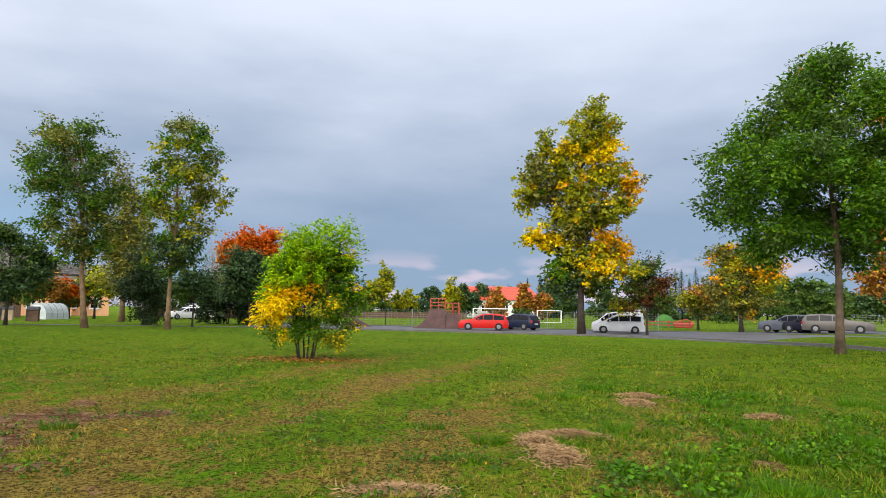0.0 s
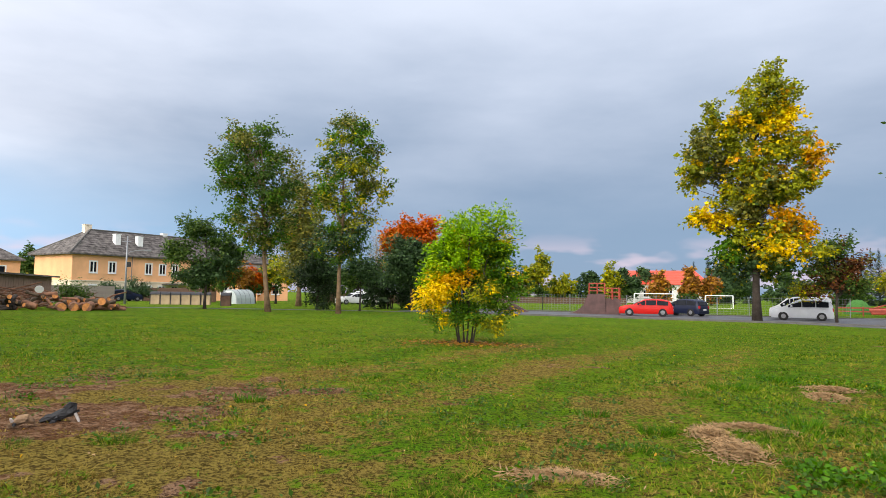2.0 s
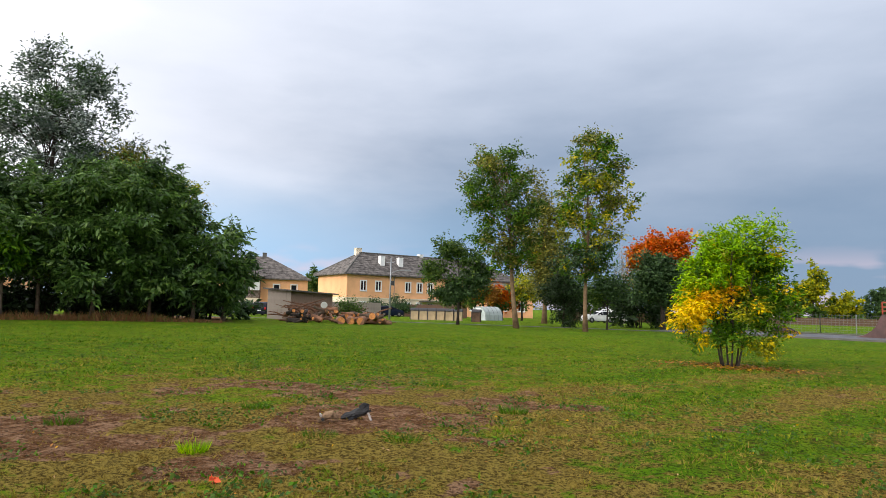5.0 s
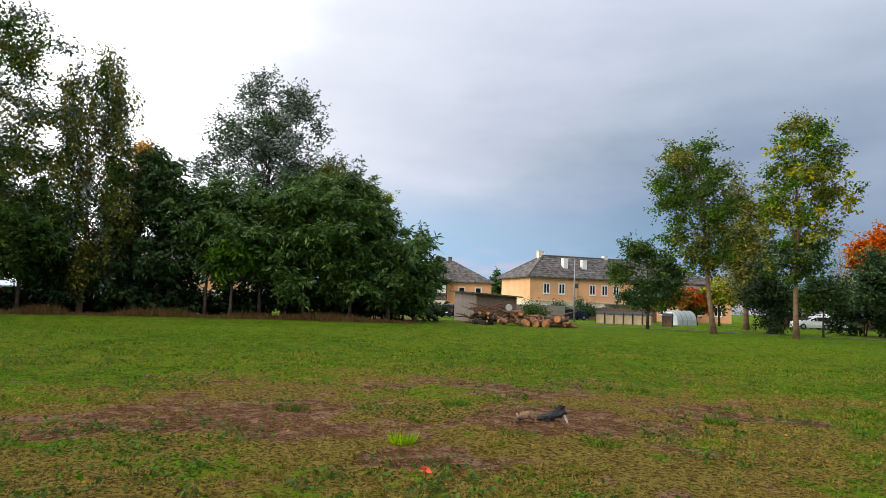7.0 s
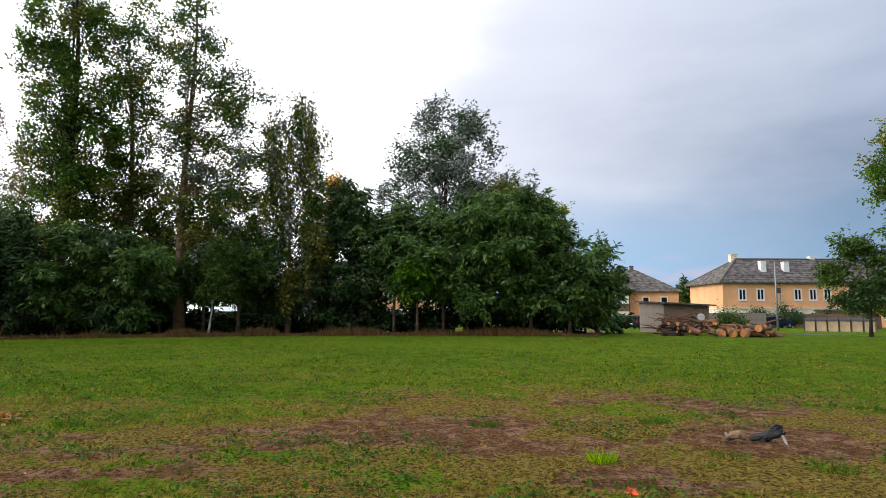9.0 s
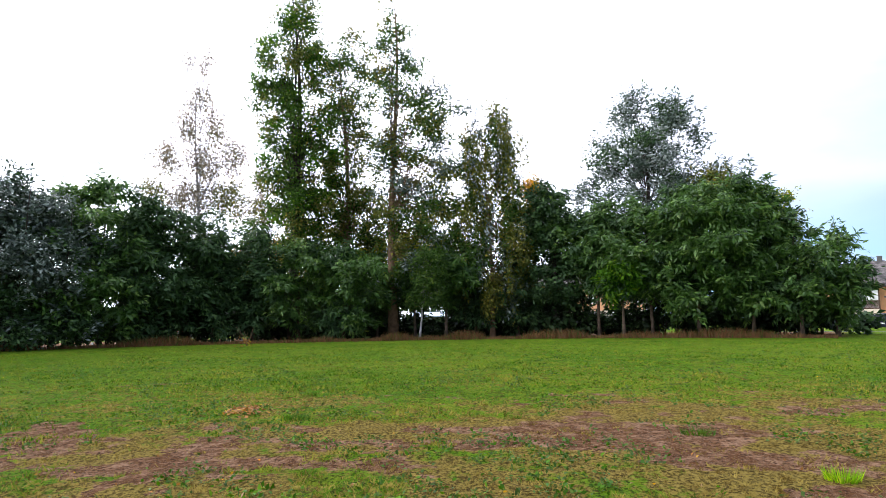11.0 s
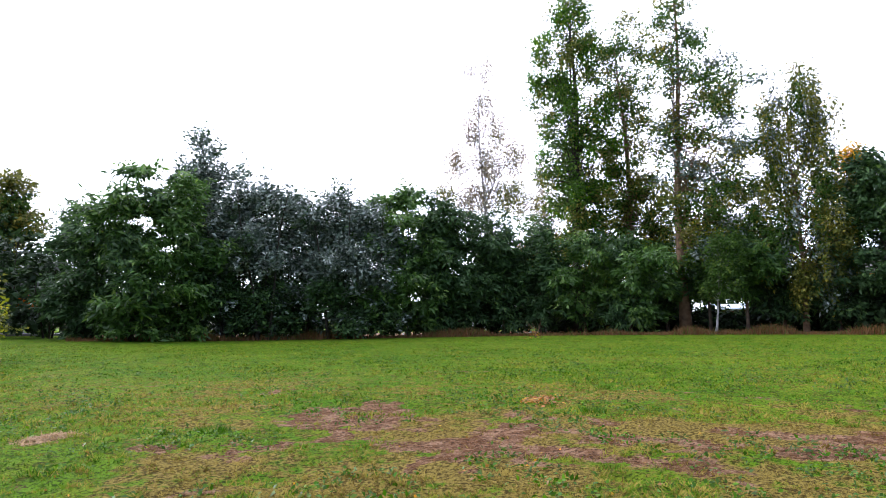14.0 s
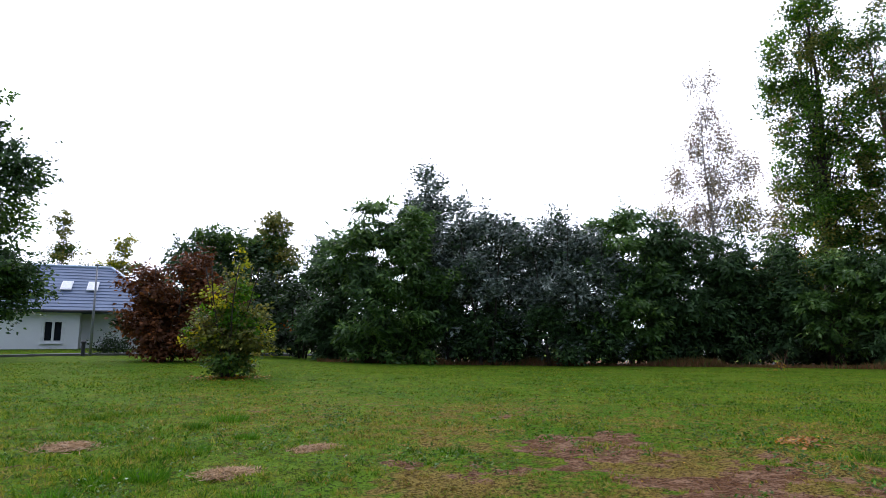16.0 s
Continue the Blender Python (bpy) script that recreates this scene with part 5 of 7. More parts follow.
def villa():
    h = thing("villa", 47.4, 118, "yellow two-storey house with grey roofs and a wooden balcony wing", "house", turn=47.4 + 6, dz=-0.2)
    part("wall", boxed(-16, 1.0, 0, 10, -0.5, 6.0), PLASTER_Y, h)
    part("roof", hip_roof(-16, 1.0, 0, 10, 6.05, 10.2, 0.6, 7.4, 9), ROOF_GREY, h)
    for x in (-4.4, -1.4):
        window(h, x, 3.6, 0.95, 1.4, panes=1)
        window(h, x, 0.2, 0.95, 1.4, panes=1)
    part("wing_wall", boxed(-12.5, -7.2, -3.2, 6, -0.5, 2.6), PLASTER_C, h)
    part("wing_upper", boxed(-12.5, -7.2, -1.8, 6, 2.75, 6.2), WOOD_GREY, h)
    part("wing_roof", hip_roof(-12.6, -7.0, -3.4, 6, 6.25, 9.2, 0.5, 2.4, 7), ROOF_GREY, h)
    bal = part("balcony", boxed(-12.5, -7.2, -3.2, -1.8, 2.6, 2.75), WOOD_BROWN, h)
    s = Soup()
    for k in range(8):
        x = -12.4 + k * 0.66
        s.add(line_bar((x, -3.15, 2.75), (x + 0.6, -3.15, 3.7), 0.035, 4)).add(line_bar((x + 0.6, -3.15, 2.75), (x, -3.15, 3.7), 0.035, 4))
    s.add(line_bar((-12.5, -3.15, 3.72), (-7.2, -3.15, 3.72), 0.05, 4))
    part("railing", s.mesh("railing", WOOD_BROWN), None, bal)
    part("screen", boxed(-9.6, -7.3, -3.1, -3.0, 3.9, 5.4), WHITE, bal)
    for x in (-12.4, -9.9, -7.3):
        part("post", boxed(x - 0.09, x + 0.09, -3.2, -3.02, -0.4, 6.2), WOOD_BROWN, bal)
    part("door", boxed(-9.6, -8.5, -3.26, -3.2, -0.3, 1.9), DARK, h)
    chimney(h, -6.4, 5.0, 9.6, 10.8, 0.7, 0.7, CONCRETE)


villa()


def row_house():
    h = thing("apartment_house", 73.0, 92, "pale orange plastered house glimpsed between the trunks", "house", turn=73)
    part("wall", boxed(-9, 9, 0, 9, -0.5, 6.2), PLASTER_Y, h)
    part("wall_base", boxed(-8.95, 8.95, -0.05, 0.0, -0.5, 2.6), PLASTER_C, h)
    part("roof", hip_roof(-9, 9, 0, 9, 6.25, 9.6, 0.6, 4.5, 8), ROOF_GREY, h)
    for x in (-7, -4, -1, 2, 5, 7.6):
        window(h, x, 3.8, 1.1, 1.4)
        window(h, x, 0.8, 1.1, 1.4, y=-0.05)


row_house()


def low_shed(az, d, w, dpt, hh, label):
    h = thing("garage", az, d, label, "garage", turn=az)
    part("wall", boxed(-w / 2, w / 2, 0, dpt, -0.3, hh), WOOD_BROWN, h)
    bm = boxed(-w / 2 - 0.3, w / 2 + 0.3, -0.4, dpt + 0.3, hh, hh + 0.1)
    for v in bm.verts:
        v.co.z += (v.co.y + 0.4) * 0.09
    part("roof", bm, ROOF_PALE, h, "pale blue metal roof")


low_shed(85.9, 68, 3.4, 5.0, 1.75, "low garage with a pale blue metal roof behind the trees")
low_shed(91.5, 72, 4.0, 5.0, 1.7, "low garage with a bluish roof behind the poplars")


def red_house():
    h = thing("school_house", -4.9, 170, "white plastered house with a bright red hip roof far off", "house", turn=-4.9, dz=0.3)
    part("wall", boxed(-11.4, 10.6, 0, 9, -0.6, 4.4), PLASTER_W, h)
    part("roof", hip_roof(-11.4, 10.6, 0, 9, 4.5, 8.0, 0.6, 3.4, 8), ROOF_RED, h, "bright red roof")
    g = bmesh.new()
    vs = [g.verts.new(p) for p in ((-11.6, -0.4, 5.6), (-8.0, -0.4, 5.6), (-9.8, -0.4, 7.6), (-11.6, 3.5, 5.6), (-8.0, 3.5, 5.6), (-9.8, 3.5, 7.6))]
    for q in ((0, 1, 2), (3, 5, 4), (0, 3, 4, 1), (1, 4, 5, 2), (2, 5, 3, 0)):
        g.faces.new([vs[i] for i in q])
    part("dormer", g, WHITE, h, "white gabled dormer")
    for x in (-9.4, -6.6, -3.8, -1.0, 1.8, 4.6, 7.4, 9.4):
        window(h, x, 1.3, 1.2, 1.6)


red_house()


def small_house(az, d, label):
    h = thing("cottage", az, d, label, "house", turn=az)
    part("wall", boxed(-3.5, 3.5, 0, 6, -0.4, 3.6), PLASTER_Y, h)
    part("roof", hip_roof(-3.5, 3.5, 0, 6, 3.65, 5.8, 0.5, 0.1, 7), ROOF_GREY, h)
    window(h, -1.5, 1.2, 1.0, 1.3)
    window(h, 1.5, 1.2, 1.0, 1.3)


small_house(8.8, 170, "small yellow cottage with a brown roof far off")
small_house(31.6, 108, "yellow cottage behind the garden trees")
small_house(29.0, 112, "yellow cottage half hidden by garden trees")


def white_house():
    h = thing("bungalow", 154.65, 53, "white single-storey bungalow with a blue-grey tiled hip roof", "house", turn=155.2 - 6, dz=-0.35)
    x0, x1 = -16.0, 3.1
    part("wall", boxed(x0, -2.3, 0, 9, -0.4, 3.0), PLASTER_B, h)
    part("wall_recess", boxed(-2.3, x1 - 0.4, 1.2, 9, -0.4, 3.0), PLASTER_B, h)
    part("plinth", boxed(x0 - 0.04, -2.26, -0.04, 0.0, -0.4, 0.22), DARK, h)
    r = part("roof", hip_roof(x0, x1, 0, 9, 3.05, 6.6, 0.55, 4.6, 14), ROOF_BLUE, h, "blue-grey tiled roof")
    s = Soup().add(line_bar((x1 + 0.5, -0.5, 3.15), (x1 - 4.1, 4.5, 6.66), 0.1)).add(line_bar((x0 + 4.6, 4.5, 6.68), (x1 - 4.1, 4.5, 6.68), 0.1))
    part("ridge_cap", s.mesh("ridge_cap", ROOF_PALE), None, r)
    part("gutter", Soup().add(line_bar((x0 - 0.5, -0.62, 3.0), (x1 + 0.5, -0.62, 3.0), 0.09)).mesh("gutter", DARK), None, h)
    for x in (-12.6, -9.4, -3.9):
        window(h, x, 0.95, 1.1, 1.3)
    for x in (-3.6, -1.9):
        sk = part("skylight", boxed(-0.36, 0.36, -0.6, 0.6, 0, 0.09), WHITE, r)
        sk.matrix_local = pose(x, 1.9, 4.93, math.degrees(math.atan2(3.55, 5.05)), 0, 0)
        part("pane", boxed(-0.29, 0.29, -0.5, 0.5, 0.09, 0.1), LAMP_CLEAR, sk)
    part("post", boxed(1.9, 2.05, 0.0, 0.15, -0.4, 3.0), DARK, h)
    part("meter_box", boxed(-1.9, -1.5, 1.06, 1.2, 1.1, 1.6), PLATE, h)


white_house()


# ---- wooden shed, fence, log pile by the yellow house
def plank_wall(parent, x0, x1, y, z0, za, zb, mat, name="board", axis="x", w=0.19):
    """A row of upright boards with gaps; the top runs from za to zb. Boards share one mesh."""
    n = max(2, int(abs(x1 - x0) / w))
    me = None
    for k in range(n):
        f = (k + 0.5) / n
        c = x0 + (x1 - x0) * f
        hgt = za + (zb - za) * f - z0
        if me is None:
            bm = boxed(-w * 0.47, w * 0.47, -0.018, 0.018, 0, 1)
            me = bpy.data.meshes.new(name)
            bm.to_mesh(me)
            bm.free()
            me.materials.append(mat)
        ob = new(name, me)
        ob.parent = parent
        ob.matrix_local = (pose(c, y + rs.uniform(-0.008, 0.008), z0) if axis == "x" else pose(y + rs.uniform(-0.008, 0.008), c, z0, 0, 0, 90)) @ Matrix.Diagonal((1, 1, hgt, 1))


def shed():
    h = thing("shed", 48.4, 55.5, "weathered grey plank shed with a flat sloping roof", "shed", turn=48.4 + 38)
    # near corner at the origin, long side along x, end wall along y
    # solid dark block inside stands in for the unlit interior behind the board gaps
    part("frame", boxed(0.03, 4.5, 0.03, 3.1, 0.02, 2.05), DARK, h)
    plank_wall(h, 0, 4.55, 0.0, 0, 2.35, 2.2, WOOD_AGED)
    plank_wall(h, 0, 3.15, 0.0, 0, 2.35, 2.5, WOOD_GREY, axis="y")
    bm = boxed(-0.3, 4.9, -0.45, 3.5, 2.35, 2.47)
    for v in bm.verts:
        v.co.z += 0.05 * v.co.y - 0.035 * v.co.x
    part("roof", bm, ROOF_GREY, h, "flat felted roof with a pale edge")


shed()


def board_fence(az0, d0, az1, d1, hgt, mat, label, posts=True):
    a, b = Vector(polar(az0, d0)), Vector(polar(az1, d1))
    L = (b - a).length
    e = thing("fence", 0, 0, label, "fence", xy=tuple(a), turn=math.degrees(math.atan2((b - a).y, (b - a).x)))
    plank_wall(e, 0, L, 0, -0.05, hgt, hgt, mat, "slat", w=0.24)
    for k in range(int(L / 3) + 1):
        part("post", boxed(k * 3 - 0.06, k * 3 + 0.06, 0.03, 0.15, -0.2, hgt + 0.08), mat, e)
    for z in (0.35, hgt - 0.3):
        part("rail", boxed(0, L, 0.02, 0.06, z, z + 0.09), mat, e)


board_fence(47.0, 74, 40.6, 80, 1.75, WOOD_GREY, "weathered grey board fence behind the log pile")
board_fence(38.6, 98, 33.0, 92, 1.8, WOOD_BROWN, "dark brown board fence before the yellow house")
board_fence(79.5, 62, 100.0, 62, 1.0, WOOD_BROWN, "dark board fence behind the tree row")
board_fence(148.0, 66, 136.5, 66, 1.7, WOOD_GREY, "grey board fence beyond the narrow lane")
board_fence(24.0, 100, 13.0, 100, 1.5, WOOD_BROWN, "brown garden fence behind the parked cars")


def log(parent, m, length, r, seed, cut=WOOD_CUT, bark=BARK):
    rng = random.Random(seed)
    pts = [(length * (f - 0.5), rng.uniform(-0.03, 0.03), rng.uniform(-0.02, 0.02)) for f in (0, 0.33, 0.66, 1)]
    o = part("log", Soup().add(tube(pts, [r * rng.uniform(0.92, 1.05) for _ in pts], 12)).mesh("log", bark, False), None, parent)
    o.matrix_local = m
    for s in (0, -1):
        x = pts[s][0] + (-0.004 if s == 0 else 0.004)
        bm = bmesh.new()
        bmesh.ops.create_circle(bm, cap_ends=True, radius=r * 0.93, segments=14)
        c = part("cut_face", bm, cut, o)
        c.matrix_local = pose(x, pts[s][1], pts[s][2], 0, 90, 0)
    return o


BARK_RED = surface("bark_reddish", (0.24, 0.12, 0.07), 0.9, var=0.45, scale=4, bump=0.8, fine=25)


def log_pile():
    e = thing("log_pile", 44.4, 46, "heap of felled tree trunks with fresh orange cut ends", "logs", turn=44.4)
    rng = random.Random(8)
    for x, z, r in ((0.15, 0.24, 0.27), (0.85, 0.27, 0.27), (1.65, 0.25, 0.28), (2.45, 0.5, 0.24)):
        log(e, pose(x, -0.6, z, 0, rng.uniform(-6, 6), 84 + rng.uniform(-12, 12)), 1.1, r, int(x * 100) + 3, bark=BARK_RED)
    for k in range(58):
        x = rng.uniform(-3.5, 3.4)
        top = 1.05 - 0.13 * abs(x + 1.2)
        turn = rng.choice((rng.uniform(50, 120), rng.uniform(-35, 35), rng.uniform(50, 120)))
        log(e, pose(x, rng.uniform(-0.2, 1.5), rng.uniform(0.08, top), rng.uniform(-8, 8), rng.uniform(-18, 18), turn), rng.uniform(0.5, 1.3), rng.uniform(0.06, 0.19), k + 20,
            bark=BARK_DARK if x < -2.2 else (BARK_RED if k % 3 else BARK), cut=WOOD_CUT if k % 4 else BARK_WARM)
    d = part("disc", Soup().add(tube([(0, 0, 0), (0, 0.05, 0)], [0.24, 0.24], 16)).mesh("disc", WHITE), None, e, "white round dish on the logs")
    d.matrix_local = pose(-1.0, 0.4, 1.25, 25, 0, 0)


log_pile()


def branch_heap(name, label, az, d, wide, high, n, seed, mat):
    """A tangled heap of cut branches, each with a side twig or two."""
    e = thing(name, az, d, label, "branches", turn=az)
    rng = random.Random(seed)
    for _ in range(n):
        u = rng.uniform(-1, 1)
        z = max(0.08, high * (1 - u * u) * rng.random() ** 0.7)
        a, l = rng.uniform(-0.7, 0.7) + (math.pi if rng.random() < 0.5 else 0), rng.uniform(0.7, 1.7)
        p = Vector((u * wide, rng.uniform(-0.8, 0.8), z))
        q = p + Vector((math.cos(a), math.sin(a) * 0.8, rng.uniform(-0.25, 0.4))) * l
        q.z = max(0.05, q.z)
        m = p.lerp(q, 0.5) + Vector((0, 0, rng.uniform(-0.02, 0.12)))
        r = rng.uniform(0.02, 0.075)
        s = Soup().add(tube([p, m, q], [r, r * 0.85, r * 0.5], 6))
        if rng.random() < 0.6:
            s.add(tube([m, m + Vector((rng.uniform(-0.4, 0.4), rng.uniform(-0.3, 0.3), rng.uniform(0.1, 0.45)))], [r * 0.45, 0.008], 4))
        part("branch", s.mesh("branch", mat), None, e)


BRANCH = surface("bare_branch_bark", (0.17, 0.085, 0.05), 0.9, var=0.5, scale=3, bump=0.6, fine=25)
branch_heap("branch_heap", "tangled heap of reddish brown cut branches beside the shed", 47.7, 49.5, 1.5, 1.35, 46, 301, BRANCH)
branch_heap("branch_heap", "low heap of brown cut branches behind the sawn logs", 44.9, 50.5, 2.6, 1.15, 60, 302, BRANCH)
branch_heap("branch_heap", "small heap of brown branches at the end of the logs", 42.0, 50.0, 1.0, 0.8, 26, 303, BRANCH)
tree("elder_bush", "small green bush growing behind the logs", 43.6, 48.5, 1.9, 0.03, [(0, 1.2, 0.7, 0.5, "mid"), (0.4, 0.7, 0.7, 0.5, "mid")], 1800, (0.12, 0.06), BARK_DARK, seed=160, category="bush", stems=3, limbs=20)
tree("lilac_bush", "dark green bush by the yellow house", 41.2, 93, 2.6, 0.05, [(0, 1.4, 1.5, 1.0, "dark"), (1.6, 1.1, 1.3, 0.8, "dark")], 2500, (0.2, 0.12), BARK_DARK, seed=161, category="bush", stems=3, limbs=12)
tree("lilac_bush", "dark green bush by the yellow house", 39.0, 94, 3.4, 0.05, [(0, 2.0, 1.0, 1.2, "dark"), (0.8, 1.2, 1.1, 0.8, "dark")], 2500, (0.2, 0.12), BARK_DARK, seed=162, category="bush", stems=3, limbs=12)


def waste_bin(az, d, turn, label, lid=DARK, body=WOOD_TAN):
    e = thing("waste_bin", az, d, label, "bin", "row of wooden bins", turn=turn)
    part("body", boxed(-0.42, 0.42, -0.5, 0.5, 0.0, 0.98, bevel=0.02), body, e)
    vs, fs = [], []
    for k in range(9):
        w = math.pi * k / 8
        for x in (-0.45, 0.45):
            vs.append((x, -math.cos(w) * 0.56, 0.98 + 0.3 * math.sin(w)))
    fs = [(2 * k, 2 * k + 2, 2 * k + 3, 2 * k + 1) for k in range(8)] + [tuple(range(0, 18, 2))[::-1], tuple(range(1, 18, 2)), (0, 1, 17, 16)]
    part("lid", mesh_of("lid", vs, fs, (lid,)), None, e, "dark curved lid")
    part("batten", boxed(-0.47, -0.40, -0.53, -0.45, 0, 0.98), DARK, e)
    return e


first = waste_bin(37.6, 71, 37.6 - 10, "tan wooden waste bin with a dark curved lid")
for k in range(1, 6):
    x, y = polar(37.6, 71)
    c, s = math.cos(radians(27.6)), math.sin(radians(27.6))
    x, y = x + c * 0.95 * k, y + s * 0.95 * k
    copy_thing(first, pose(x, y, gz(x, y), 0, 0, 27.6))
waste_bin(32.2, 66, 24, "dark brown wooden bin with a curved lid", body=WOOD_BROWN)


def greenhouse():
    e = thing("greenhouse", 32.0, 78, "small arched greenhouse with whitish translucent sheets", "greenhouse", turn=31 - 40)
    e.scale = (0.75, 0.75, 0.75)
    vs, fs = [], []
    n = 12
    for y in (0, 4.2):
        for k in range(n + 1):
            w = math.pi * k / n
            vs.append((-math.cos(w) * 1.5, y, max(0.0, 2.2 * math.sin(w) ** 0.7)))
    fs = [(k, k + 1, n + 2 + k, n + 1 + k) for k in range(n)] + [tuple(range(n + 1)), tuple(range(n + 1, 2 * n + 2))[::-1]]
    part("cover", mesh_of("cover", vs, fs, (FILM,)), None, e)
    s = Soup()
    for y in (-0.02, 1.05, 2.1, 3.15, 4.22):
        s.add(tube([(-math.cos(math.pi * k / n) * 1.53, y, 2.23 * max(0.0, math.sin(math.pi * k / n)) ** 0.7) for k in range(n + 1)], [0.03] * (n + 1), 4))
    part("hoops", s.mesh("hoops", STEEL), None, e)
    part("door", boxed(-0.45, 0.45, -0.06, -0.01, 0, 1.9), WHITE, e)


greenhouse()


def lamp_post(az, d, hh, arm, label):
    e = thing("street_lamp", az, d, label, "street lamp", turn=az)
    part("pole", Soup().add(tube([(0, 0, -0.2), (0, 0, hh * 0.5), (0, 0, hh)], [0.085, 0.065, 0.045] if not arm else [0.11, 0.085, 0.06], 10)).mesh("pole", STEEL, True), None, e)
    if arm:
        a = hh * 0.77
        part("arm", Soup().add(tube([(0, 0, a - 0.3), (0.3, 0, a), (0.9, 0, a + 0.16), (1.9, 0, a + 0.2)], [0.035] * 4, 6)).mesh("arm", STEEL), None, e)
        part("lantern", boxed(1.5, 2.15, -0.12, 0.12, a + 0.12, a + 0.26, bevel=0.04), STEEL, e)
        part("crossbar", boxed(-0.5, 0.35, -0.03, 0.03, hh - 0.55, hh - 0.48), STEEL, e)
        part("box", boxed(0.05, 0.4, -0.15, 0.15, 3.6, 4.1), DARK, e)
    else:
        part("lantern", boxed(-0.1, 0.16, -0.08, 0.08, hh - 0.05, hh + 0.04, bevel=0.03), STEEL, e)


lamp_post(39.85, 70, 6.6, True, "grey concrete street lamp with a side arm")
lamp_post(156.2, 43.6, 5.3, False, "slim grey steel street lamp beside the lane")
b = thing("bollard", 156.7, 44.2, "short black bollard beside the lane", "bollard", turn=156)
part("post", Soup().add(tube([(0, 0, -0.1), (0, 0, 0.75)], [0.11, 0.11], 10)).mesh("post", DARK), None, b)
part("cap", Soup().add(tube([(0, 0, 0.72), (0, 0, 0.82), (0, 0, 0.9)], [0.15, 0.15, 0.05], 10)).mesh("cap", DARK), None, b)
for k, a in enumerate((154.6, 155.3, 153.9)):
    tree("juniper_bush", "low dark juniper bush beside the bungalow", a, 47.5, 1.1, 0.03, [(0, 0.55, 0.5, 0.5, "hedge")], 700, (0.12, 0.05), BARK_DARK, seed=170 + k, category="bush", limbs=6, group="junipers")


# ---- skate park, goals, playground, wire fence
def skate_ramp():
    e = thing("skate_ramp", 0.7, 58, "dark plywood quarter-pipe skate ramp with a red steel railing", "ramp", turn=0.7)
    side = [(-2.6, 0.0)] + [(-2.5 + 1.9 * math.sin(w), 1.75 - 1.75 * math.cos(w)) for w in [0.2 * k for k in range(1, 8)]] + [(-0.45, 1.78), (0.95, 1.78), (0.95, 0.0)]
    vs = [(x, y, z) for y in (0, 2.6) for x, z in side]
    n = len(side)
    fs = [tuple(range(n))[::-1], tuple(range(n, 2 * n))] + [(k, (k + 1) % n, n + (k + 1) % n, n + k) for k in range(n)]
    part("ramp_body", mesh_of("ramp_body", vs, fs, (RAMP_PLY,)), None, e)
    part("end_panel", boxed(0.97, 2.25, 0.1, 2.5, 0, 1.35), RAMP_PLY, e)
    for x in (-0.4, 0.3, 0.95, 1.6, 2.2):
        for y in (0.05, 2.55):
            part("railing_post", Soup().add(line_bar((x, y, 1.3 if x > 1 else 1.78), (x, y, 2.7 if x <= 1 else 2.3), 0.045, 4)).mesh("railing_post", RED_PAINT), None, e, "red steel post")
    for y in (0.05, 2.55):
        for z in (2.05, 2.35, 2.7):
            part("rail", Soup().add(line_bar((-0.4, y, z), (0.95, y, z), 0.04, 4)).mesh("rail", RED_PAINT), None, e, "red steel rail")
        for z in (1.6, 1.95, 2.3):
            part("rail", Soup().add(line_bar((0.95, y, z), (2.2, y, z), 0.04, 4)).mesh("rail", RED_PAINT), None, e, "red steel rail")
    e2 = thing("skate_ramp", 7.6, 60, "low dark wedge-shaped skate ramp", "ramp", turn=7.6)
    bm = bmesh.new()
    vs = [bm.verts.new(p) for p in ((-1.2, 0, 0), (1.5, 0, 0), (-0.15, 0, 0.7), (0.15, 0, 0.7), (-1.2, 2.2, 0), (1.5, 2.2, 0), (-0.15, 2.2, 0.7), (0.15, 2.2, 0.7))]
    for q in ((0, 1, 3, 2), (4, 6, 7, 5), (0, 2, 6, 4), (2, 3, 7, 6), (3, 1, 5, 7), (0, 4, 5, 1)):
        bm.faces.new([vs[i] for i in q])
    part("ramp_body", bm, RAMP_PLY, e2)
    part("deck_plate", boxed(-3.2, -1.2, 0, 2.2, 0.0, 0.09), CONCRETE, e2)


skate_ramp()


def goal(az, d, w, hh):
    e = thing("football_goal", az, d, "white tubular football goal on the sports field", "goal", "football goals", turn=az + 6)
    s = Soup().add(line_bar((-w / 2, 0, 0), (-w / 2, 0, hh), 0.06)).add(line_bar((w / 2, 0, 0), (w / 2, 0, hh), 0.06)).add(line_bar((-w / 2, 0, hh), (w / 2, 0, hh), 0.06))
    part("goal_frame", s.mesh("goal_frame", WHITE), None, e)
    t = Soup()
    for x in (-w / 2, w / 2):
        t.add(line_bar((x, 0, hh), (x, 0.8, hh), 0.035)).add(line_bar((x, 0.8, hh), (x, 1.6, 0), 0.035))
    t.add(line_bar((-w / 2, 1.6, 0.03), (w / 2, 1.6, 0.03), 0.035))
    part("stay", t.mesh("stay", WHITE), None, e)


goal(-4.3, 88, 5.0, 2.0)
goal(-9.3, 105, 3.8, 1.9)


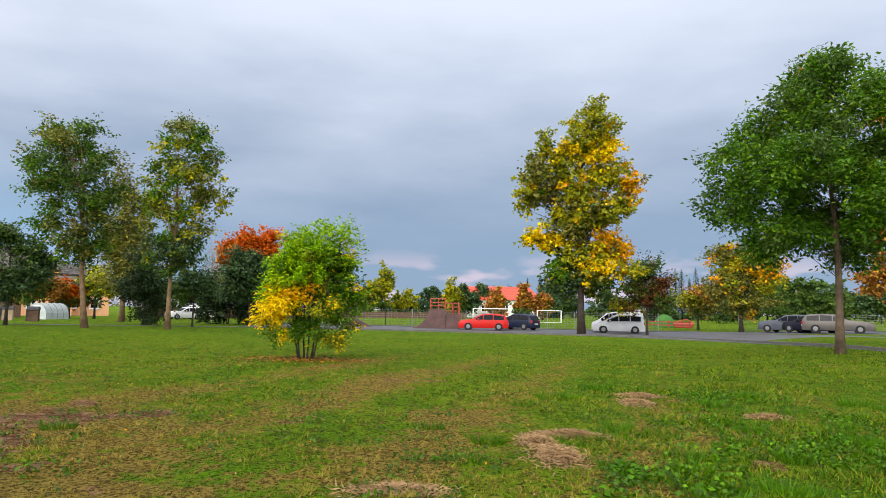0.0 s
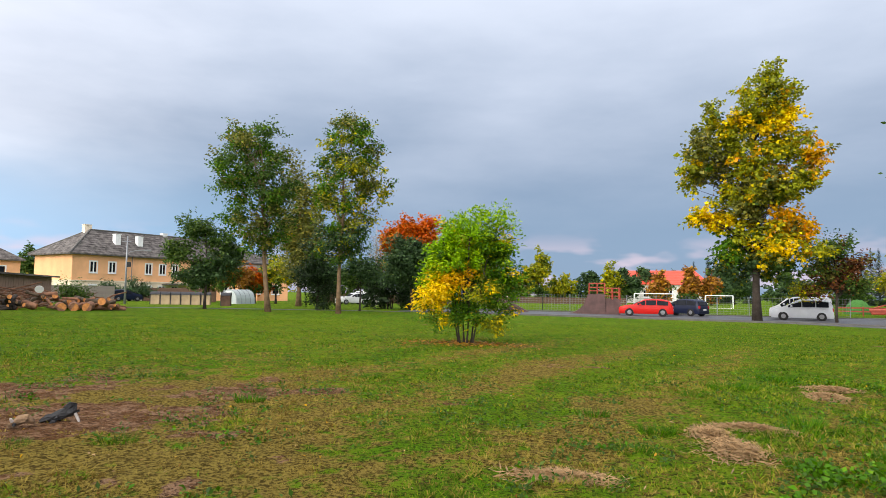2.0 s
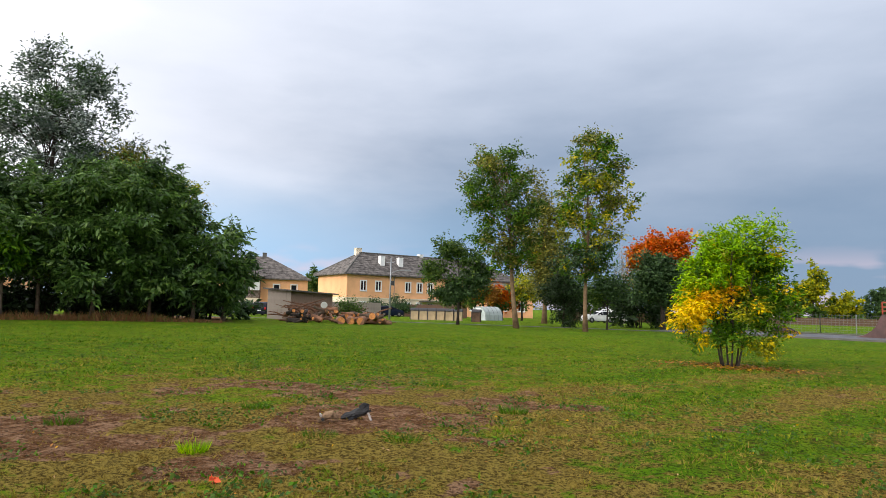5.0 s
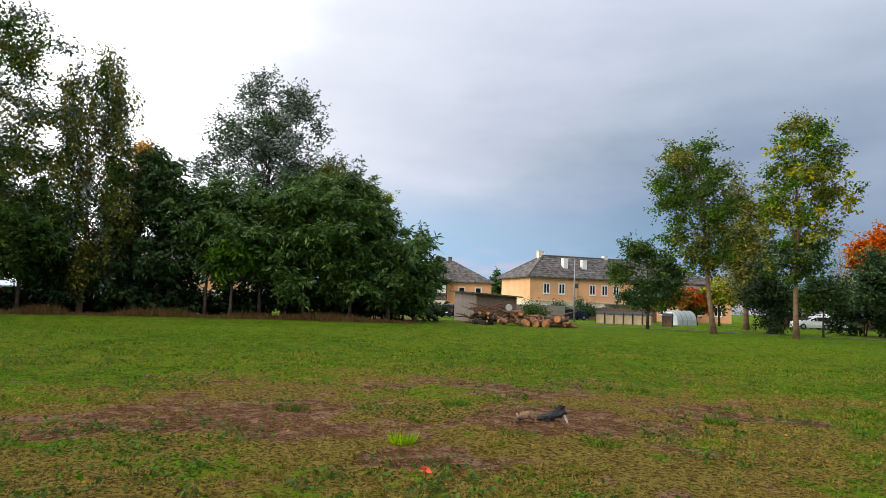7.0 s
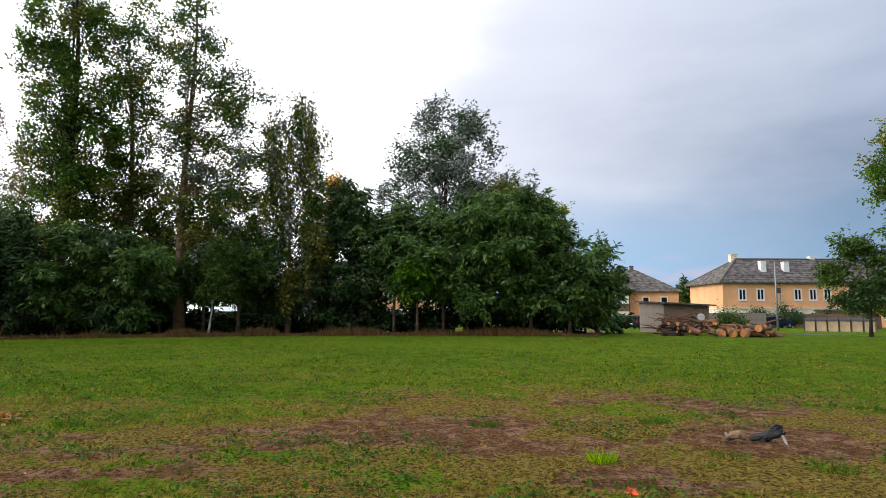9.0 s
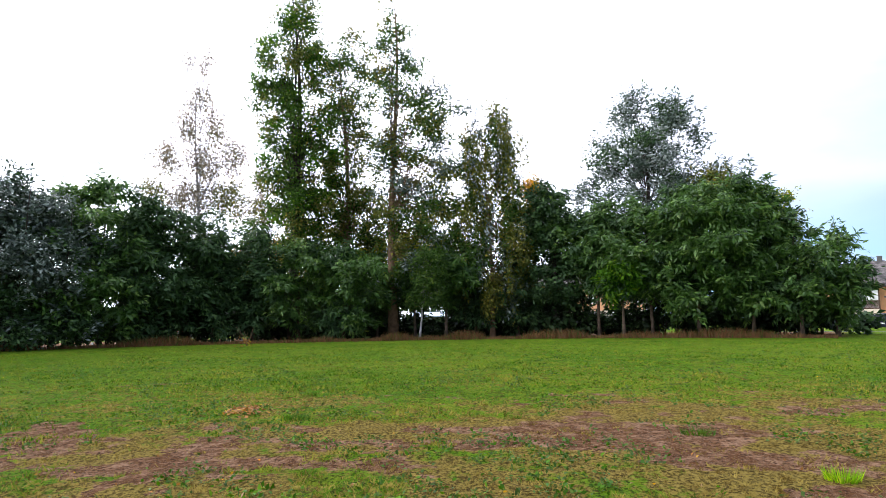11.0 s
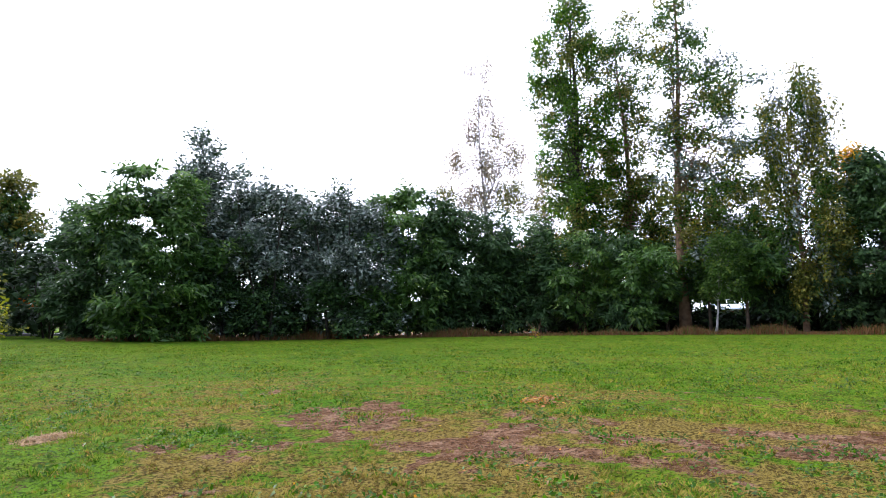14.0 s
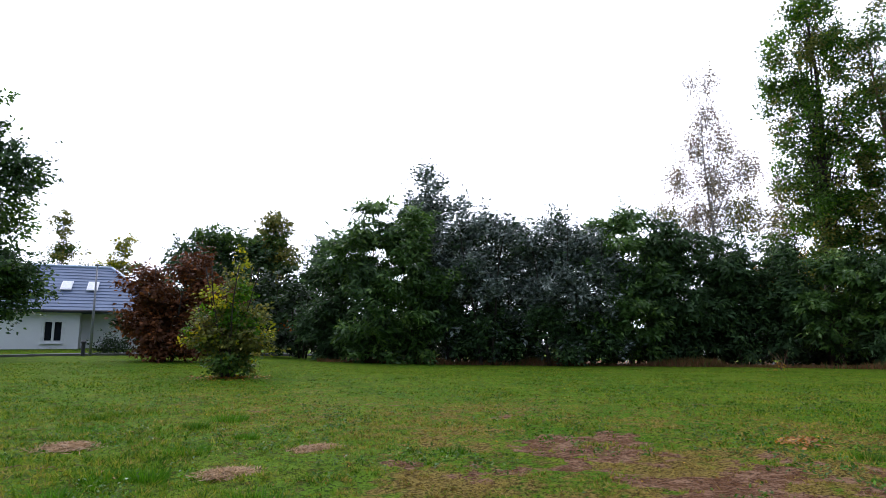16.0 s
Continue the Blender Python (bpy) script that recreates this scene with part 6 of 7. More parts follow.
def wire_fence(pts, hh, label, step=2.6):
    a0 = pts[0]
    e = thing("wire_fence", 0, 0, label, "fence", xy=a0, turn=0)
    z0 = gz(*a0)
    net = Soup()
    for (x0, y0), (x1, y1) in zip(pts, pts[1:]):
        n = max(1, int(math.hypot(x1 - x0, y1 - y0) / step))
        for k in range(n + 1):
            x, y = x0 + (x1 - x0) * k / n - a0[0], y0 + (y1 - y0) * k / n - a0[1]
            z = gz(x + a0[0], y + a0[1]) - z0
            part("post", Soup().add(line_bar((x, y, z - 0.2), (x, y, z + hh), 0.04, 6)).mesh("post", STEEL), None, e)
        za, zb = gz(x0, y0) - z0, gz(x1, y1) - z0
        for h in np.arange(0.1, hh, 0.22):
            net.add(line_bar((x0 - a0[0], y0 - a0[1], za + h), (x1 - a0[0], y1 - a0[1], zb + h), 0.011, 3))
        m = int(math.hypot(x1 - x0, y1 - y0) / 0.3)
        for k in range(m):
            x, y = x0 + (x1 - x0) * k / m - a0[0], y0 + (y1 - y0) * k / m - a0[1]
            z = za + (zb - za) * k / m
            net.add(line_bar((x, y, z + 0.05), (x, y, z + hh), 0.009, 3))
    part("mesh_panel", net.mesh("mesh_panel", STEEL), None, e)


wire_fence([(-18, 68.5), (-6, 68), (8, 67.5), (22, 66.5)], 1.75, "grey wire mesh fence round the sports field")
wire_fence([(30, 66), (38, 60), (46, 52)], 1.5, "grey wire mesh fence beyond the car park")
board_fence(9.5, 128, -2.0, 128, 1.2, WOOD_BROWN, "dark fence at the far end of the sports field")


def playground():
    e = thing("play_mound", -18.8, 86, "bright green dome-shaped play mound", "playground", turn=-18.8, dz=0.35)
    vs, fs = [], []
    n, m = 16, 5
    for j in range(m + 1):
        w = math.pi / 2 * j / m
        for k in range(n):
            a = 2 * math.pi * k / n
            vs.append((1.4 * math.cos(a) * math.cos(w), 1.4 * math.sin(a) * math.cos(w), -0.4 + 1.6 * math.sin(w) + 0.1 * math.sin(3 * a)))
    fs = [(j * n + k, j * n + (k + 1) % n, (j + 1) * n + (k + 1) % n, (j + 1) * n + k) for j in range(m) for k in range(n)]
    part("dome", mesh_of("dome", vs, fs, (surface("green_turf", (0.05, 0.15, 0.03), 0.9),), smooth=True), None, e)
    s = thing("play_slide", -20.3, 84, "red plastic play boat with low frame", "playground", turn=-20.3, dz=0.5)
    bm = boxed(-1.4, 1.4, -0.4, 0.4, -0.5, 0.15, bevel=0.12)
    for v in bm.verts:
        v.co.x *= 0.7 + 0.3 * (v.co.z + 0.5)
    part("hull", bm, RED_PAINT, s)
    t = Soup().add(line_bar((-1.1, 0, 0.1), (0.3, 0, 0.55), 0.07)).add(line_bar((0.3, 0, 0.55), (1.2, 0, 0.1), 0.07))
    part("frame", t.mesh("frame", RED_PAINT), None, s)
    f = thing("low_barrier", -18.9, 76, "low orange-red wooden barrier rails", "barrier", turn=-14, dz=0.2)
    for z in (0.25, 0.6):
        part("rail", boxed(-2.0, 2.6, -0.04, 0.04, z - 0.05, z + 0.08), RED_PAINT, f)
    for x in (-1.9, 0.3, 2.5):
        part("post", boxed(x - 0.06, x + 0.06, 0.04, 0.14, -0.5, 0.75), RED_PAINT, f)


playground()


# ---------------------------------------------------------------- parked vehicles
def paint(name, c, metal=0.3):
    return surface("paint_" + name, c, 0.4, metal, var=0.06, scale=2, bump=0.02, gloss=0.25)


SHAPES = {
    # x from the tail (0) to the nose (1), belt and top heights as parts of the height
    "hatch": ([(0.0, .42, .50), (0.015, .56, .66), (0.06, .60, .88), (0.16, .60, .97), (0.36, .60, 1.0), (0.52, .60, .97), (0.72, .62, .67), (0.85, .59, .62), (0.96, .53, .55), (0.99, .46, .48), (1.0, .38, .42)], (0.08, 0.30, 0.50, 0.66)),
    "estate": ([(0.0, .42, .54), (0.01, .58, .72), (0.05, .61, .92), (0.12, .60, .98), (0.32, .60, 1.0), (0.48, .60, .97), (0.66, .63, .68), (0.82, .62, .65), (0.95, .56, .58), (0.99, .48, .50), (1.0, .38, .42)], (0.06, 0.25, 0.43, 0.60)),
    "mpv": ([(0.0, .40, .50), (0.01, .55, .74), (0.05, .60, .92), (0.14, .61, .99), (0.38, .60, 1.0), (0.58, .60, .95), (0.78, .60, .66), (0.90, .56, .59), (0.97, .50, .52), (1.0, .38, .42)], (0.07, 0.28, 0.50, 0.73)),
    "van": ([(0.0, .45, .80), (0.01, .55, .97), (0.05, .56, 1.0), (0.3, .56, 1.0), (0.55, .56, 1.0), (0.70, .56, .96), (0.85, .56, .62), (0.94, .50, .54), (0.99, .42, .44), (1.0, .34, .38)], (0.52, 0.60, 0.66, 0.82)),
}


def car(name, label, az, d, turn, L, W, H, shape, body, xy=None, flip=False):
    """A parked car: lofted body, window panes, wheels with tyres and rims, lamps, bumpers, mirrors. Its nose points along +x."""
    e = thing(name, az, d, label, "car", "parked cars", turn=turn, dz=0.03, xy=xy)
    st, cuts = SHAPES[shape]
    g = 0.19

    def at(f):
        for (a, b0, t0), (c, b1, t1) in zip(st, st[1:]):
            if f <= c:
                q = (f - a) / (c - a)
                return b0 + (b1 - b0) * q, t0 + (t1 - t0) * q
        return st[-1][1:]

    def section(f):
        belt, top = at(f)
        zb, zt = belt * H, max(top * H, belt * H + 0.01)
        taper = 1 - 0.16 * max(0, (f - 0.86) / 0.14) ** 2 - 0.10 * max(0, (0.06 - f) / 0.06)
        w = W / 2 * taper
        lean = 0.22 * (zt - zb)
        return [(w * 0.93, g), (w, g + 0.12), (w * 1.0, zb * 0.72), (w * 0.97, zb), (max(0.2, w * 0.95 - lean), zt - 0.05 * (zt > zb + 0.1)), (max(0.1, w * 0.95 - lean - 0.14), zt)]
    vs, fs = [], []
    fr = sorted({f for f, _, _ in st} | {0.1, 0.22, 0.44, 0.6, 0.76, 0.9})
    for f in fr:
        sec = section(f)
        x = (f - 0.5) * L
        vs += [(x, y, z) for y, z in sec] + [(x, -y, z) for y, z in reversed(sec)]
    m = 12
    for i in range(len(fr) - 1):
        for k in range(m):
            fs.append((i * m + k, i * m + (k + 1) % m, (i + 1) * m + (k + 1) % m, (i + 1) * m + k))
    fs += [tuple(range(m))[::-1], tuple(range((len(fr) - 1) * m, len(fr) * m))]
    bm = bmesh.new()
    bm.from_mesh(mesh_of("tmp", vs, fs))
    bmesh.ops.recalc_face_normals(bm, faces=bm.faces)
    bd = part("body", bm, body, e)
    for p in bd.data.polygons:
        p.use_smooth = True
    bd.data.set_sharp_from_angle(angle=radians(38))
    # side windows
    for a, b in zip(cuts, cuts[1:]):
        for s in (1, -1):
            q = []
            for f, lo in ((a + 0.008, 1), (b - 0.008, 1), (b - 0.008, 0), (a + 0.008, 0)):
                sec = section(f)
                (y0, z0), (y1, z1) = sec[3], sec[4]
                u = 0.1 if lo else 0.9
                z_ = z0 + (z1 - z0) * u
                q.append(((f - 0.5) * L, s * (y0 + (y1 - y0) * u + 0.03), z_))
            inn = [(x, y - s * 0.04, z) for x, y, z in q]
            part("window", mesh_of("window", q + inn, [(0, 1, 2, 3), (4, 7, 6, 5), (0, 4, 5, 1), (1, 5, 6, 2), (2, 6, 7, 3), (3, 7, 4, 0)], (GLASS,)), None, e)
    # front and rear screens
    for f0, f1, nm in ((cuts[-1] + 0.10, cuts[-1] - 0.08, "windscreen"), (0.012, 0.055, "rear_window")):
        a, b = section(min(0.99, f0)), section(f1)
        o = 0.02 if nm == "windscreen" else -0.02
        lo, hi = a[4] if nm == "windscreen" else a[3], b[4]
        zz = (a[5][1] + 0.02, b[5][1] - 0.03)
        q = [((f0 - 0.5) * L + o, -lo[0] * 0.86, zz[0]), ((f0 - 0.5) * L + o, lo[0] * 0.86, zz[0]), ((f1 - 0.5) * L + o, hi[0] * 0.86, zz[1] + 0.02), ((f1 - 0.5) * L + o, -hi[0] * 0.86, zz[1] + 0.02)]
        inn = [(x - o * 2, y, z - 0.03) for x, y, z in q]
        part(nm, mesh_of(nm, q + inn, [(0, 1, 2, 3), (4, 7, 6, 5), (0, 4, 5, 1), (1, 5, 6, 2), (2, 6, 7, 3), (3, 7, 4, 0)], (GLASS,)), None, e)
    r = 0.315
    for f in (0.19, 0.80):
        for s in (1, -1):
            y = s * (W / 2 - 0.09)
            ty = part("wheel", Soup().add(tube([(0, -0.1, 0), (0, -0.085, 0), (0, 0.085, 0), (0, 0.1, 0)], [r * 0.92, r, r, r * 0.92], 20)).mesh("wheel", TYRE), None, e)
            ty.matrix_local = pose((f - 0.5) * L, y + s * 0.02, r)
            part("rim", Soup().add(tube([(0, s * 0.09, 0), (0, s * 0.112, 0)], [r * 0.6, r * 0.5], 16)).mesh("rim", RIM), None, ty)
            part("wheel_arch", Soup().add(tube([((f - 0.5) * L, y + s * 0.062, r), ((f - 0.5) * L, y + s * 0.085, r)], [r * 1.14, r * 1.14], 20)).mesh("wheel_arch", DARK), None, e)
    w = W / 2
    for s in (1, -1):
        part("headlight", boxed(L * 0.455, L * 0.485, s * w * 0.66 - 0.16, s * w * 0.66 + 0.16, H * 0.40, H * 0.49, bevel=0.02), LAMP_CLEAR, e)
        part("tail_light", boxed(-L * 0.5 - 0.015, -L * 0.478, s * w * 0.80 - 0.1, s * w * 0.80 + 0.1, H * 0.44, H * 0.60, bevel=0.02), LAMP_RED, e)
        xm = (cuts[-1] - 0.06 - 0.5) * L
        part("mirror", boxed(xm - 0.08, xm + 0.06, s * (w + 0.08) - 0.08, s * (w + 0.08) + 0.08, H * 0.63, H * 0.71, bevel=0.03), body, e)
    part("bumper", boxed(-L * 0.5 - 0.03, -L * 0.46, -w * 0.86, w * 0.86, 0.26, 0.46, bevel=0.03), body, e)
    part("number_plate", boxed(-L * 0.5 - 0.05, -L * 0.5 - 0.03, -0.26, 0.26, 0.5, 0.61), PLATE, e)
    part("grille", boxed(L * 0.487, L * 0.497, -w * 0.4, w * 0.4, 0.3, 0.42, bevel=0.01), DARK, e)
    return e


P_RED, P_BLUE, P_SILVER, P_WHITE = paint("red", (0.50, 0.012, 0.008), 0), paint("blue", (0.007, 0.012, 0.035), 0), paint("silver", (0.55, 0.57, 0.60), 0.1), paint("white", (0.6, 0.6, 0.6), 0)
P_GREY, P_NIGHT = paint("grey", (0.09, 0.10, 0.12), 0.2), paint("night_blue", (0.006, 0.008, 0.018), 0)
P_BEIGE = paint("beige_silver", (0.11, 0.10, 0.093), 0.2)
car("car", "bright red hatchback parked on the asphalt", -3.55, 56.5, -3.5 + 180, 4.25, 1.72, 1.42, "hatch", P_RED)
car("car", "dark blue hatchback parked beside the red car", -6.5, 60.5, -6.5 + 148, 4.0, 1.7, 1.46, "hatch", P_BLUE)
car("car", "silver people carrier parked by the roadside", -15.1, 57.5, -15.1 + 182, 4.2, 1.75, 1.6, "mpv", P_SILVER)
car("van", "white van parked behind the silver car", -15.0, 61.2, -15.0 + 180, 4.5, 1.75, 1.8, "van", P_WHITE)
car("car", "grey-blue estate car parked at the kerb", -27.9, 62.5, -27.9 + 158, 4.4, 1.75, 1.5, "estate", P_GREY)
car("car", "dark blue car parked between the estates", -29.4, 60.5, -29.4 + 140, 4.1, 1.72, 1.42, "hatch", P_NIGHT)
car("car", "beige silver estate car parked on the road", -31.2, 59, -31.2 + 2, 4.8, 1.8, 1.46, "estate", P_BEIGE)
car("car", "white off-road car parked on the grass", 21.7, 85, 21.7 + 205, 4.1, 1.75, 1.5, "estate", P_WHITE)
car("van", "white camper van parked behind the white car", 20.7, 91, 20.7 + 150, 4.3, 1.8, 1.8, "van", P_WHITE)
car("car", "dark blue car parked before the yellow house", 39.9, 92, 39.9 + 32, 4.2, 1.75, 1.48, "hatch", P_BLUE)
car("car", "silver car parked beside the tree row", 52.2, 84, 52.2 + 215, 4.2, 1.75, 1.45, "hatch", P_SILVER)
car("car", "silver estate car parked behind the shed", 51.4, 90, 51.4 + 200, 4.4, 1.75, 1.45, "estate", P_SILVER)
car("car", "dark car with red tail lamps beside the shed", 50.4, 76, 50.4 + 70, 4.3, 1.75, 1.5, "estate", P_NIGHT)
car("van", "white van glimpsed behind the trees", 102.2, 74, 102.2 + 10, 4.8, 1.9, 2.0, "van", P_WHITE)
car("car", "silver car glimpsed behind the trees", 105.0, 72, 105 + 20, 4.3, 1.75, 1.45, "hatch", P_SILVER)
car("car", "white car glimpsed behind the bushes", 96.4, 72, 96.4 + 160, 4.3, 1.75, 1.45, "estate", P_WHITE)

# ---------------------------------------------------------------- small things on the meadow
CHAR = surface("charred_wood", (0.012, 0.012, 0.013), 0.7, var=0.5, scale=9, bump=0.9, fine=40)
ASH = surface("ashen_wood", (0.34, 0.30, 0.27), 0.9, var=0.4, scale=9, bump=0.6, fine=40)


def ragged(vf, amount, seed):
    rng = random.Random(seed)
    return [Vector(v) + Vector((rng.uniform(-1, 1), rng.uniform(-1, 1), rng.uniform(-1, 1))) * amount for v in vf[0]], vf[1]


def burnt_log():
    e = thing("burnt_log", 44.1, 8.65, "charred black branch stump with an ashen broken end", "log", turn=44)
    e.scale = (0.72, 0.72, 0.72)
    body = tube([(-0.20, 0, 0.03), (-0.12, 0.01, 0.06), (-0.02, 0.01, 0.09), (0.06, 0, 0.10), (0.14, 0, 0.13), (0.20, 0, 0.16), (0.27, 0.0, 0.19), (0.31, 0, 0.15)], [0.03, 0.055, 0.07, 0.085, 0.08, 0.10, 0.085, 0.03], 10)
    part("stump", Soup().add(ragged(body, 0.018, 3)).mesh("stump", CHAR), None, e)
    part("knot", Soup().add(ragged(tube([(0.14, -0.03, 0.20), (0.20, -0.02, 0.26), (0.28, -0.01, 0.27)], [0.05, 0.06, 0.02], 8), 0.012, 4)).mesh("knot", CHAR), None, e)
    part("branch", Soup().add(tube([(0.27, -0.06, 0.13), (0.30, -0.09, 0.07), (0.33, -0.12, 0.0)], [0.022, 0.024, 0.018], 6)).mesh("branch", ASH), None, e, "pale broken branch end")
    part("foot", Soup().add(ragged(tube([(0.02, -0.05, 0.07), (-0.02, -0.10, 0.03), (-0.08, -0.13, 0.0)], [0.04, 0.03, 0.015], 6), 0.008, 6)).mesh("foot", CHAR), None, e)
    f = thing("root_chunk", 46.3, 8.5, "pale brown broken root chunk on bare soil", "wood", turn=46)
    f.scale = (0.7, 0.7, 0.7)
    chunk = tube([(-0.16, 0, 0.02), (-0.08, 0.02, 0.07), (0.0, 0.01, 0.12), (0.09, 0.0, 0.13), (0.16, 0, 0.08), (0.2, 0, 0.03)], [0.03, 0.06, 0.075, 0.07, 0.05, 0.02], 9)
    part("chunk", Soup().add(ragged(chunk, 0.018, 5)).mesh("chunk", surface("root_wood", (0.22, 0.14, 0.08), 0.9, var=0.5, scale=12, bump=0.9)), None, f)
    part("hollow", Soup().add(tube([(-0.07, -0.065, 0.06), (-0.08, -0.09, 0.055)], [0.03, 0.025], 8)).mesh("hollow", CHAR), None, f)
    part("stub", Soup().add(ragged(tube([(-0.1, -0.03, 0.1), (-0.12, -0.04, 0.15)], [0.03, 0.02], 6), 0.006, 8)).mesh("stub", ASH), None, f)


burnt_log()
STRAW = leaf_material("straw", (0.34, 0.225, 0.12), (0.22, 0.14, 0.07), 0.5, 0.2, 0.7)


def heap(name, label, x, y, rx, ry, h, n, mat, seed, length=0.14, width=0.006, flat=1.0, category="hay"):
    """A low heap of loose strips or leaves lying on each other."""
    rng = np.random.default_rng(seed)
    q = rng.normal(0, 0.45, (n, 2))
    px, py = q[:, 0] * rx, q[:, 1] * ry
    z = h * np.exp(-(q ** 2).sum(1) * 1.6) * rng.random(n) ** 0.6
    a = rng.uniform(0, 2 * np.pi, n)
    ax = np.stack([np.cos(a), np.sin(a), rng.normal(0, 0.25, n)], 1) * length * rng.uniform(0.5, 1.3, (n, 1))
    sd = np.stack([-np.sin(a), np.cos(a), rng.normal(0, 0.4, n)], 1) * width * rng.uniform(0.7, 1.4, (n, 1))
    p = np.stack([px, py, z + ground_z(x + px, y + py) - gz(x, y) + 0.01], 1)
    V = np.stack([p - ax / 2, p + sd, p + ax / 2, p - sd], 1).reshape(-1, 3)
    ob = new(name, quads_mesh(name, V, 4, (mat,)))
    ob.location = (x, y, gz(x, y))
    return tagged(ob, label, category, kind="stuff")


HAY = "flattened heap of pale cut hay on the grass"
for k, (x, y, rx, ry, h) in enumerate([(1.3, 7.5, 0.36, 0.7, 0.12), (1.7, 8.75, 0.55, 0.28, 0.12), (1.2, 8.3, 0.25, 0.4, 0.10), (-0.4, 5.9, 0.5, 0.25, 0.06), (4.0, 13.3, 0.5, 0.4, 0.08), (3.6, 12.2, 0.3, 0.5, 0.10), (5.4, 10.9, 0.35, 0.3, 0.08),
                                      (-4.6, -10.6, 0.45, 0.5, 0.07), (-4.9, -7.1, 0.35, 0.3, 0.05), (-6.6, -7.6, 0.4, 0.25, 0.05)]):
    heap("hay_heap", HAY, x, y, rx * 0.95, ry * 0.95, h * 0.7, 1500, STRAW, 200 + k)
heap("leaf_heap", "scatter of fallen orange brown leaves on the meadow", -11.2, -2.35, 0.5, 0.35, 0.03, 150, LEAF["rust"], 230, 0.08, 0.03, category="leaves")
heap("leaf_litter", "fallen yellow leaves round the foot of the ash bush", -4.17, 19.9, 2.2, 1.3, 0.03, 900, LEAF["rust"], 231, 0.10, 0.03, category="leaves")
heap("leaf_litter", "fallen brown leaves below the green shrub", -14.4, -21.4, 1.6, 1.2, 0.03, 500, LEAF["rust"], 232, 0.10, 0.03, category="leaves")


def upright_tuft(name, label, x, y, n, h, r, mat, seed, width=0.008, category="grass"):
    rng = np.random.default_rng(seed)
    a, b = rng.uniform(0, 2 * np.pi, n), rng.uniform(0, 2 * np.pi, n)
    d = rng.random(n) ** 0.5 * r
    base = np.stack([np.cos(a) * d, np.sin(a) * d, np.full(n, -0.02)], 1)
    hh = h * rng.uniform(0.5, 1.2, n)
    tip = base + np.stack([np.cos(a) * hh * 0.5 + rng.normal(0, 0.15, n) * hh, np.sin(a) * hh * 0.5 + rng.normal(0, 0.15, n) * hh, hh], 1)
    sd = np.stack([np.cos(b), np.sin(b), np.zeros(n)], 1) * width
    V = np.stack([base - sd, base + sd, tip], 1).reshape(-1, 3)
    ob = new(name, quads_mesh(name, V, 3, (mat,)))
    ob.location = (x, y, gz(x, y))
    return tagged(ob, label, category, kind="stuff")


upright_tuft("grass_tuft", "fresh bright green grass tuft on bare soil", -5.94, 3.83, 150, 0.13, 0.13, LEAF["bright"], 240)
for k, (a, d, h) in enumerate([(-2, 7.0, .2), (-4, 8.2, .18), (1, 9.0, .16), (-24, 9.4, .2), (-20, 8.0, .2), (-28, 8.6, .22), (-15, 7.2, .2), (-31, 11, .22), (-23, 13, .2), (47, 7.6, .12), (52, 9.6, .13), (40, 7.4, .12), (30, 9.6, .14),
                              (20, 12, .15), (66, 9.0, .12), (98, 10.4, .12), (128, 9.6, .14), (-7, 11.5, .15), (36, 12.3, .14), (148, 13, .2), (155, 15, .2)]):
    x, y = polar(a, d)
    upright_tuft("grass_tuft", "taller dark green grass tuft in the meadow", x, y, 200, h * 0.75, 0.2, LEAF["weed"], 250 + k, 0.006)
rt = random.Random(77)
for k in range(34):
    x, y = polar(rt.uniform(-35, -9) if k < 26 else rt.uniform(140, 162), rt.uniform(6.2, 15))
    upright_tuft("grass_tuft", "lush green grass tuft in the rank part of the meadow", x, y, 230, rt.uniform(0.10, 0.19), rt.uniform(0.18, 0.34), LEAF["tuft"], 330 + k, 0.006)
fl = thing("poppy", 56.0, 5.55, "small orange-red flower in the short grass", "flower", turn=0)
part("stem", Soup().add(tube([(0, 0, 0), (0.01, 0, 0.06), (0.0, 0, 0.11)], [0.003] * 3, 5)).mesh("stem", LEAF["green"]), None, fl)
V, _ = leaves(np.random.default_rng(5), np.array([[0, 0, 0.11]]), np.array([[0, 0, 0.2]]), 0.004, 1.0, 9, (0.05, 0.05), 0.0, np.array([0]))
part("petals", quads_mesh("petals", V, 4, (surface("petal_orange", (0.75, 0.10, 0.02), 0.6),)), None, fl, "orange-red petals")
sp = thing("dead_sprig", 101.5, 37.2, "dry brown weed stalk with a few red-brown leaves", "weed", turn=101.5)
s = Soup()
rg = random.Random(3)
for k in range(9):
    a, l = rg.uniform(0, 6.28), rg.uniform(0.5, 1.2)
    s.add(tube([(0, 0, 0), (math.cos(a) * 0.2 * l, math.sin(a) * 0.2 * l, 0.5 * l), (math.cos(a) * 0.5 * l - 0.2, math.sin(a) * 0.4 * l, 0.95 * l)], [0.018, 0.012, 0.006], 4))
part("stalks", s.mesh("stalks", BARK_WARM), None, sp)
V, _ = leaves(np.random.default_rng(6), np.random.default_rng(7).normal(0, 1, (8, 3)) * [0.3, 0.3, 0.2] + [0, 0, 0.3], np.zeros((8, 3)), 0.1, 1, 8, (0.10, 0.06), 0.2, np.zeros(8, int))
part("foliage", quads_mesh("foliage", V, 4, (LEAF["rust"],)), None, sp)


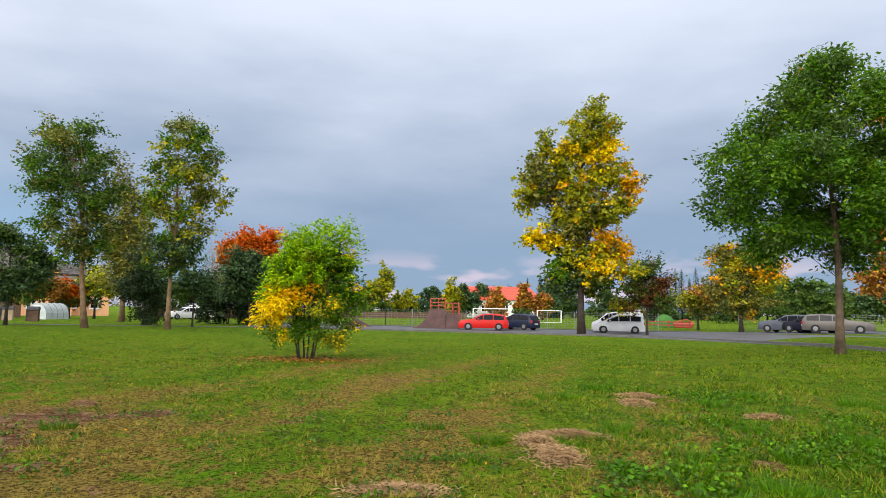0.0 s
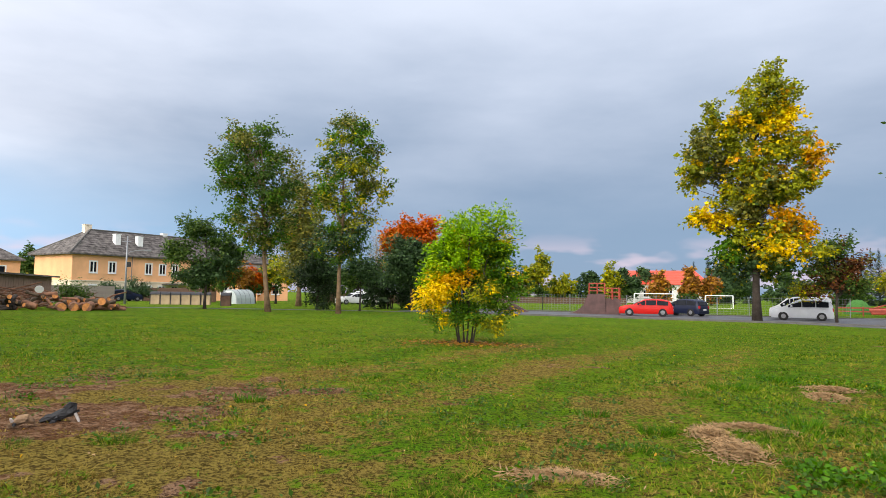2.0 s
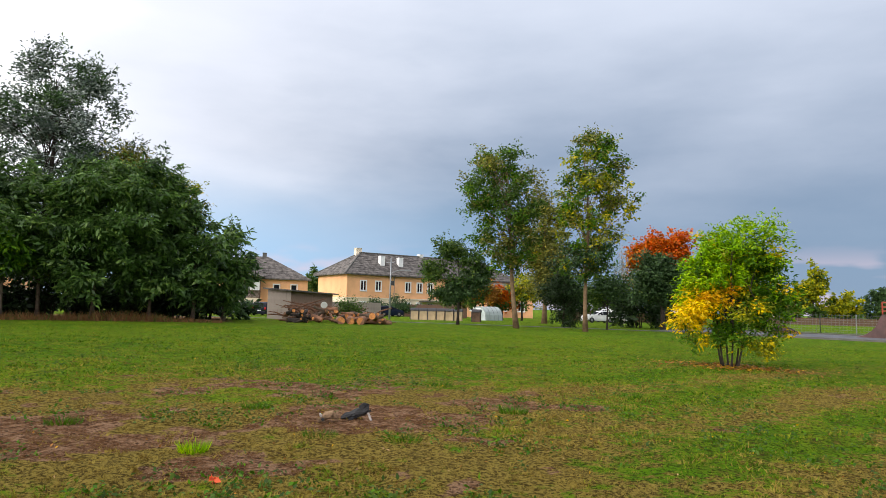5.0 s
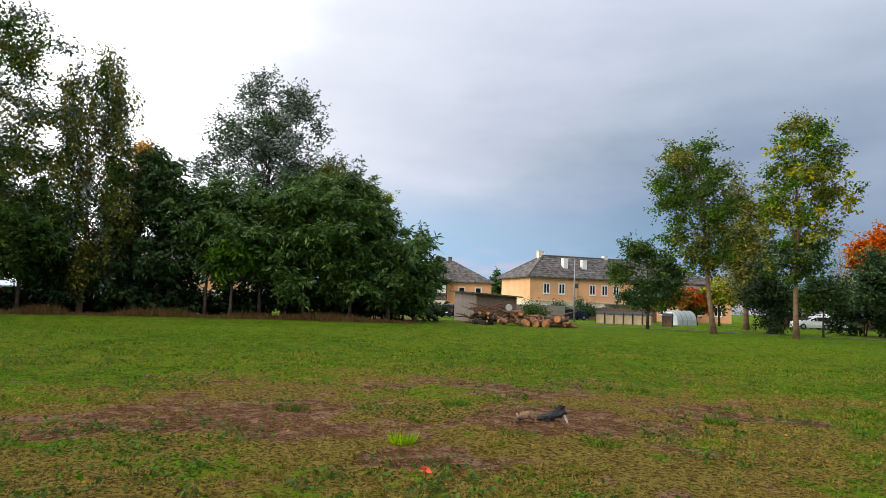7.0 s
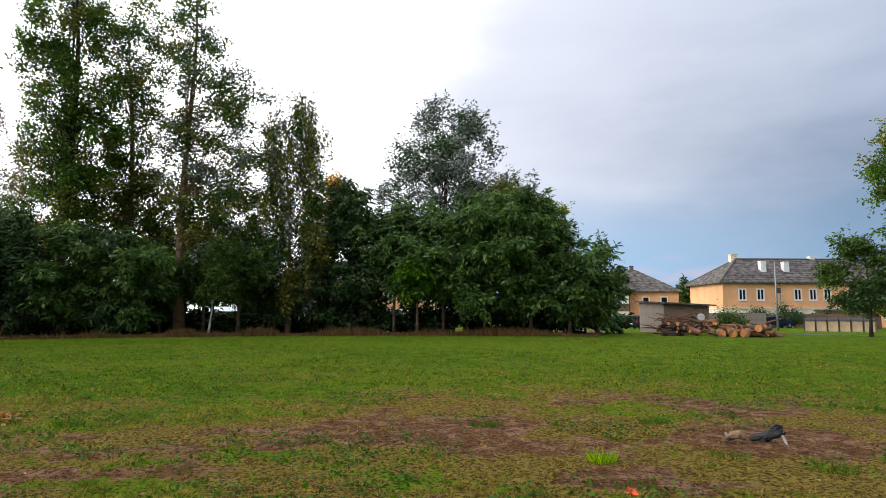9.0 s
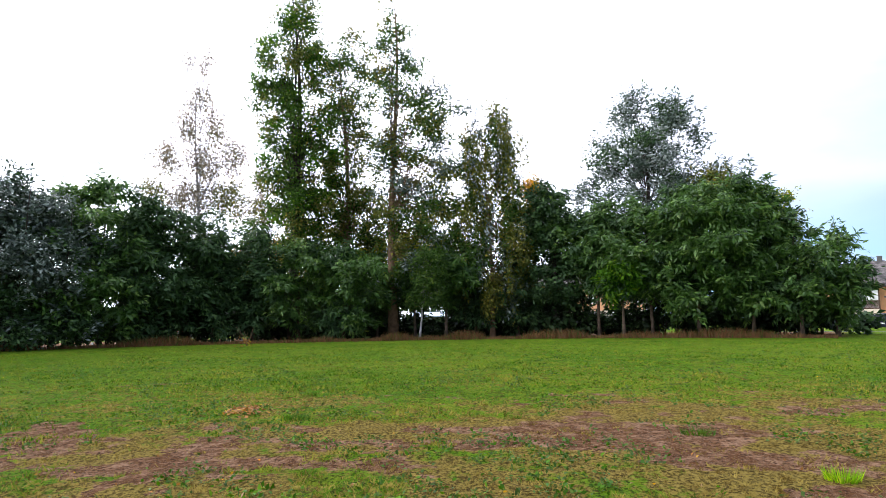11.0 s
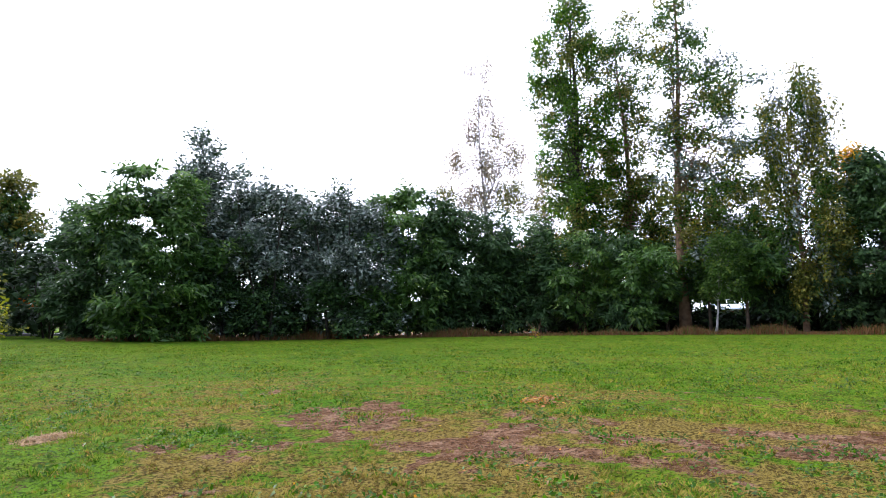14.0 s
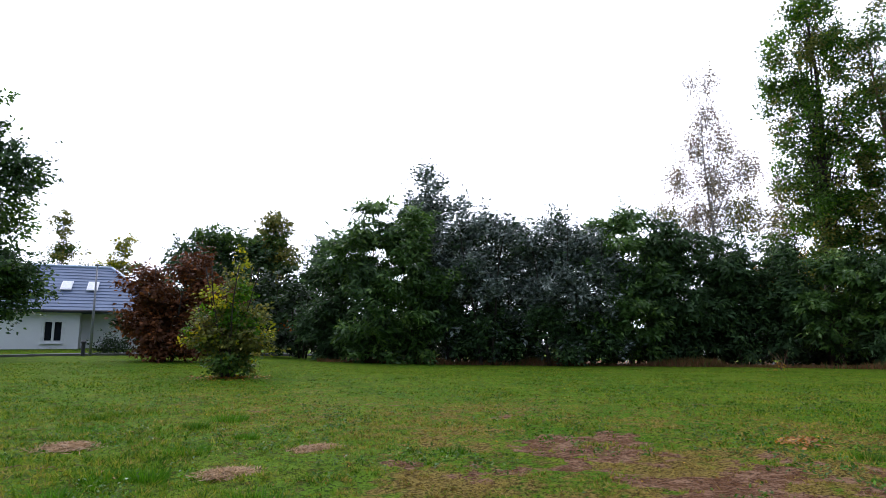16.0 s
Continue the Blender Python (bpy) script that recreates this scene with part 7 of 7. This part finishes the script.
def dry_verge():
    """Tall withered grass along the foot of the tree row."""
    rng = np.random.default_rng(21)
    n = 26000
    az = rng.uniform(54, 139, n)
    d = 42.6 + rng.normal(0, 0.5, n) - 1.2 * ramp(108, 122, az) - 0.8 * (1 - ramp(54, 60, az)) * 0
    x, y = polar_many(az, d)
    patch = value_noise(x, y, 2.2, 31, 3)
    h = (0.2 + 0.4 * ramp(0.35, 0.75, patch)) * rng.uniform(0.5, 1.2, n)
    a = rng.uniform(0, 2 * np.pi, n)
    base = np.stack([x, y, ground_z(x, y) - 0.03], 1)
    sd = np.stack([np.cos(a), np.sin(a), np.zeros(n)], 1) * 0.02
    tip = base + np.stack([rng.normal(0, 0.35, n) * h, rng.normal(0, 0.35, n) * h, h], 1)
    V = np.stack([base - sd, base + sd, tip], 1).reshape(-1, 3)
    idx = (rng.random(n) < 0.15).astype(int)
    tagged(new("dry_verge", quads_mesh("dry_verge", V, 3, (LEAF["drygrass"], LEAF["mid"]), idx)), "withered reddish brown tall grass along the tree row", "grass", kind="stuff")


def polar_many(az, d):
    return -np.sin(np.radians(az)) * d, np.cos(np.radians(az)) * d


dry_verge()


def weeds():
    """Broad weed leaves, clover and fallen leaves flat in the grass."""
    rng = np.random.default_rng(31)
    n = 15000
    r = 4 + 22 * rng.random(n) ** 1.3
    az = rng.uniform(-37, 165, n)
    x, y = polar_many(az, r)
    m = value_noise(x, y, 1.1, 41, 3)
    rank = ramp(-8, -18, az) * (r < 14)
    ok = (m > 0.53 - 0.13 * rank) & (value_noise(x, y, 0.32, 43, 2) > 0.42 - 0.1 * rank)
    c = np.stack([x, y, ground_z(x, y) + mounds(x, y) + 0.012], 1)[ok]
    V, I = leaves(rng, c, np.zeros_like(c), 0.07, 0.22, 11, (0.05, 0.028), -0.1, np.zeros(len(c), int))
    I = np.repeat((rng.random(len(c)) < 0.5).astype(int), 11)
    tagged(new("weeds", quads_mesh("weeds", V, 4, (LEAF["weed"], LEAF["mid"]), I)), "dark green clover and dandelion leaves in the meadow", "weeds", kind="stuff")
    # rank broad-leaved weeds on the unmown side
    n = 4200
    r, az = rng.uniform(5.5, 15, n), rng.uniform(-37, -5, n)
    x, y = polar_many(az, r)
    ok = (value_noise(x, y, 1.3, 47, 3) > 0.56) & (value_noise(x, y, 0.35, 48, 2) > 0.46) & (rng.random(n) < ramp(-6, -18, az))
    c = np.stack([x, y, ground_z(x, y) + mounds(x, y) + 0.03], 1)[ok]
    V, _ = leaves(rng, c, np.zeros_like(c), 0.08, 0.4, 9, (0.06, 0.038), -0.1, np.zeros(len(c), int))
    I = np.repeat((rng.random(len(c)) < 0.45).astype(int), 9)
    tagged(new("weeds", quads_mesh("weeds", V, 4, (LEAF["weed"], LEAF["tuft"]), I)), "rank broad-leaved green weeds in the unmown grass", "weeds", kind="stuff")
    n = 1500
    r = 4 + 24 * rng.random(n) ** 1.4
    az = rng.uniform(-37, 165, n)
    x, y = polar_many(az, r)
    c = np.stack([x, y, ground_z(x, y) + mounds(x, y) + 0.02], 1)
    V, _ = leaves(rng, c, np.zeros_like(c), 0.03, 0.1, 1, (0.038, 0.022), 0.0, np.zeros(n, int))
    I = rng.choice(3, n, p=(0.45, 0.1, 0.45))
    tagged(new("fallen_leaves", quads_mesh("fallen_leaves", V, 4, (LEAF["rust"], LEAF["gold"], STRAW), I)), "single fallen yellow and brown leaves in the grass", "leaves", kind="stuff")


weeds()
